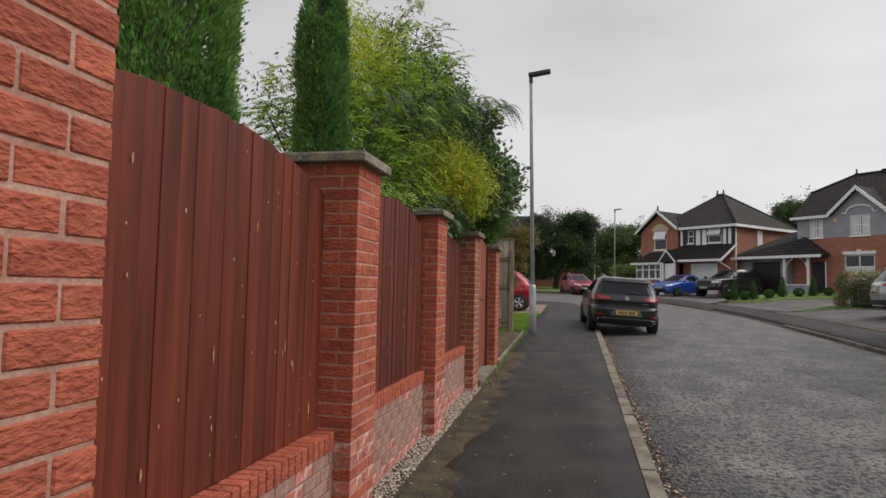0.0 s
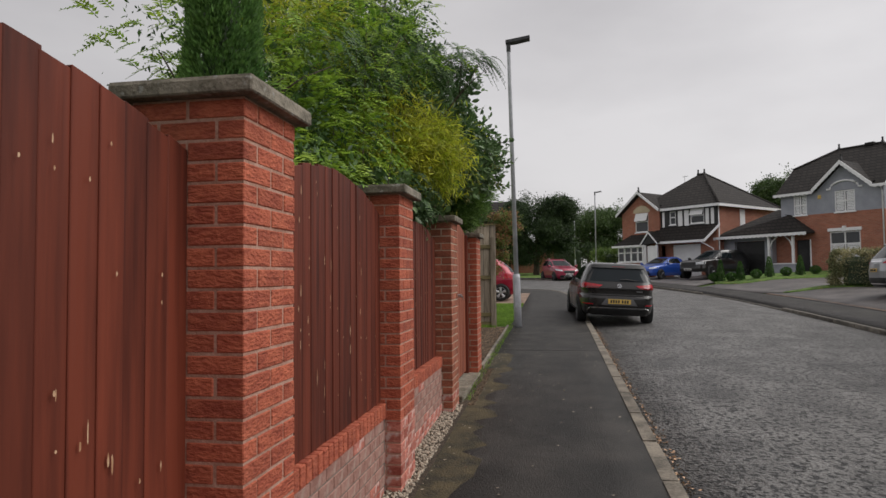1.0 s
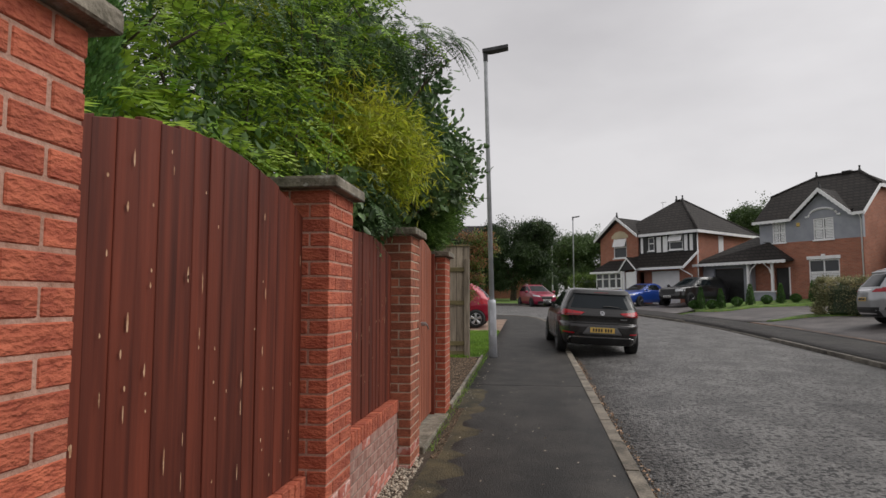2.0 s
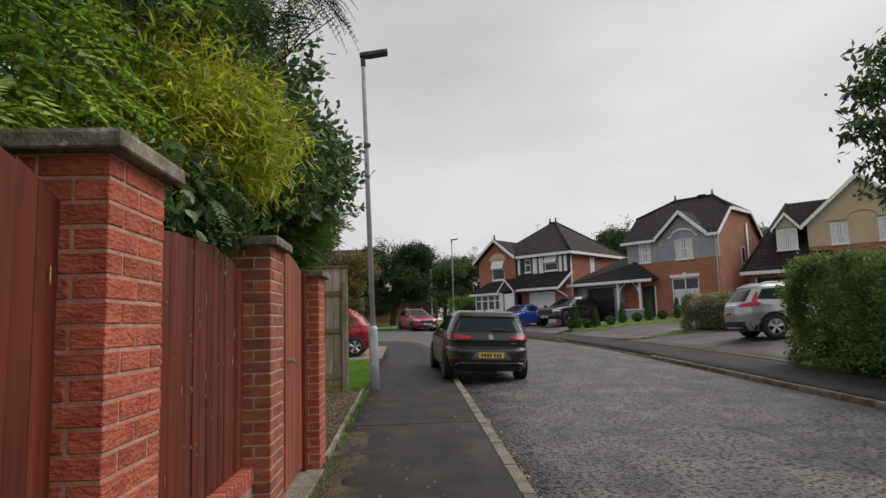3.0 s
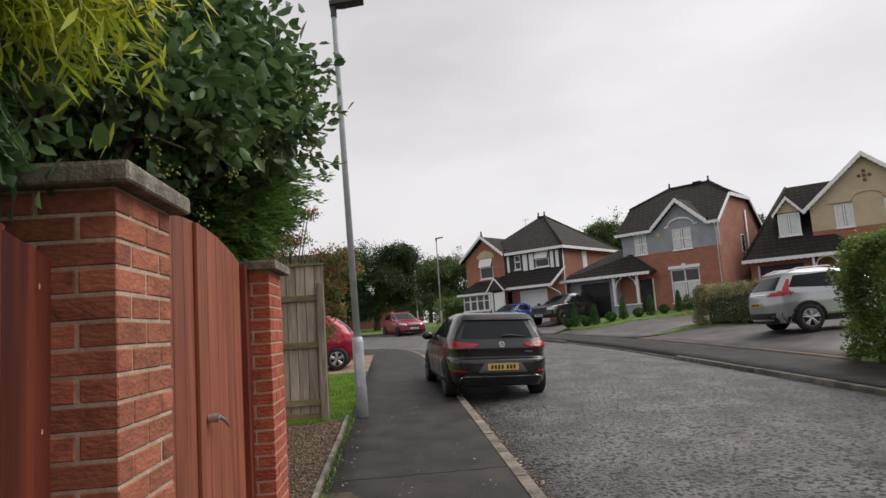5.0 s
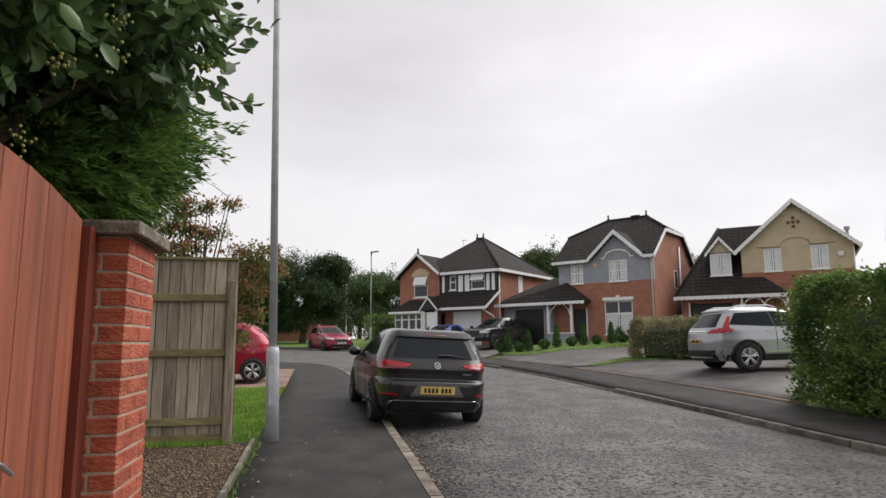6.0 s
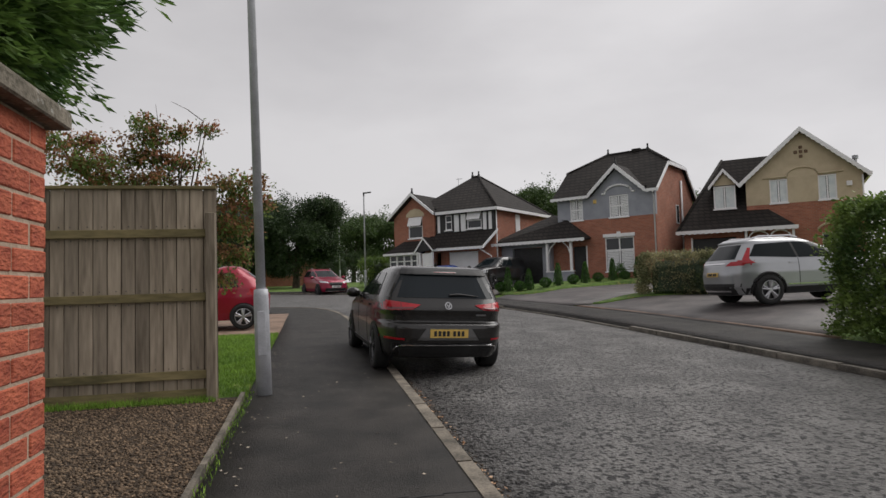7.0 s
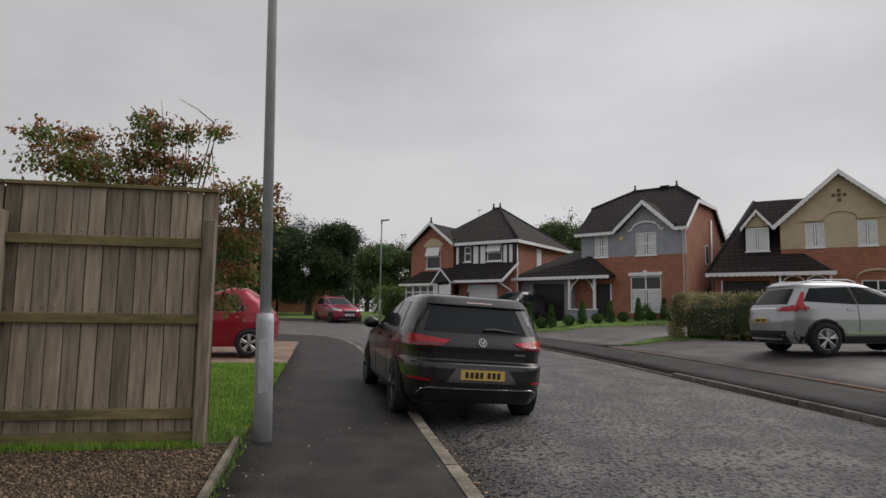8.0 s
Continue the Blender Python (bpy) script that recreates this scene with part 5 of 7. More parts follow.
for xa, xb in ((-3.17, -2.7), (-1.79, -2.2)):
    part("post_brace", tube(bmesh.new(), [(xa, -0.89, 1.65), (xa + (xb - xa) * 0.3, -0.89, 2.0), (xb, -0.89, 2.27)], 0.04, 6), UPVC, g2, "curved white brace")
part("front_door", boxed(-2.0, -1.2, 0.1, 0.16, 0.0, 2.02), BLACKP, g2, "dark front door")
part("door_frame", boxed(-1.2, -1.12, -0.02, 0.14, 0.0, 2.05), UPVC, g2)
WA, WB, WT1, WT2, WL = (-7.2, -1.15, 2.42), (-0.8, -1.15, 2.42), (-4.4, 2.2, 4.25), (-2.3, -0.02, 3.62), (-7.2, 5.6, 2.42)
part("wing_roof", slab_roof([(WA, WB, WT2, WT1), (WA, WT1, (-4.4, 3.4, 4.25), WL), (WT1, WT2, (-2.9, 0.0, 3.7), (-2.9, 3.4, 4.25), (-4.4, 3.4, 4.25)), (WB, (-0.85, -0.02, 2.5), WT2)]), HTILE, g2, "dark tiled garage roof")
verge(g2, [(-7.25, 2.46), (-0.75, 2.46)], 0.15, -1.22)

# timbered house
g1 = thing("detached_house", pose(6.45, 50.09, 1.60, 0, 0, 90 - 135), "brick house with black and white timbering", "house", "houses across the road")
part("gable_front", wall_with_holes(-1.75, 1.55, -0.6, 4.60, 0, 0.25, [(-0.55, 0.60, 3.17, 4.62)]), HBRICK, g1, "brick gable front")
part("gable_wall", prism(bmesh.new(), [(-1.75, 0, 4.60), (1.55, 0, 4.60), (-0.05, 0, 5.95)], (0, 0.25, 0)), HBRICK, g1)
part("gable_return", boxed(-1.75, -1.5, 0.25, 6.6, -0.6, 4.6), HBRICK, g1)
part("wall", wall_with_holes(1.55, 5.94, -0.6, 3.35, 0.15, 0.25, [(2.5, 4.68, -0.6, 2.14), (1.0, 1.9, -0.6, 2.1)]), HBRICK, g1)
part("timber_wall", wall_with_holes(1.55, 5.94, 3.35, 4.66, 0.14, 0.25, [(2.30, 2.80, 3.54, 4.52), (3.95, 5.0, 3.52, 4.60)]), BLACKP, g1, "black timbered wall")
for a, b in ((1.72, 1.90), (3.0, 3.35), (3.5, 3.85), (5.12, 5.36), (5.52, 5.74)):
    part("white_panel", boxed(a, b, 0.11, 0.138, 3.42, 4.50), UPVC, g1, "white infill panel")
part("side_wall", boxed(5.69, 5.94, 0.4, 8.1, -0.6, 4.66), HBRICK, g1)
part("back_wall", boxed(-1.5, 5.69, 7.85, 8.1, -0.6, 4.66), HBRICK, g1)
A, B, C, D = (-0.4, -0.15, 4.72), (6.25, -0.15, 4.72), (6.25, 8.4, 4.72), (-2.0, 8.4, 4.72)
R1, R2 = (2.35, 3.7, 7.45), (2.85, 3.7, 7.45)
part("roof", slab_roof([((1.6, -0.15, 4.72), B, R2, R1, (-0.4, 0.3, 5.057), (1.6, 0.3, 5.057)), (B, C, R2), (C, D, (-2.0, 3.4, 4.72), R1, R2), ((-2.0, 3.4, 4.72), (-0.4, 0.3, 5.057), R1)]), HTILE, g1, "dark hipped tiled roof")
part("gable_roof", slab_roof([((-2.05, -0.35, 4.55), (-0.05, -0.35, 6.15), (-0.05, 3.3, 6.15), (-2.05, 3.4, 4.55)), ((-0.05, -0.35, 6.15), (1.75, -0.35, 4.72), (1.75, 0.6, 4.75), (-0.05, 3.3, 6.15))]), HTILE, g1)
for q in ((R1, R2), (R2, B), (R2, C)):
    ridge(g1, q)
finial(g1, 2.35, 3.7, 7.45), finial(g1, 2.85, 3.7, 7.45), finial(g1, -0.05, -0.2, 6.15)
verge(g1, [(-2.05, 4.6), (-0.05, 6.2), (1.75, 4.77)], 0.2, -0.42, False)
verge(g1, [(1.75, 4.74), (6.3, 4.74)], 0.18, -0.22, False)
part("side_gutter", boxed(6.2, 6.3, -0.2, 8.4, 4.56, 4.74), UPVC, g1)
window(g1, -0.55, 0.60, 3.19, 4.60, 0, 0, 0.55, None, True)
part("arched_head", prism(bmesh.new(), [(-0.7, -0.03, 4.62), (0.75, -0.03, 4.62), (0.75, -0.03, 4.8), (0.4, -0.03, 5.08), (0.02, -0.03, 5.16), (-0.35, -0.03, 5.08), (-0.7, -0.03, 4.8)], (0, 0.03, 0)), RENDERC, g1, "pale arched window head")
window(g1, 2.30, 2.80, 3.56, 4.50, 0.14, 0, 0.55, None)
window(g1, 3.95, 5.0, 3.54, 4.58, 0.14, 0, 0.5, None, True)
part("side_window", boxed(5.941, 5.98, 2.9, 3.5, 3.3, 4.5), UPVC, g1)
pipe(g1, [(5.98, 0.28, 4.6), (5.98, 0.28, 0.0)])
# bay, porch and garage under one lean-to
part("bay_base", boxed(-1.65, 0.75, -0.75, 0.0, -0.6, 0.95), HBRICK, g1)
for k in range(4):
    window(g1, -1.62 + k * 0.59, -1.04 + k * 0.59, 1.0, 2.08, -0.75, 0, 0.62, None)
part("bay_roof", slab_roof([((-1.95, -1.0, 2.18), (0.95, -1.0, 2.18), (0.65, 0, 3.02), (-0.95, 0, 3.02)), ((-1.95, -1.0, 2.18), (-0.95, 0, 3.02), (-1.95, 0, 2.18))], 0.08), HTILE, g1)
verge(g1, [(-1.95, 2.2), (0.95, 2.2)], 0.14, -1.05, False)
part("lean_roof", slab_roof([((1.2, -0.75, 2.34), (5.55, -0.75, 2.34), (6.1, 0.14, 3.40), (1.2, 0.14, 3.40))], 0.1), HTILE, g1)
verge(g1, [(1.9, 2.36), (5.6, 2.36)], 0.16, -0.80, False)
part("lean_verge", prism(bmesh.new(), [(5.5, -0.75, 2.36), (6.08, 0.14, 3.42), (6.08, 0.14, 3.27), (5.5, -0.75, 2.2)], (0.07, 0, 0)), UPVC, g1)
part("porch_gable", prism(bmesh.new(), [(0.75, -1.05, 2.15), (2.0, -1.05, 2.3), (1.37, -1.05, 3.0)], (0, 0.1, 0)), BLACKP, g1, "black porch gable")
verge(g1, [(0.60, 2.15), (1.37, 3.12), (2.12, 2.3)], 0.14, -1.12, False)
part("porch_roof", slab_roof([((0.6, -1.1, 2.2), (1.37, -1.1, 3.15), (1.37, 0.1, 3.15), (0.6, 0.1, 2.2)), ((1.37, -1.1, 3.15), (2.15, -1.1, 2.33), (2.15, 0.1, 2.5), (1.37, 0.1, 3.15))], 0.08), HTILE, g1)
part("porch_door", boxed(1.15, 1.85, -0.9, -0.84, 0.0, 2.1), UPVC, g1, "white front door")
for xp in (0.82, 1.0, 1.95):
    part("porch_post", boxed(xp - 0.06, xp + 0.06, -1.0, -0.85, -0.3, 2.15), UPVC, g1, "white timber post")
gd = part("garage_door", boxed(2.52, 4.66, 0.2, 0.26, -0.1, 2.12), UPVC, g1, "white garage door")
for k in range(4):
    part("door_panel", boxed(2.58, 4.6, 0.185, 0.2, 0.02 + k * 0.52, 0.5 + k * 0.52, 0.006), UPVC, gd)
pipe(g1, [(5.3, -0.75, 2.2), (5.75, -0.1, 1.75), (5.75, 0.1, 0.0)])
part("aerial", tube(bmesh.new(), [(1.0, 4.0, 6.2), (1.0, 4.0, 7.6)], 0.015, 5), IRON, g1)
part("aerial_bar", boxed(0.85, 1.3, 3.98, 4.02, 7.5, 7.53), IRON, g1)

# cream gabled house
g3 = thing("detached_house", pose(25.01, 37.18, 1.60, 0, 0, 90 - 130), "brick house with cream rendered gable and dormer", "house", "houses across the road")
part("wall", wall_with_holes(-2.7, 2.7, -0.6, 3.85, 0, 0.25, [(0.75, 2.1, 0.9, 2.2)]), HBRICK, g3, "red brick ground floor")
part("render_wall", wall_with_holes(-2.7, 2.7, 3.85, 5.2, -0.004, 0.25, [(-1.55, -0.70, 3.87, 5.17), (0.70, 1.53, 3.87, 5.2)]), RENDERC, g3, "cream render")
part("gable_wall", prism(bmesh.new(), [(-2.7, -0.004, 5.2), (2.7, -0.004, 5.2), (0, -0.004, 7.6)], (0, 0.25, 0)), RENDERC, g3, "cream render gable")
part("side_wall", boxed(2.45, 2.7, 0.25, 7.0, -0.6, 5.1), HBRICK, g3)
part("back_wall", boxed(-6.0, 2.45, 6.75, 7.0, -0.6, 5.1), HBRICK, g3)
part("gable_roof", slab_roof([((-2.98, -0.35, 5.05), (0, -0.35, 7.75), (0, 7.2, 7.75), (-2.98, 7.2, 5.05)), ((0, -0.35, 7.75), (2.98, -0.35, 5.05), (2.98, 7.2, 5.05), (0, 7.2, 7.75))]), HTILE, g3, "dark tiled gable roof")
verge(g3, [(-3.0, 5.08), (0, 7.78), (3.0, 5.08)], 0.24, -0.42)
part("side_gutter", boxed(2.95, 3.05, -0.4, 7.2, 4.95, 5.1), UPVC, g3)
window(g3, -1.55, -0.70, 3.89, 5.15, -0.004, 1, 0.0, "net")
window(g3, 0.70, 1.53, 3.89, 5.18, -0.004, 1, 0.0, "net")
hood = [(-1.85, -0.04, 5.26), (-0.75, -0.04, 5.26)] + [(0.72 * math.cos(a), -0.04, 5.28 + 0.42 * math.sin(a)) for a in [math.pi * (1 - k / 12) for k in range(13)]] + [(0.75, -0.04, 5.28), (1.85, -0.04, 5.3)]
part("arched_hood", tube(bmesh.new(), hood, 0.045, 6), RENDERC, g3, "cream moulded hood")
for dx, dz in ((0, 0.24), (0, -0.24), (0.24, 0), (-0.24, 0), (0, 0)):
    part("cross_tile", boxed(dx - 0.085, dx + 0.085, -0.035, -0.003, 6.5 + dz - 0.085, 6.5 + dz + 0.085, 0.03), TERRA, g3, "brown clay cross tile")
part("alarm_box", boxed(1.95, 2.2, -0.1, -0.004, 4.5, 4.75, 0.02), UPVC, g3)
window(g3, 0.75, 2.1, 0.9, 2.2, 0, 1, 0.6, None)
part("arched_hood", tube(bmesh.new(), [(1.42 + 0.85 * math.cos(a), -0.05, 2.3 + 0.4 * math.sin(a)) for a in [math.pi * k / 12 for k in range(13)]], 0.06, 6), RENDERC, g3, "cream moulded hood")
part("flue", tube(bmesh.new(), [(2.6, 2.5, 4.9), (2.6, 2.5, 6.2), (2.6, 2.5, 6.22), (2.6, 2.5, 6.4)], [0.08, 0.08, 0.15, 0.15], 10), STEEL, g3, "steel flue")
pipe(g3, [(2.66, -0.1, 5.0), (2.66, -0.1, 0)])
# wing with sweeping roof, dormer and garage
W = [(-6.2, -1.2, 2.55), (-0.35, -1.2, 2.55), (-1.65, -0.02, 3.6), (-2.7, -0.02, 3.62), (-2.7, 2.9, 6.95), (-4.06, 2.9, 6.95)]
part("wing_roof", slab_roof([W, ((-6.2, -1.2, 2.55), (-4.06, 2.9, 6.95), (-6.2, 6.9, 2.55)), ((-4.06, 2.9, 6.95), (-2.7, 2.9, 6.95), (-1.2, 2.9, 6.95), (-1.2, 6.9, 2.55), (-6.2, 6.9, 2.55)), ((-0.35, -1.2, 2.55), (-0.5, -0.02, 2.7), (-1.65, -0.02, 3.6)), ((-2.7, 0.3, 3.9), (-1.0, 0.6, 6.7), (-1.2, 2.9, 6.95), (-2.7, 2.9, 6.95))]), HTILE, g3, "dark sweeping tiled roof")
verge(g3, [(-6.25, 2.6), (-0.3, 2.6)], 0.17, -1.26)
ridge(g3, [(-4.06, 2.9, 6.95), (-6.2, -1.2, 2.55)])
part("wing_wall", wall_with_holes(-5.9, -2.9, -0.6, 2.5, -0.6, 0.25, [(-5.5, -3.25, -0.6, 2.2)]), HBRICK, g3)
part("wing_side", boxed(-5.9, -5.65, -0.35, 6.6, -0.6, 2.5), HBRICK, g3)
gd = part("garage_door", boxed(-5.45, -3.3, -0.4, -0.34, -0.1, 2.17), BLACKP, g3, "black garage door")
part("garage_frame", boxed(-5.55, -5.47, -0.63, -0.35, -0.2, 2.25), UPVC, g3)
for k in range(4):
    part("door_panel", boxed(-5.4, -3.35, -0.415, -0.4, 0.05 + k * 0.52, 0.5 + k * 0.52, 0.006), BLACKP, gd)
for xp in (-2.75, -0.55):
    part("porch_post", boxed(xp - 0.06, xp + 0.06, -1.1, -0.98, -0.4, 2.5), UPVC, g3, "white timber post")
for cx in (-2.15, -1.15):
    part("post_brace", tube(bmesh.new(), [(cx + 0.5 * math.cos(a), -1.04, 1.95 + 0.45 * math.sin(a)) for a in [math.pi * k / 10 for k in range(11)]], 0.045, 6), UPVC, g3, "curved white brace")
part("dormer_wall", boxed(-4.35, -3.2, 0.06, 2.4, 3.5, 5.15), HTILE, g3, "tile-hung dormer")
window(g3, -4.33, -3.22, 3.80, 5.05, -0.06, 1, 0.0, "net")
part("dormer_gable", prism(bmesh.new(), [(-4.35, -0.04, 5.1), (-3.2, -0.04, 5.1), (-3.78, -0.04, 5.8)], (0, 0.1, 0)), RENDERC, g3)
part("dormer_roof", slab_roof([((-4.55, -0.25, 5.02), (-3.78, -0.25, 5.98), (-3.78, 3.0, 5.98), (-4.55, 2.0, 5.02)), ((-3.78, -0.25, 5.98), (-3.0, -0.25, 5.02), (-3.0, 2.0, 5.02), (-3.78, 3.0, 5.98))], 0.08), HTILE, g3)
verge(g3, [(-4.57, 5.04), (-3.78, 6.0), (-2.98, 5.04)], 0.18, -0.30)

# further house behind the tall hedge
g4 = thing("detached_house", pose(18.4, 24.35, 1.0, 0, 0, -45), "brick house behind the hedge, dark hipped roof", "house", "houses across the road")
part("wall", wall_with_holes(0, 8, -0.5, 5.0, 0, 0.25, []), HBRICK, g4)
part("side_wall", boxed(0, 0.25, 0.25, 7.5, -0.5, 5.0), HBRICK, g4)
part("side_wall", boxed(7.75, 8.0, 0.25, 7.5, -0.5, 5.0), HBRICK, g4)
part("back_wall", boxed(0.25, 7.75, 7.25, 7.5, -0.5, 5.0), HBRICK, g4)
part("roof", slab_roof([((-0.35, -0.35, 5.0), (8.35, -0.35, 5.0), (5.2, 3.7, 7.6), (1.4, 2.2, 6.6)), ((-0.35, -0.35, 5.0), (1.4, 2.2, 6.6), (5.2, 3.7, 7.6), (3.6, 3.7, 7.6), (-0.35, 7.8, 5.0)), ((8.35, -0.35, 5.0), (8.35, 7.8, 5.0), (5.2, 3.7, 7.6)), ((8.35, 7.8, 5.0), (-0.35, 7.8, 5.0), (3.6, 3.7, 7.6), (5.2, 3.7, 7.6))]), HTILE, g4)
verge(g4, [(-0.4, 5.05), (8.4, 5.05)], 0.2, -0.42, False)
part("side_gutter", boxed(-0.42, -0.34, -0.4, 7.8, 4.85, 5.05), UPVC, g4)
finial(g4, 1.4, 2.2, 6.6)
part("porch_roof", slab_roof([((-1.4, -2.6, 2.45), (8.0, -2.6, 2.45), (8.0, -0.01, 4.25), (2.6, -0.01, 4.25)), ((-1.4, -2.6, 2.45), (2.6, -0.01, 4.25), (-1.4, -0.01, 2.45))]), HTILE, g4)
part("garage_wall", boxed(-1.1, 7.8, -2.3, -0.02, -0.5, 2.42), HBRICK, g4)

# brick garden wall and far house beyond the bend
bw = thing("distant_house", pose(-9.5, 66, rise(-9, 66)), "distant brick house beyond the green", "house")
part("wall", boxed(-5, 5, 0, 7, -0.3, 5.0), HBRICK, bw)
part("roof", slab_roof([((-5.4, -0.4, 5.0), (5.4, -0.4, 5.0), (5.4, 3.5, 7.6), (-5.4, 3.5, 7.6)), ((-5.4, 7.4, 5.0), (5.4, 7.4, 5.0), (5.4, 3.5, 7.6), (-5.4, 3.5, 7.6))]), HTILE, bw)
part("low_building", boxed(5.2, 9.5, 0.5, 3.5, -0.3, 2.0), HBRICK, bw)
part("white_window", boxed(6.0, 7.4, 0.44, 0.5, 0.9, 1.7), UPVC, bw)


# ---- plants ----
npr = np.random.default_rng(7)


def leaf_mesh(name, base, axis, side, length, width, material, parent, fold=0.25, label="", rounded=False):
    """Many small leaves at once: base points, unit axes, unit side vectors, lengths and widths. Each leaf is a folded blade."""
    n = len(base)
    axis = axis / np.maximum(np.linalg.norm(axis, axis=1, keepdims=True), 1e-6)
    side = side - axis * (side * axis).sum(1, keepdims=True)
    side = side / np.maximum(np.linalg.norm(side, axis=1, keepdims=True), 1e-6)
    up = np.cross(axis, side)
    L, W = length[:, None], width[:, None]
    mid = base + axis * L * 0.45
    if rounded:
        e = 0.5 * W * fold
        pts = [base, base + axis * L * 0.28 + side * W * 0.42 + up * e, base + axis * L * 0.66 + side * W * 0.47 + up * e, base + axis * L - up * W * 0.15, base + axis * L * 0.66 - side * W * 0.47 + up * e, base + axis * L * 0.28 - side * W * 0.42 + up * e]
        corner, quad = 6, [0, 1, 2, 0, 2, 3, 0, 3, 4, 0, 4, 5]
    else:
        pts = [base, mid + side * W * 0.5 + up * W * fold * 0.5, base + axis * L - up * W * 0.2, mid - side * W * 0.5 + up * W * fold * 0.5]
        corner, quad = 4, [0, 1, 2, 0, 2, 3]
    tris = len(quad) // 3
    co = np.stack(pts, 1).reshape(-1, 3)
    tri = (np.arange(n)[:, None] * corner + np.array(quad)[None]).reshape(-1)
    me = bpy.data.meshes.new(name)
    me.vertices.add(corner * n), me.loops.add(3 * tris * n), me.polygons.add(tris * n)
    me.vertices.foreach_set("co", co.ravel().astype(np.float32))
    me.loops.foreach_set("vertex_index", tri.astype(np.int32))
    me.polygons.foreach_set("loop_start", (np.arange(tris * n) * 3).astype(np.int32))
    me.update(calc_edges=True)
    me.materials.append(material)
    ob = new(name, me)
    if parent:
        ob.parent = parent
    if label:
        tagged(ob, label)
    return ob


def unit(n):
    v = npr.normal(size=(n, 3))
    return v / np.linalg.norm(v, axis=1, keepdims=True)


def clumps(blobs, n, spread, shell=0.55):
    """Centres of leaf clumps in a set of ellipsoids (x, y, z, rx, ry, rz, share), denser towards the skin."""
    share = np.array([b[6] for b in blobs], float)
    pick = npr.choice(len(blobs), n, p=share / share.sum())
    B = np.array([b[:6] for b in blobs])[pick]
    r = (shell + (1 - shell) * npr.random(n)) ** 0.8
    d = unit(n)
    rough = 1 + spread * np.array([noise.noise(Vector(v * 2.3) + Vector((float(k), 0, 0))) for v, k in zip(d, pick)])
    return B[:, :3] + d * (r * rough)[:, None] * B[:, 3:], d


def crown(name, parent, blobs, n_clump, per, clump_r, leaf, width, material, spread=0.5, droop=0.2, shell=0.55, label="", flat_leaf=0.0, rounded=False):
    c, d = clumps(blobs, n_clump, spread, shell)
    k = np.repeat(np.arange(n_clump), per)
    n = len(k)
    off = npr.normal(size=(n, 3)) * clump_r * (0.5 + npr.random((n_clump, 1))[k])
    base = c[k] + off
    axis = d[k] * 0.5 + unit(n) * 0.9 + np.array([0, 0, -droop])
    side = unit(n)
    side[:, 2] *= 1 - flat_leaf
    size = leaf * (0.6 + 0.8 * npr.random(n))
    return leaf_mesh(name, base, axis, side, size, size * width, material, parent, label=label, rounded=rounded)


def limbs(parent, foot, blobs, r0, n=7, material=BARK, bend=0.25):
    """A tapered trunk and limbs that reach into the crown."""
    foot = Vector(foot)
    mid = Vector(np.mean([b[:3] for b in blobs], axis=0))
    fork = foot.lerp(mid, 0.55)
    fork.z = foot.z + (mid.z - foot.z) * 0.5
    part("trunk", tube(bmesh.new(), [foot - Vector((0, 0, 0.15)), foot.lerp(fork, 0.5) + Vector((0.03, -0.02, 0)), fork, fork.lerp(mid, 0.6)], [r0 * 1.25, r0, r0 * 0.8, r0 * 0.45], 9), material, parent, "", True)
    for i in range(n):
        bm = bmesh.new()
        b = blobs[i % len(blobs)]
        d = unit(1)[0]
        d[2] = abs(d[2]) * 0.7 - 0.1
        tip = Vector((b[0] + d[0] * b[3] * 0.85, b[1] + d[1] * b[4] * 0.85, b[2] + d[2] * b[5] * 0.85))
        a = foot.lerp(fork, 0.55 + 0.45 * (i / n))
        m1 = a.lerp(tip, 0.5) + Vector((0, 0, bend * (tip - a).length * 0.3))
        tube(bm, [a, a.lerp(m1, 0.6), m1, m1.lerp(tip, 0.6), tip], [r0 * 0.45, r0 * 0.36, r0 * 0.27, r0 * 0.16, r0 * 0.06], 6)
        for _ in range(3):
            q = m1.lerp(tip, float(npr.random()))
            e = q + Vector(unit(1)[0]) * 0.35 * (tip - a).length * 0.6
            tube(bm, [q, q.lerp(e, 0.5) + Vector((0, 0, 0.03)), e], [r0 * 0.14, r0 * 0.09, r0 * 0.04], 5)
        part("limb", bm, material, parent, "", True)


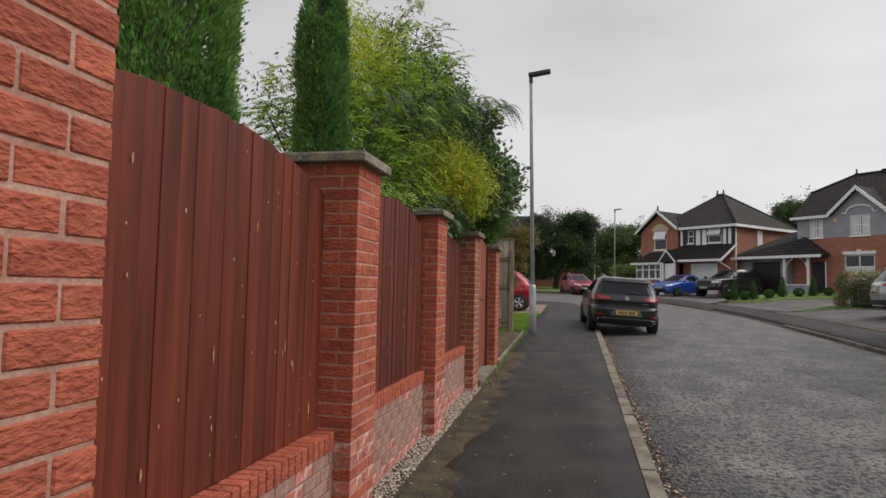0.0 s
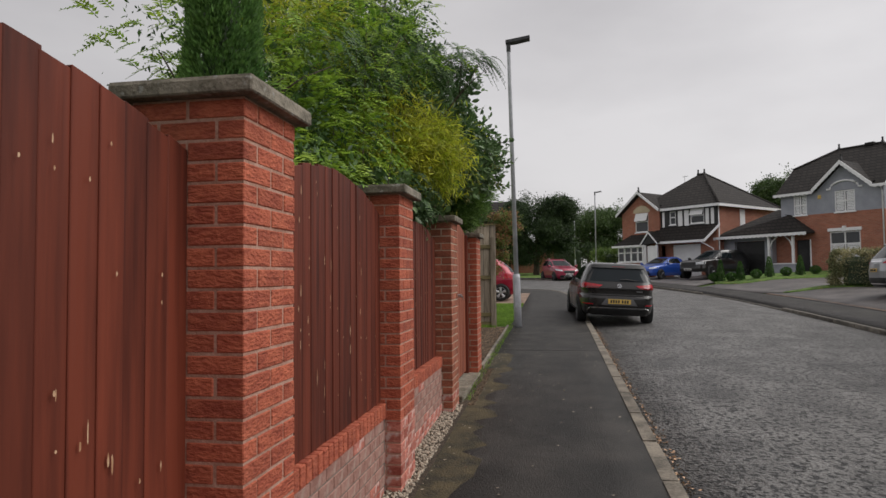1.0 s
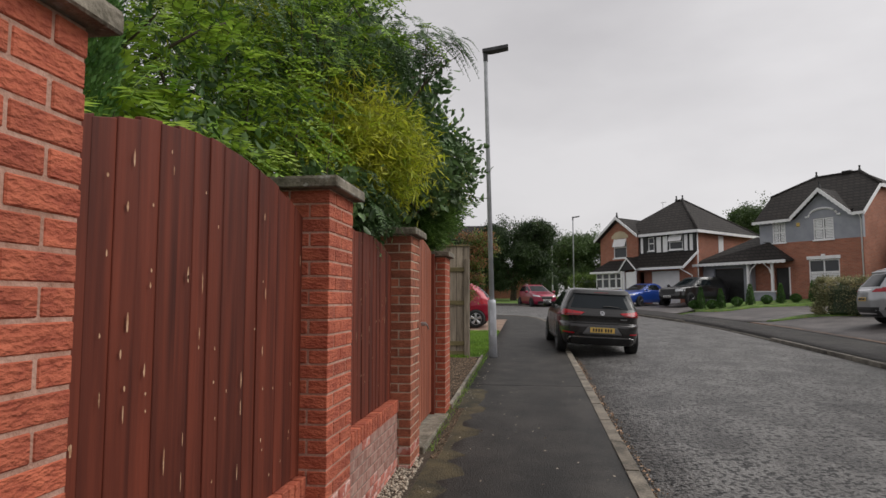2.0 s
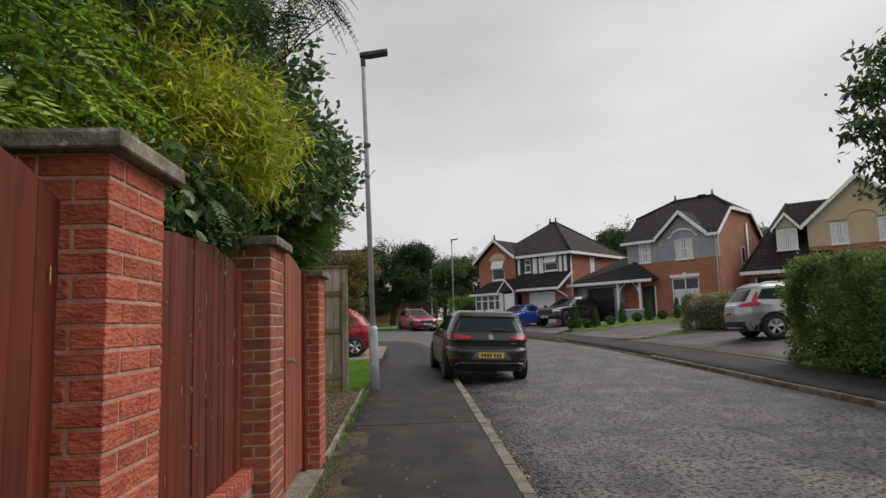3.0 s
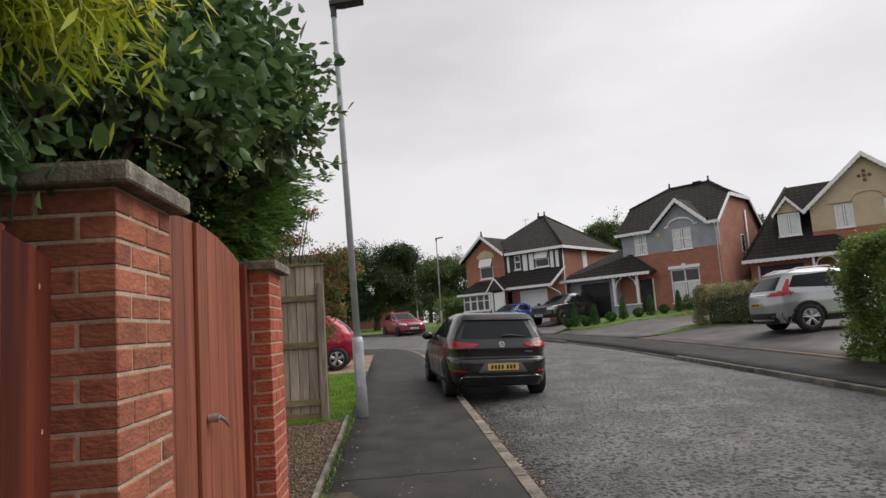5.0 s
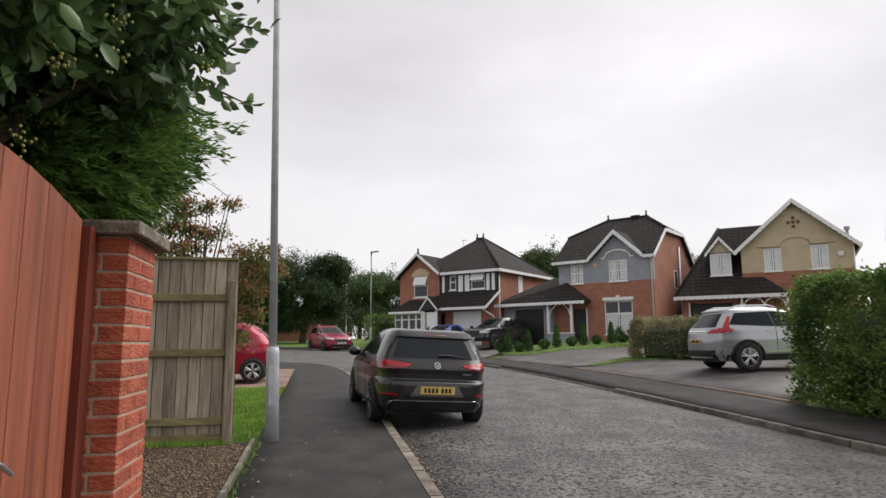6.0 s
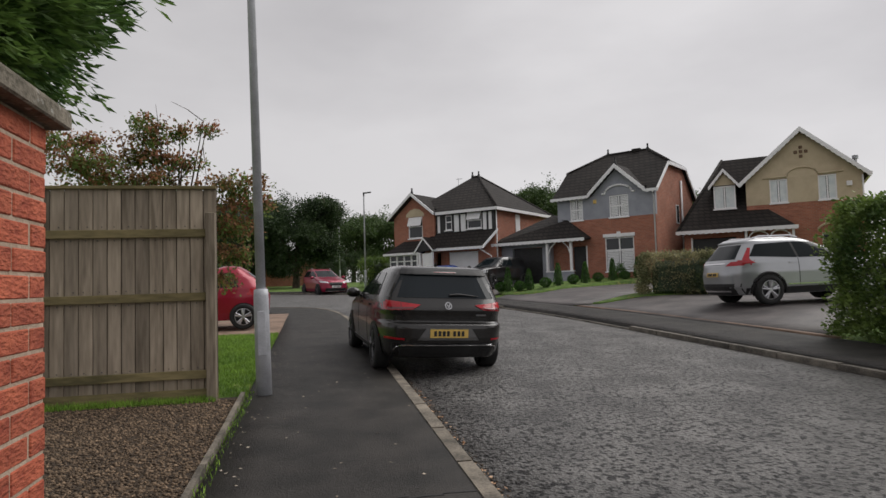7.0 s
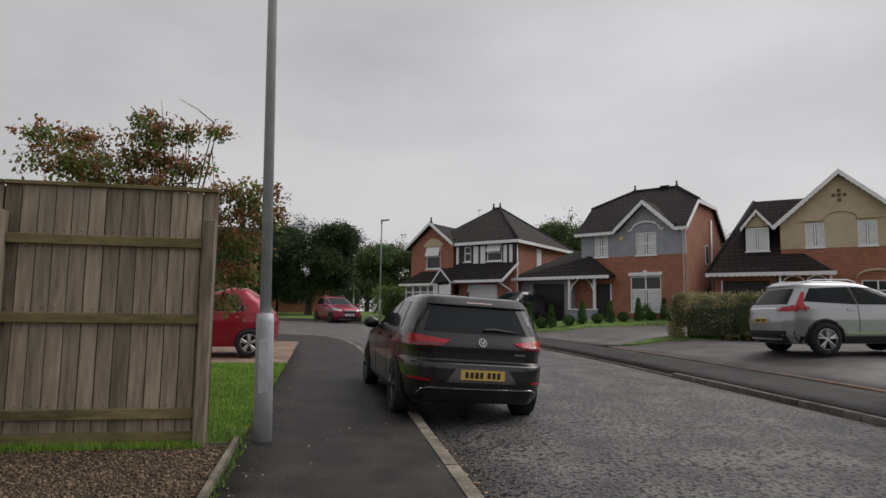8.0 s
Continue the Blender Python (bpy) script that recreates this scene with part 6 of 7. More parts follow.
def fronds(name, parent, starts, dirs, length, pairs, leaflet, width, material, sag=0.5, label=""):
    """Pinnate leaves: leaflets in pairs along sagging stalks."""
    bases, axes, sides, L = [], [], [], []
    stalk = bmesh.new()
    for s, d in zip(starts, dirs):
        d = d / np.linalg.norm(d)
        ln = length * npr.uniform(0.7, 1.25)
        flat_side = np.cross(d, (0, 0, 1.0))
        flat_side /= max(np.linalg.norm(flat_side), 1e-6)
        pts = []
        for k in range(pairs + 1):
            u = k / pairs
            p = s + d * ln * u + np.array([0, 0, -sag * ln * u * u])
            pts.append(p)
            if k == 0:
                continue
            t = d + np.array([0, 0, -2 * sag * u])
            t /= np.linalg.norm(t)
            for sd in (-1, 1):
                bases.append(p)
                axes.append(flat_side * sd + t * 0.45 + npr.normal(size=3) * 0.12)
                sides.append(t)
                L.append(leaflet * (0.55 + 0.6 * math.sin(math.pi * min(u + 0.1, 1))))
        tube(stalk, [tuple(pts[0]), tuple(pts[len(pts) // 2]), tuple(pts[-1])], [0.004, 0.003, 0.0015], 3, False)
    tagged(part("stalk", stalk, material, parent), kind="stuff")
    L = np.array(L)
    return leaf_mesh(name, np.array(bases), np.array(axes), np.array(sides), L, L * width, material, parent, label=label)


def column(x, y, r, h, label):
    """A narrow upright cypress of tight upright sprays."""
    z = S * y
    t = thing("cypress_tree", pose(x, y, z), label, "tree", "trees in the garden")
    part("trunk", tube(bmesh.new(), [(0, 0, -0.1), (0, 0, h * 0.5), (0, 0, h * 0.95)], [0.07, 0.05, 0.015], 8), BARK, t, "", True)
    n_spray, per = int(3800 * r / 0.3), 40
    u = npr.random(n_spray) ** 0.8
    ang = npr.random(n_spray) * 2 * np.pi
    prof = r * np.clip(np.minimum((1 - u) * 3.2 + 0.05, 0.55 + 1.1 * u), 0, 1) * (0.86 + 0.18 * npr.random(n_spray))
    lump = 1 + 0.16 * np.array([noise.noise(Vector((math.cos(a) * 1.3, math.sin(a) * 1.3, v * h * 1.6))) for a, v in zip(ang, u)])
    c = np.stack([np.cos(ang) * prof * lump, np.sin(ang) * prof * lump, 0.25 + u * (h - 0.3)], 1)
    out = np.stack([np.cos(ang), np.sin(ang), np.full(n_spray, 1.3)], 1)
    k = np.repeat(np.arange(n_spray), per)
    base = c[k] + npr.normal(size=(len(k), 3)) * np.array([0.020, 0.020, 0.045])
    axis = out[k] + unit(len(k)) * 0.55
    size = 0.030 * (0.6 + 0.8 * npr.random(len(k)))
    leaf_mesh("crown", base, axis, unit(len(k)), size, size * 0.40, LCYP, t)
    # solid core; its dark colour paints the shade between the sprays
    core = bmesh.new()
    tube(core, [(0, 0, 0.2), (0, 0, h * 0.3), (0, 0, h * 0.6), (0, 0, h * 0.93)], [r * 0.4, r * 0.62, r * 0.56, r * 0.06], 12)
    part("inner_shade", core, LSHADE, t)


column(-1.74, 2.15, 0.34, 4.9, "dense dark green columnar cypress behind the fence")
column(-1.85, 4.42, 0.19, 4.9, "slender upright cypress behind the fence")

# feathery tree with pinnate leaves
t = thing("feathery_tree", pose(0, 0, 0), "bright green feathery tree leaning over the fence", "tree", "trees in the garden")
blobs = [(-2.5, 6.4, 3.3, 1.2, 1.4, 0.9, 3), (-2.6, 8.4, 4.3, 1.1, 1.2, 1.1, 2.4), (-1.9, 5.6, 2.7, 0.7, 0.9, 0.6, 2), (-3.4, 5.2, 2.3, 1.2, 1.0, 0.6, 2.6), (-1.7, 7.0, 3.8, 0.7, 0.9, 0.5, 1), (-2.3, 8.7, 5.1, 0.7, 0.8, 0.6, 1.1)]
limbs(t, (-2.6, 7.2, 0.2), blobs, 0.08, 16)
c, d = clumps(blobs, 2600, 0.5, 0.35)
fronds("crown", t, c, d * np.array([1, 1, 0.4]) + unit(len(c)) * 0.6, 0.24, 8, 0.055, 0.40, LROB, 0.35)
# dark frond colour put inside this bright crown to paint its inner shade
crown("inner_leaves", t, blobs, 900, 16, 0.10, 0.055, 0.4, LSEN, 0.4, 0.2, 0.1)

# broad cut leaves of a low sumac at the fence top
t = thing("sumac_shrub", pose(0, 0, 0), "fresh green sumac shrub above the fence", "shrub", "trees in the garden")
blobs = [(-1.92, 4.9, 2.3, 0.38, 0.8, 0.42, 2)]
limbs(t, (-1.9, 4.6, 0.2), blobs, 0.035, 9)
c, d = clumps(blobs, 360, 0.4, 0.3)
fronds("crown", t, c, d * np.array([1, 1, 0.3]) + unit(len(c)) * 0.5, 0.30, 7, 0.095, 0.36, LROB, 0.45)

# golden bamboo
t = thing("golden_bamboo", pose(0, 0, 0), "yellow-green bamboo clump behind the fence", "bamboo", "trees in the garden")
for i in range(36):
    cane = bmesh.new()
    bx, by = -2.0 + npr.normal() * 0.28, 6.6 + npr.normal() * 0.5
    top = npr.uniform(2.5, 3.9)
    lx, ly = npr.normal() * 0.12 + 0.1, npr.normal() * 0.12
    tube(cane, [(bx, by, 0.2), (bx + lx * 0.3, by + ly * 0.3, top * 0.6), (bx + lx, by + ly, top)], [0.011, 0.009, 0.003], 5)
    part("cane", cane, BARK, t)

blobs = [(-1.6, 6.95, 2.90, 0.62, 0.6, 0.50, 2.4), (-1.22, 7.35, 2.88, 0.36, 0.45, 0.36, 2.2), (-2.2, 6.2, 4.0, 0.5, 0.8, 0.6, 1), (-2.7, 6.9, 4.7, 0.35, 0.4, 0.5, 0.4), (-2.6, 7.6, 4.4, 0.6, 0.6, 0.7, 0.7)]
crown("crown", t, blobs, 1700, 15, 0.085, 0.08, 0.15, LBAM, 0.5, 0.25, 0.35)

# dark frond tree whose boughs hang out over the pavement
t = thing("locust_tree", pose(0, 0, 0), "dark green tree with hanging frond leaves", "tree", "trees in the garden")
blobs = [(-2.2, 8.2, 4.1, 0.9, 0.9, 0.5, 2), (-1.45, 7.4, 3.80, 0.60, 0.6, 0.16, 2.4), (-0.92, 7.6, 3.92, 0.40, 0.4, 0.07, 1.3), (-1.75, 6.9, 3.45, 0.5, 0.5, 0.2, 1.6), (-1.9, 6.2, 3.55, 0.6, 0.8, 0.35, 1.2), (-1.45, 6.9, 2.45, 0.35, 0.6, 0.3, 1.2)]
limbs(t, (-2.5, 8.3, 0.3), blobs, 0.06, 12)
c, d = clumps(blobs, 900, 0.4, 0.3)
fronds("crown", t, c, d * np.array([1, 1, 0.2]) + unit(len(c)) * 0.5 + np.array([0.2, -0.1, -0.25]), 0.17, 9, 0.036, 0.36, LSEN, 0.9)

# ivy-like broad leaves over the fence top
t = thing("trailing_shrub", pose(0, 0, 0), "green broad-leaved climber trailing over the fence", "shrub", "trees in the garden")
blobs = [(-1.45, 6.75, 2.42, 0.22, 0.7, 0.22, 2), (-1.38, 7.35, 2.45, 0.22, 0.35, 0.26, 1.2), (-1.62, 5.2, 2.36, 0.16, 0.5, 0.15, 0.5)]
limbs(t, (-1.75, 6.6, 0.2), blobs, 0.025, 9)
crown("crown", t, blobs, 260, 9, 0.07, 0.07, 0.55, LVIB, 0.4, 0.7, 0.3, rounded=True)

# leathery-leaved tree over the gate
t = thing("broadleaf_tree", pose(0, 0, 0), "dense dark broad-leaved evergreen tree over the gate", "tree", "trees in the garden")
blobs = [(-1.95, 9.3, 3.3, 1.0, 1.0, 0.95, 4), (-1.25, 9.75, 3.28, 0.6, 0.6, 0.45, 2), (-2.2, 8.6, 4.1, 0.8, 0.8, 0.6, 2), (-1.5, 8.9, 2.98, 0.55, 0.7, 0.32, 1.2), (-1.6, 9.6, 3.9, 0.6, 0.6, 0.55, 1.2)]
limbs(t, (-2.4, 9.5, 0.3), blobs, 0.10, 16)
crown("crown", t, blobs, 1900, 9, 0.075, 0.092, 0.50, LVIB, 0.6, 0.15, 0.55, rounded=True)
crown("inner_leaves", t, [(-2.1, 9.3, 3.2, 0.85, 0.85, 0.8, 1), (-2.3, 9.0, 2.5, 0.6, 0.9, 0.6, 0.6)], 800, 10, 0.13, 0.10, 0.7, LVIB, 0.3, 0.2, 0.1, rounded=True)
for a, b in (((-1.0, 9.9, 3.15), (-0.50, 10.05, 3.25)), ((-1.0, 9.7, 3.35), (-0.55, 9.9, 3.52)), ((-1.0, 10.0, 2.95), (-0.6, 10.3, 2.95)), ((-1.3, 9.0, 4.1), (-0.9, 9.3, 4.4))):
    twig = bmesh.new()
    tube(twig, [a, Vector(a).lerp(Vector(b), 0.5) + Vector((0, 0, 0.04)), b], [0.012, 0.008, 0.003], 5)
    n = 16
    u = npr.random(n) * 0.75 + 0.25
    pts = np.array(a) + (np.array(b) - np.array(a)) * u[:, None] + npr.normal(size=(n, 3)) * 0.012
    leaf_mesh("twig_leaves", pts, (np.array(b) - np.array(a)) + unit(n) * 0.4, unit(n), np.full(n, 0.08), np.full(n, 0.045), LVIB, t, rounded=True)
    part("twig", twig, BARK, t)
bb = bmesh.new()
c, d = clumps([(-1.5, 9.1, 3.1, 0.75, 0.9, 0.7, 1), (-1.2, 9.7, 3.1, 0.55, 0.6, 0.5, 1)], 60, 0.3, 0.98)
for p in c:
    for _ in range(14):
        bmesh.ops.create_icosphere(bb, subdivisions=1, radius=0.008, matrix=Matrix.Translation(Vector(p) + Vector(npr.normal(size=3) * 0.025)))
tagged(part("fruit", bb, BERRY, t, "clusters of yellow-green berries"), kind="stuff")

# soft conifer beyond the gate
t = thing("conifer_tree", pose(0, 0, 0), "feathery green conifer behind the gate pier", "tree", "trees in the garden")
blobs = [(-1.98, 10.5, 2.85, 0.92, 0.75, 0.6, 3), (-2.15, 10.5, 3.6, 0.95, 0.75, 0.8, 3), (-2.5, 10.6, 4.8, 0.7, 0.6, 0.9, 1.2), (-1.78, 10.3, 2.62, 0.6, 0.55, 0.26, 1.2), (-1.58, 10.6, 2.85, 0.45, 0.5, 0.40, 2.0), (-1.72, 10.5, 3.45, 0.5, 0.6, 0.6, 1.6)]
limbs(t, (-2.35, 10.6, 0.3), blobs, 0.11, 12)
c, d = clumps(blobs, 7500, 0.35, 0.55)
k = np.repeat(np.arange(len(c)), 28)
run = d * np.array([1, 1, 0.35]) + np.array([0.1, 0.1, -0.05]) + unit(len(c)) * 0.3
run /= np.linalg.norm(run, axis=1, keepdims=True)
u = npr.random(len(k)) * 0.24
base = c[k] + run[k] * u[:, None] + npr.normal(size=(len(k), 3)) * 0.012 + np.array([0, 0, -0.6])[None] * (u ** 2)[:, None]
leaf_mesh("crown", base, run[k] + unit(len(k)) * 0.5, unit(len(k)), 0.05 * (0.6 + 0.8 * npr.random(len(k))), np.full(len(k), 0.014), LCON, t)

# russet maple behind the grey fence
t = thing("maple_tree", pose(0, 0, 0), "small maple with russet and green leaves", "tree")
blobs = [(-3.54, 17.8, 3.90, 0.55, 0.5, 0.09, 1.3), (-3.45, 17.8, 3.60, 0.75, 0.6, 0.12, 2.2), (-2.64, 18.0, 4.20, 0.28, 0.3, 0.12, 0.8), (-2.62, 18.0, 3.98, 0.36, 0.35, 0.09, 0.9), (-2.66, 18.1, 3.74, 0.48, 0.45, 0.10, 1.2),
         (-2.22, 18.1, 4.12, 0.16, 0.2, 0.10, 0.35), (-1.86, 18.2, 4.20, 0.22, 0.2, 0.06, 0.3), (-2.16, 18.0, 3.66, 0.40, 0.4, 0.10, 1.0), (-2.9, 18.0, 3.38, 1.0, 0.7, 0.16, 3.0), (-1.42, 17.9, 3.32, 0.52, 0.5, 0.14, 1.8),
         (-1.30, 17.9, 3.02, 0.50, 0.5, 0.13, 1.5), (-1.48, 17.9, 2.70, 0.42, 0.5, 0.16, 1.5), (-1.45, 18.0, 2.32, 0.34, 0.4, 0.14, 1.0), (-2.3, 18.1, 3.0, 0.9, 0.7, 0.2, 2.0), (-1.7, 18.1, 1.95, 0.4, 0.4, 0.14, 0.8)]
limbs(t, (-2.2, 18.3, S * 18.3), blobs, 0.055, 30, bend=0.12)
crown("crown", t, [(x + 0.08, y, z - 0.07, a, b2, c2 * 0.8, w) for x, y, z, a, b2, c2, w in blobs], 540, 13, 0.045, 0.058, 0.62, LMAP, 0.4, 0.35, 0.25, flat_leaf=0.75)
crown("green_leaves", t, [(x + 0.08, y, z - 0.13, a * 0.85, b2 * 0.9, c2, w) for x, y, z, a, b2, c2, w in blobs], 600, 12, 0.05, 0.055, 0.6, LMPG, 0.4, 0.35, 0.2, flat_leaf=0.75)

# trees beyond the bend
def round_tree(x, y, h, w, material, label, n=1500, leaf=0.24, name="roadside_tree", group="trees beyond the houses", skirt=0.28):
    z = rise(x, y) - 0.3
    t = thing(name, pose(x, y, z), label, "tree", group)
    blobs = [(0, 0, h * 0.55, w * 0.42, w * 0.42, h * 0.38, 3)]
    for i in range(9):
        a = 2 * math.pi * i / 9 + npr.random()
        r = w * 0.30 * (0.8 + 0.5 * npr.random())
        blobs.append((math.cos(a) * r, math.sin(a) * r, h * npr.uniform(skirt, 0.82), w * npr.uniform(0.16, 0.25), w * npr.uniform(0.16, 0.25), h * npr.uniform(0.10, 0.18), 1.2))
    limbs(t, (0, 0, 0), blobs, w * 0.035, 12)
    crown("crown", t, blobs, n, 14, leaf * 1.15, leaf, 0.6, material, 0.5, 0.2, 0.45)


round_tree(-1.6, 60.0, 7.7, 7.4, LFAR, "large dark green tree beyond the bend", 8500, 0.14)
round_tree(-6.2, 62.0, 6.6, 6.0, LFAR, "dark green tree beside the large one", 2400, 0.15)
for x, y, h, w in ((4.0, 78, 7.6, 7), (8.0, 80, 8.6, 8), (12.5, 84, 8.0, 8), (1.0, 84, 6.8, 7), (-14, 75, 6.8, 7), (17.5, 86, 8.4, 8)):
    round_tree(x, y, h, w, LMID, "mid-green woodland tree behind the houses", 2000, 0.19)
for x, y, h, w in ((21.5, 63, 9.2, 7.0), (25.0, 66, 8.6, 7), (30.5, 58, 8.6, 6)):
    round_tree(x, y, h, w, LMID, "tall dark tree rising behind the house roofs", 3800, 0.17)
round_tree(-12.5, 53, 5.5, 5.0, LMID, "leafy tree beside the far gardens", 800, 0.2)


def hedge(name, x0, x1, y0, y1, h, material, label, n, leaf, per=14, turn=0.0, lumpy=0.14):
    """A clipped hedge: stems, a core coloured dark as inner shade, and leaves over all its faces."""
    cx, cy = (x0 + x1) / 2, (y0 + y1) / 2
    t = thing(name, pose(cx, cy, rise(x0, cy) - 0.01, 0, 0, turn), label, "hedge", "hedges")
    a, b = (x1 - x0) / 2, (y1 - y0) / 2
    p = npr.uniform(-1, 1, size=(n, 3))
    face = npr.choice(5, n, p=np.array([b * h, b * h, a * h, a * h, 2 * a * b]) / (2 * b * h + 2 * a * h + 2 * a * b))
    for f, (ax, v) in enumerate(((0, -1), (0, 1), (1, -1), (1, 1), (2, 1))):
        p[face == f, ax] = v * npr.uniform(0.86, 1.0, size=(face == f).sum())
    q = np.sign(p) * np.abs(p)
    rad = np.maximum(np.linalg.norm(p[:, :2] * [1, 1], axis=1), 1e-6)
    round_off = np.minimum(1.0, (2.35 / np.maximum(np.linalg.norm(np.stack([p[:, 0], p[:, 1], np.maximum(p[:, 2], 0)], 1) ** 3, axis=1) ** (1 / 3), 1e-6)) / 2.0)
    lump = 1 + lumpy * np.array([noise.noise(Vector((v[0] * a * 1.1, v[1] * b * 1.1, v[2] * 1.3))) for v in p])
    c = np.stack([q[:, 0] * a * lump * round_off, q[:, 1] * b * lump * round_off, (0.52 + 0.48 * q[:, 2] * round_off) * h * (0.92 + 0.08 * lump)], 1)
    if not turn:
        c[:, 2] += S * c[:, 1]  # it stands on the climbing street
    k = np.repeat(np.arange(n), per)
    base = c[k] + npr.normal(size=(len(k), 3)) * leaf * 1.1
    out = np.stack([q[:, 0] * 0.8, q[:, 1] * 0.8, 0.5 + 0 * q[:, 0]], 1)
    size = leaf * (0.6 + 0.8 * npr.random(len(k)))
    leaf_mesh("leaves", base, out[k] + unit(len(k)) * 0.9, unit(len(k)), size, size * 0.55, material, t, rounded=True)
    # box whose dark colour stands for the shade behind the leaves
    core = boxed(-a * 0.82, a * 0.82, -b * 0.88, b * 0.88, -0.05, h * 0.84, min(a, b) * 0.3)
    part("inner_shade", core, LSHADE, t)


hedge("tall_hedge", 8.50, 11.6, 10.4, 17.85, 2.28, LHED, "tall clipped green hedge beside the footway", 7600, 0.07, 11, 0.0, 0.12)
hedge("mottled_hedge", 10.9, 13.7, 27.4, 28.7, 1.40, LHEB, "low mottled green and cream hedge by a drive", 1500, 0.06, 12, -30, 0.45)
hedge("far_hedge", 3.4, 9.5, 56.5, 58.0, 2.0, LHED, "bright green hedge beyond the bend", 1300, 0.11, 10, 8)
hedge("far_hedge", -13, 4.5, 71, 73, 2.7, LFAR, "dark green hedge behind the far trees", 1500, 0.14, 10, 1)
hedge("dark_bush", -4.6, -2.9, 31.6, 33.0, 1.5, LFAR, "dark rounded bush beside the block drive", 500, 0.07, 10)

# cherry-like tree beyond the tall hedge
t = thing("street_tree", pose(0, 0, 0), "green leafy tree hanging over the footway", "tree")
blobs = [(8.75, 12.2, 4.5, 1.1, 0.9, 1.0, 3), (7.7, 12.5, 4.0, 0.55, 0.5, 0.8, 2), (7.8, 12.4, 3.1, 0.45, 0.4, 0.4, 1), (8.1, 12.3, 5.0, 0.6, 0.6, 0.45, 1), (7.05, 12.3, 5.05, 0.45, 0.4, 0.10, 0.7), (7.0, 12.3, 4.42, 0.50, 0.4, 0.09, 0.7), (7.05, 12.3, 3.90, 0.45, 0.4, 0.10, 0.7), (7.5, 12.4, 5.6, 0.6, 0.5, 0.2, 1), (7.4, 12.4, 3.45, 0.4, 0.4, 0.2, 0.6)]
limbs(t, (9.2, 11.8, rise(9.2, 11.8) - 0.05), blobs, 0.09, 14)
crown("crown", t, blobs, 620, 12, 0.12, 0.14, 0.42, LMID, 0.5, 0.7, 0.45)

# strip of clipped little conifers along the grey house's drive
fore, back = along([(8.3, 36.4), (9.3, 35.2), (10.7, 35.3), (14.2, 37.9), (17.5, 39.3)], 24), along([(8.8, 39.0), (10.0, 38.2), (11.4, 38.3), (14.0, 40.4), (16.4, 41.2)], 24)
bank = lambda x, y: max(0.0, min(1.0, (x - 10) / 7))
sheet("lawn_strip", [[(q.x, q.y, rise(q.x, q.y) + 0.05 + 0.15 * k / 4 + 0.14 * bank(q.x, q.y)) for k, q in enumerate([p.lerp(o, j / 4) for j in range(5)])] for p, o in zip(fore, back)], GRASS, label="narrow lawn strip with clipped conifers", category="lawn", thick=0.3)
for i, (x, y) in enumerate(((8.5, 37.6), (8.8, 37.4), (9.2, 36.9), (9.6, 36.7), (10.3, 36.4), (11.0, 36.6), (12.0, 37.2), (12.9, 37.8), (13.9, 38.5), (15.0, 39.1), (16.0, 39.7), (17.0, 40.2))):
    tall = i % 2 == 1
    h, r = (0.92 + 0.2 * npr.random(), 0.21) if tall else (0.40, 0.24)
    e = thing("clipped_conifer" if tall else "clipped_ball", pose(x, y, rise(x, y) + 0.10 + 0.14 * bank(x, y)), "small cone-shaped green conifer in a lawn strip" if tall else "low rounded green bush in a lawn strip", "shrub", "clipped shrubs")
    n = 900
    v = npr.random(n)
    a = npr.random(n) * 2 * np.pi
    rad = r * ((1 - v) ** 0.7 if tall else np.sqrt(np.clip(1 - (2 * v - 0.9) ** 2, 0.02, 1))) * (0.8 + 0.25 * npr.random(n))
    base = np.stack([np.cos(a) * rad, np.sin(a) * rad, 0.03 + v * h], 1)
    leaf_mesh("leaves", base, np.stack([np.cos(a), np.sin(a), np.full(n, 0.9)], 1) + unit(n) * 0.5, unit(n), np.full(n, 0.085), np.full(n, 0.035), LSTR, e)
    # solid core in a dark leaf colour, painting the shade within the bush
    core = tube(bmesh.new(), [(0, 0, 0), (0, 0, h * 0.35), (0, 0, h * 0.85)], [r * 0.6, r * 0.72, r * 0.1], 10)
    part("inner_shade", core, LFAR, e)
for x, y, h in ((17.0, 39.6, 0.9), (16.2, 40.6, 1.1), (17.7, 38.9, 0.7)):
    e = thing("front_shrub", pose(x, y, rise(x, y)), "dark upright shrub before the brick front", "shrub", "front garden shrubs")
    crown("leaves", e, [(0, 0, h * 0.45, 0.24, 0.24, h * 0.48, 1)], 160, 12, 0.05, 0.08, 0.4, LSTR, 0.3)

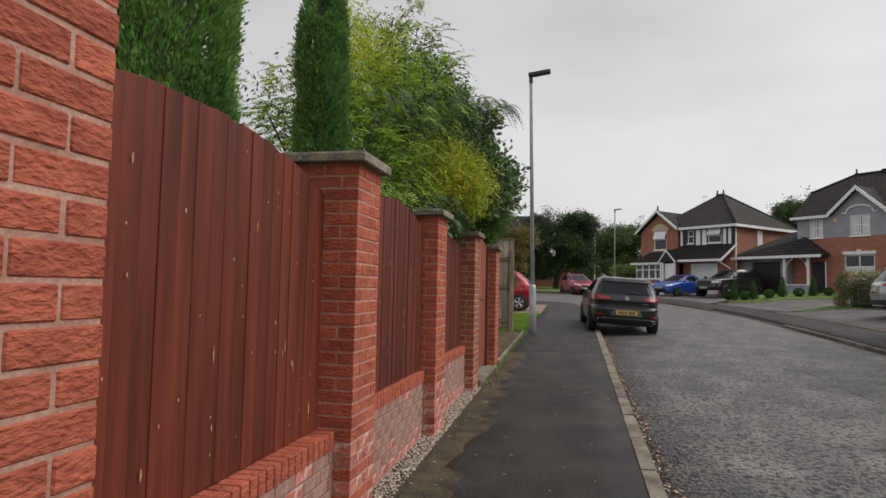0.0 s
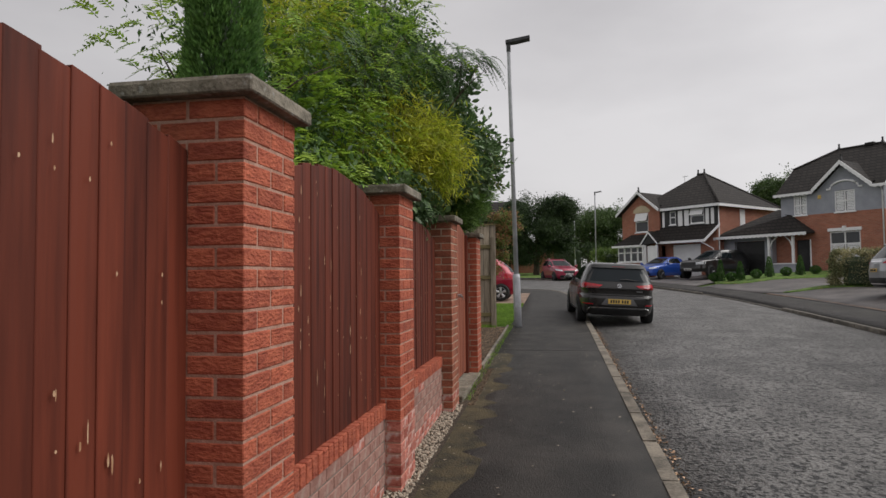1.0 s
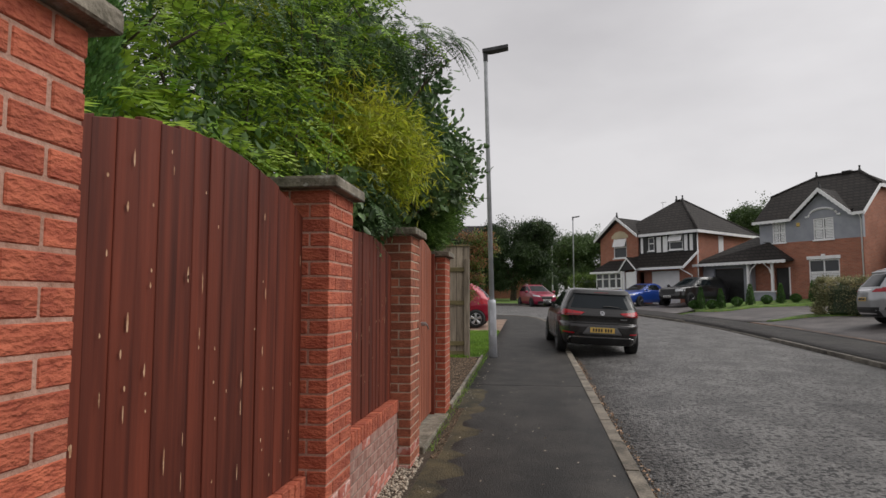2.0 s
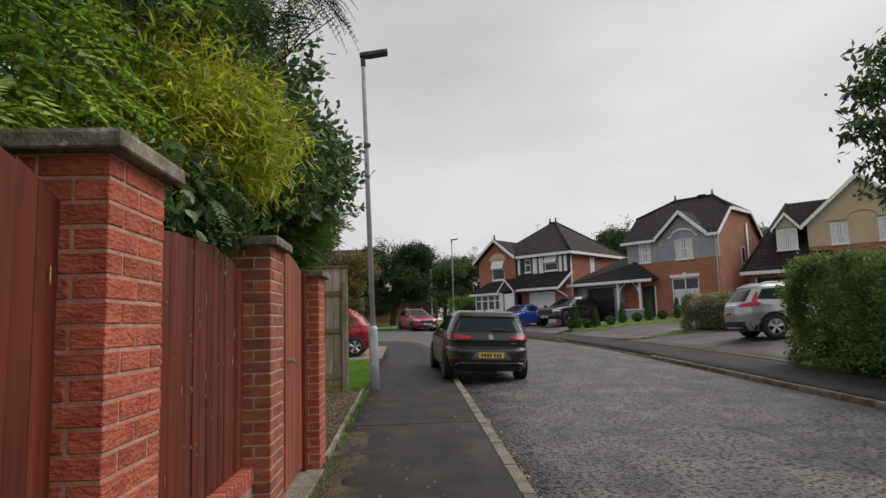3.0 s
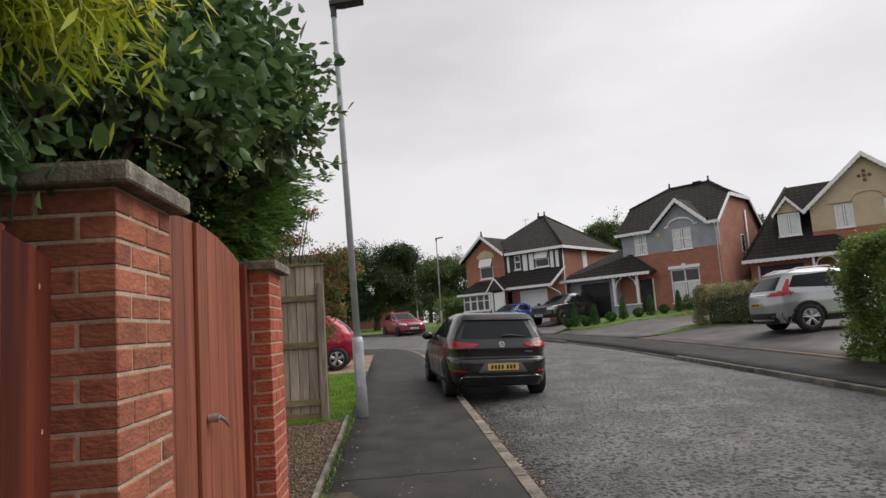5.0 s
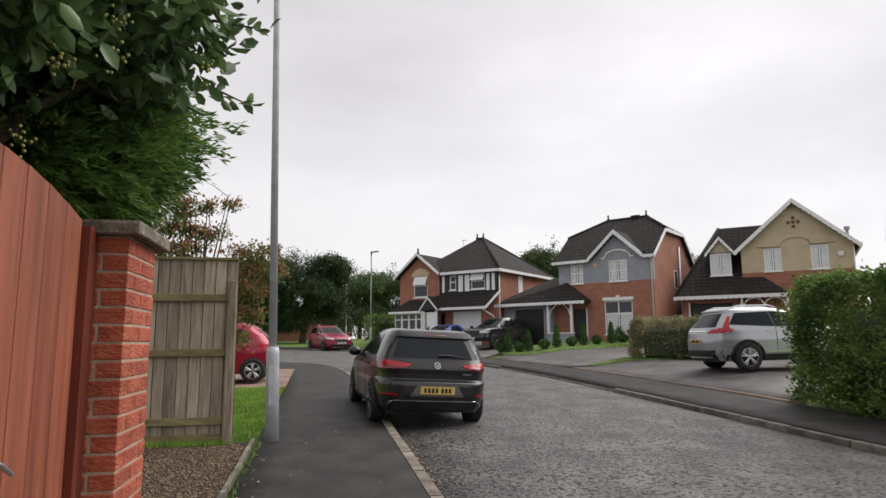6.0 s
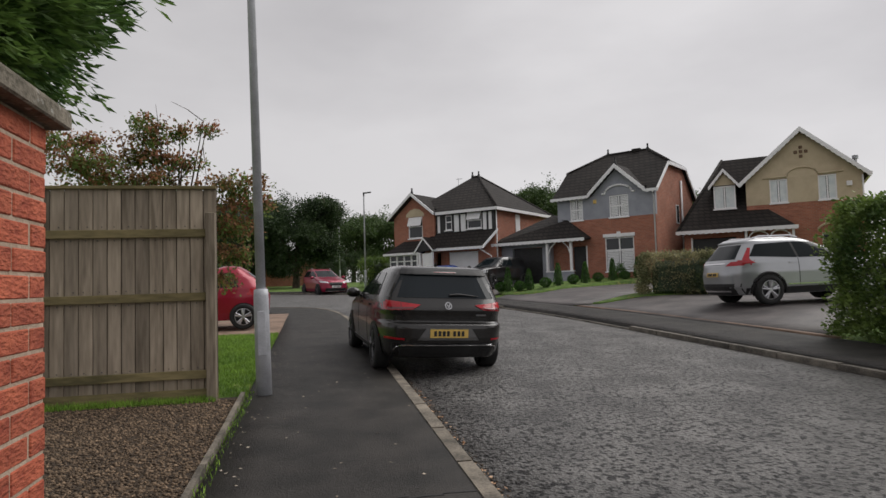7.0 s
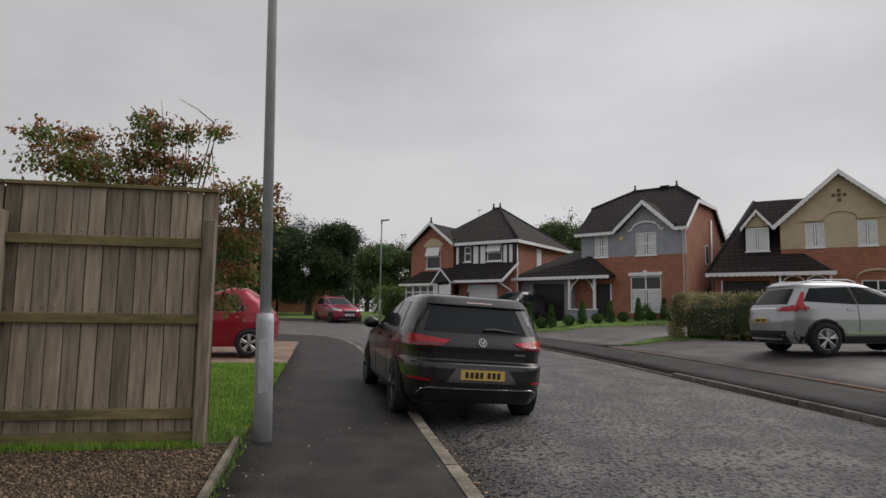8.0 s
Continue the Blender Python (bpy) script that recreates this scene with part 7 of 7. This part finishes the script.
# ---- loose stones, grass blades and leaf litter ----
def stones(name, n, x0, x1, y0, y1, r, material, label, lift=0.012):
    """Scattered pebbles, each a squashed octahedron."""
    c = np.stack([npr.uniform(x0, x1, n), npr.uniform(y0, y1, n), np.zeros(n)], 1)
    c[:, 2] = S * c[:, 1] + lift + npr.random(n) * r * 0.5
    s = r * (0.5 + 0.9 * npr.random((n, 1))) * (0.6 + 0.6 * npr.random((n, 3)))
    s[:, 2] *= 0.7
    rot = npr.random(n) * np.pi
    unit_v = np.array([[1, 0, 0], [0, 1, 0], [-1, 0, 0], [0, -1, 0], [0, 0, 1], [0, 0, -1]], float) + npr.normal(size=(n, 6, 3)) * 0.15
    v = unit_v * s[:, None, :]
    x = v[..., 0] * np.cos(rot)[:, None] - v[..., 1] * np.sin(rot)[:, None]
    y = v[..., 0] * np.sin(rot)[:, None] + v[..., 1] * np.cos(rot)[:, None]
    co = np.stack([x, y, v[..., 2]], -1) + c[:, None, :]
    f = np.array([[0, 1, 4], [1, 2, 4], [2, 3, 4], [3, 0, 4], [1, 0, 5], [2, 1, 5], [3, 2, 5], [0, 3, 5]])
    tri = (np.arange(n)[:, None, None] * 6 + f[None]).reshape(-1)
    me = bpy.data.meshes.new(name)
    me.vertices.add(6 * n), me.loops.add(24 * n), me.polygons.add(8 * n)
    me.vertices.foreach_set("co", co.ravel().astype(np.float32))
    me.loops.foreach_set("vertex_index", tri.astype(np.int32))
    me.polygons.foreach_set("loop_start", (np.arange(8 * n) * 3).astype(np.int32))
    me.update(calc_edges=True)
    me.materials.append(material)
    return tagged(new(name, me), label, "gravel", "", "stuff")


stones("gravel", 26000, -3.4, -1.07, 10.15, 15.6, 0.015, GRAVEL, "loose brown and buff gravel beside the gate", 0.014)
stones("chippings", 3400, -1.17, -0.975, 1.5, 8.0, 0.013, WHITEST, "pale stone chippings at the wall's foot", 0.010)
stones("grit", 1500, -1.02, -0.86, 8.0, 10.3, 0.010, GRAVEL, "loose grit before the gate", 0.004)
stones("kerb_grit", 1600, 0.88, 1.0, 1.0, 17.0, 0.008, GRAVEL, "grit and leaf litter in the gutter", -0.10)


def blades(name, n, x0, x1, y0, y1, h, label):
    base = np.stack([npr.uniform(x0, x1, n), npr.uniform(y0, y1, n), np.zeros(n)], 1)
    base[:, 2] = S * base[:, 1] + 0.005
    size = h * (0.5 + npr.random(n))
    ob = leaf_mesh(name, base, unit(n) * 0.5 + np.array([0, 0, 1.0]), unit(n), size, np.full(n, 0.007), BLADE, None)
    return tagged(ob, label, "grass", "", "stuff")


blades("grass", 42000, -3.2, -1.0, 15.8, 22.8, 0.05, "short green lawn grass")
blades("weeds", 2600, -3.3, -1.3, 15.5, 15.68, 0.07, "grass and moss at the fence's foot")
blades("verge_weeds", 900, -1.05, -0.93, 8.2, 16.0, 0.04, "small weeds along the edging")
n = 260
base = np.stack([npr.uniform(-0.9, 0.7, n), npr.uniform(1.5, 20, n), np.zeros(n)], 1)
base[:, 0] = np.where(npr.random(n) < 0.5, -0.93 + 0.25 * npr.random(n) ** 2, base[:, 0])
base[:, 2] = S * base[:, 1] + 0.006
tagged(leaf_mesh("leaf_litter", base, unit(n) * np.array([1, 1, 0.05]), unit(n) * np.array([1, 1, 0.1]), np.full(n, 0.03), np.full(n, 0.016), WHITEST, None), "small fallen leaves and litter on the footway", "litter", "", "stuff")
n = 500
base = np.stack([0.90 + 0.12 * npr.random(n) ** 2, npr.uniform(0.5, 16, n), np.zeros(n)], 1)
base[:, 2] = S * base[:, 1] - 0.09
tagged(leaf_mesh("gutter_leaves", base, unit(n) * np.array([1, 1, 0.15]), unit(n) * np.array([1, 1, 0.2]), np.full(n, 0.04), np.full(n, 0.02), KNOT, None), "brown fallen leaves in the gutter", "litter", "", "stuff")
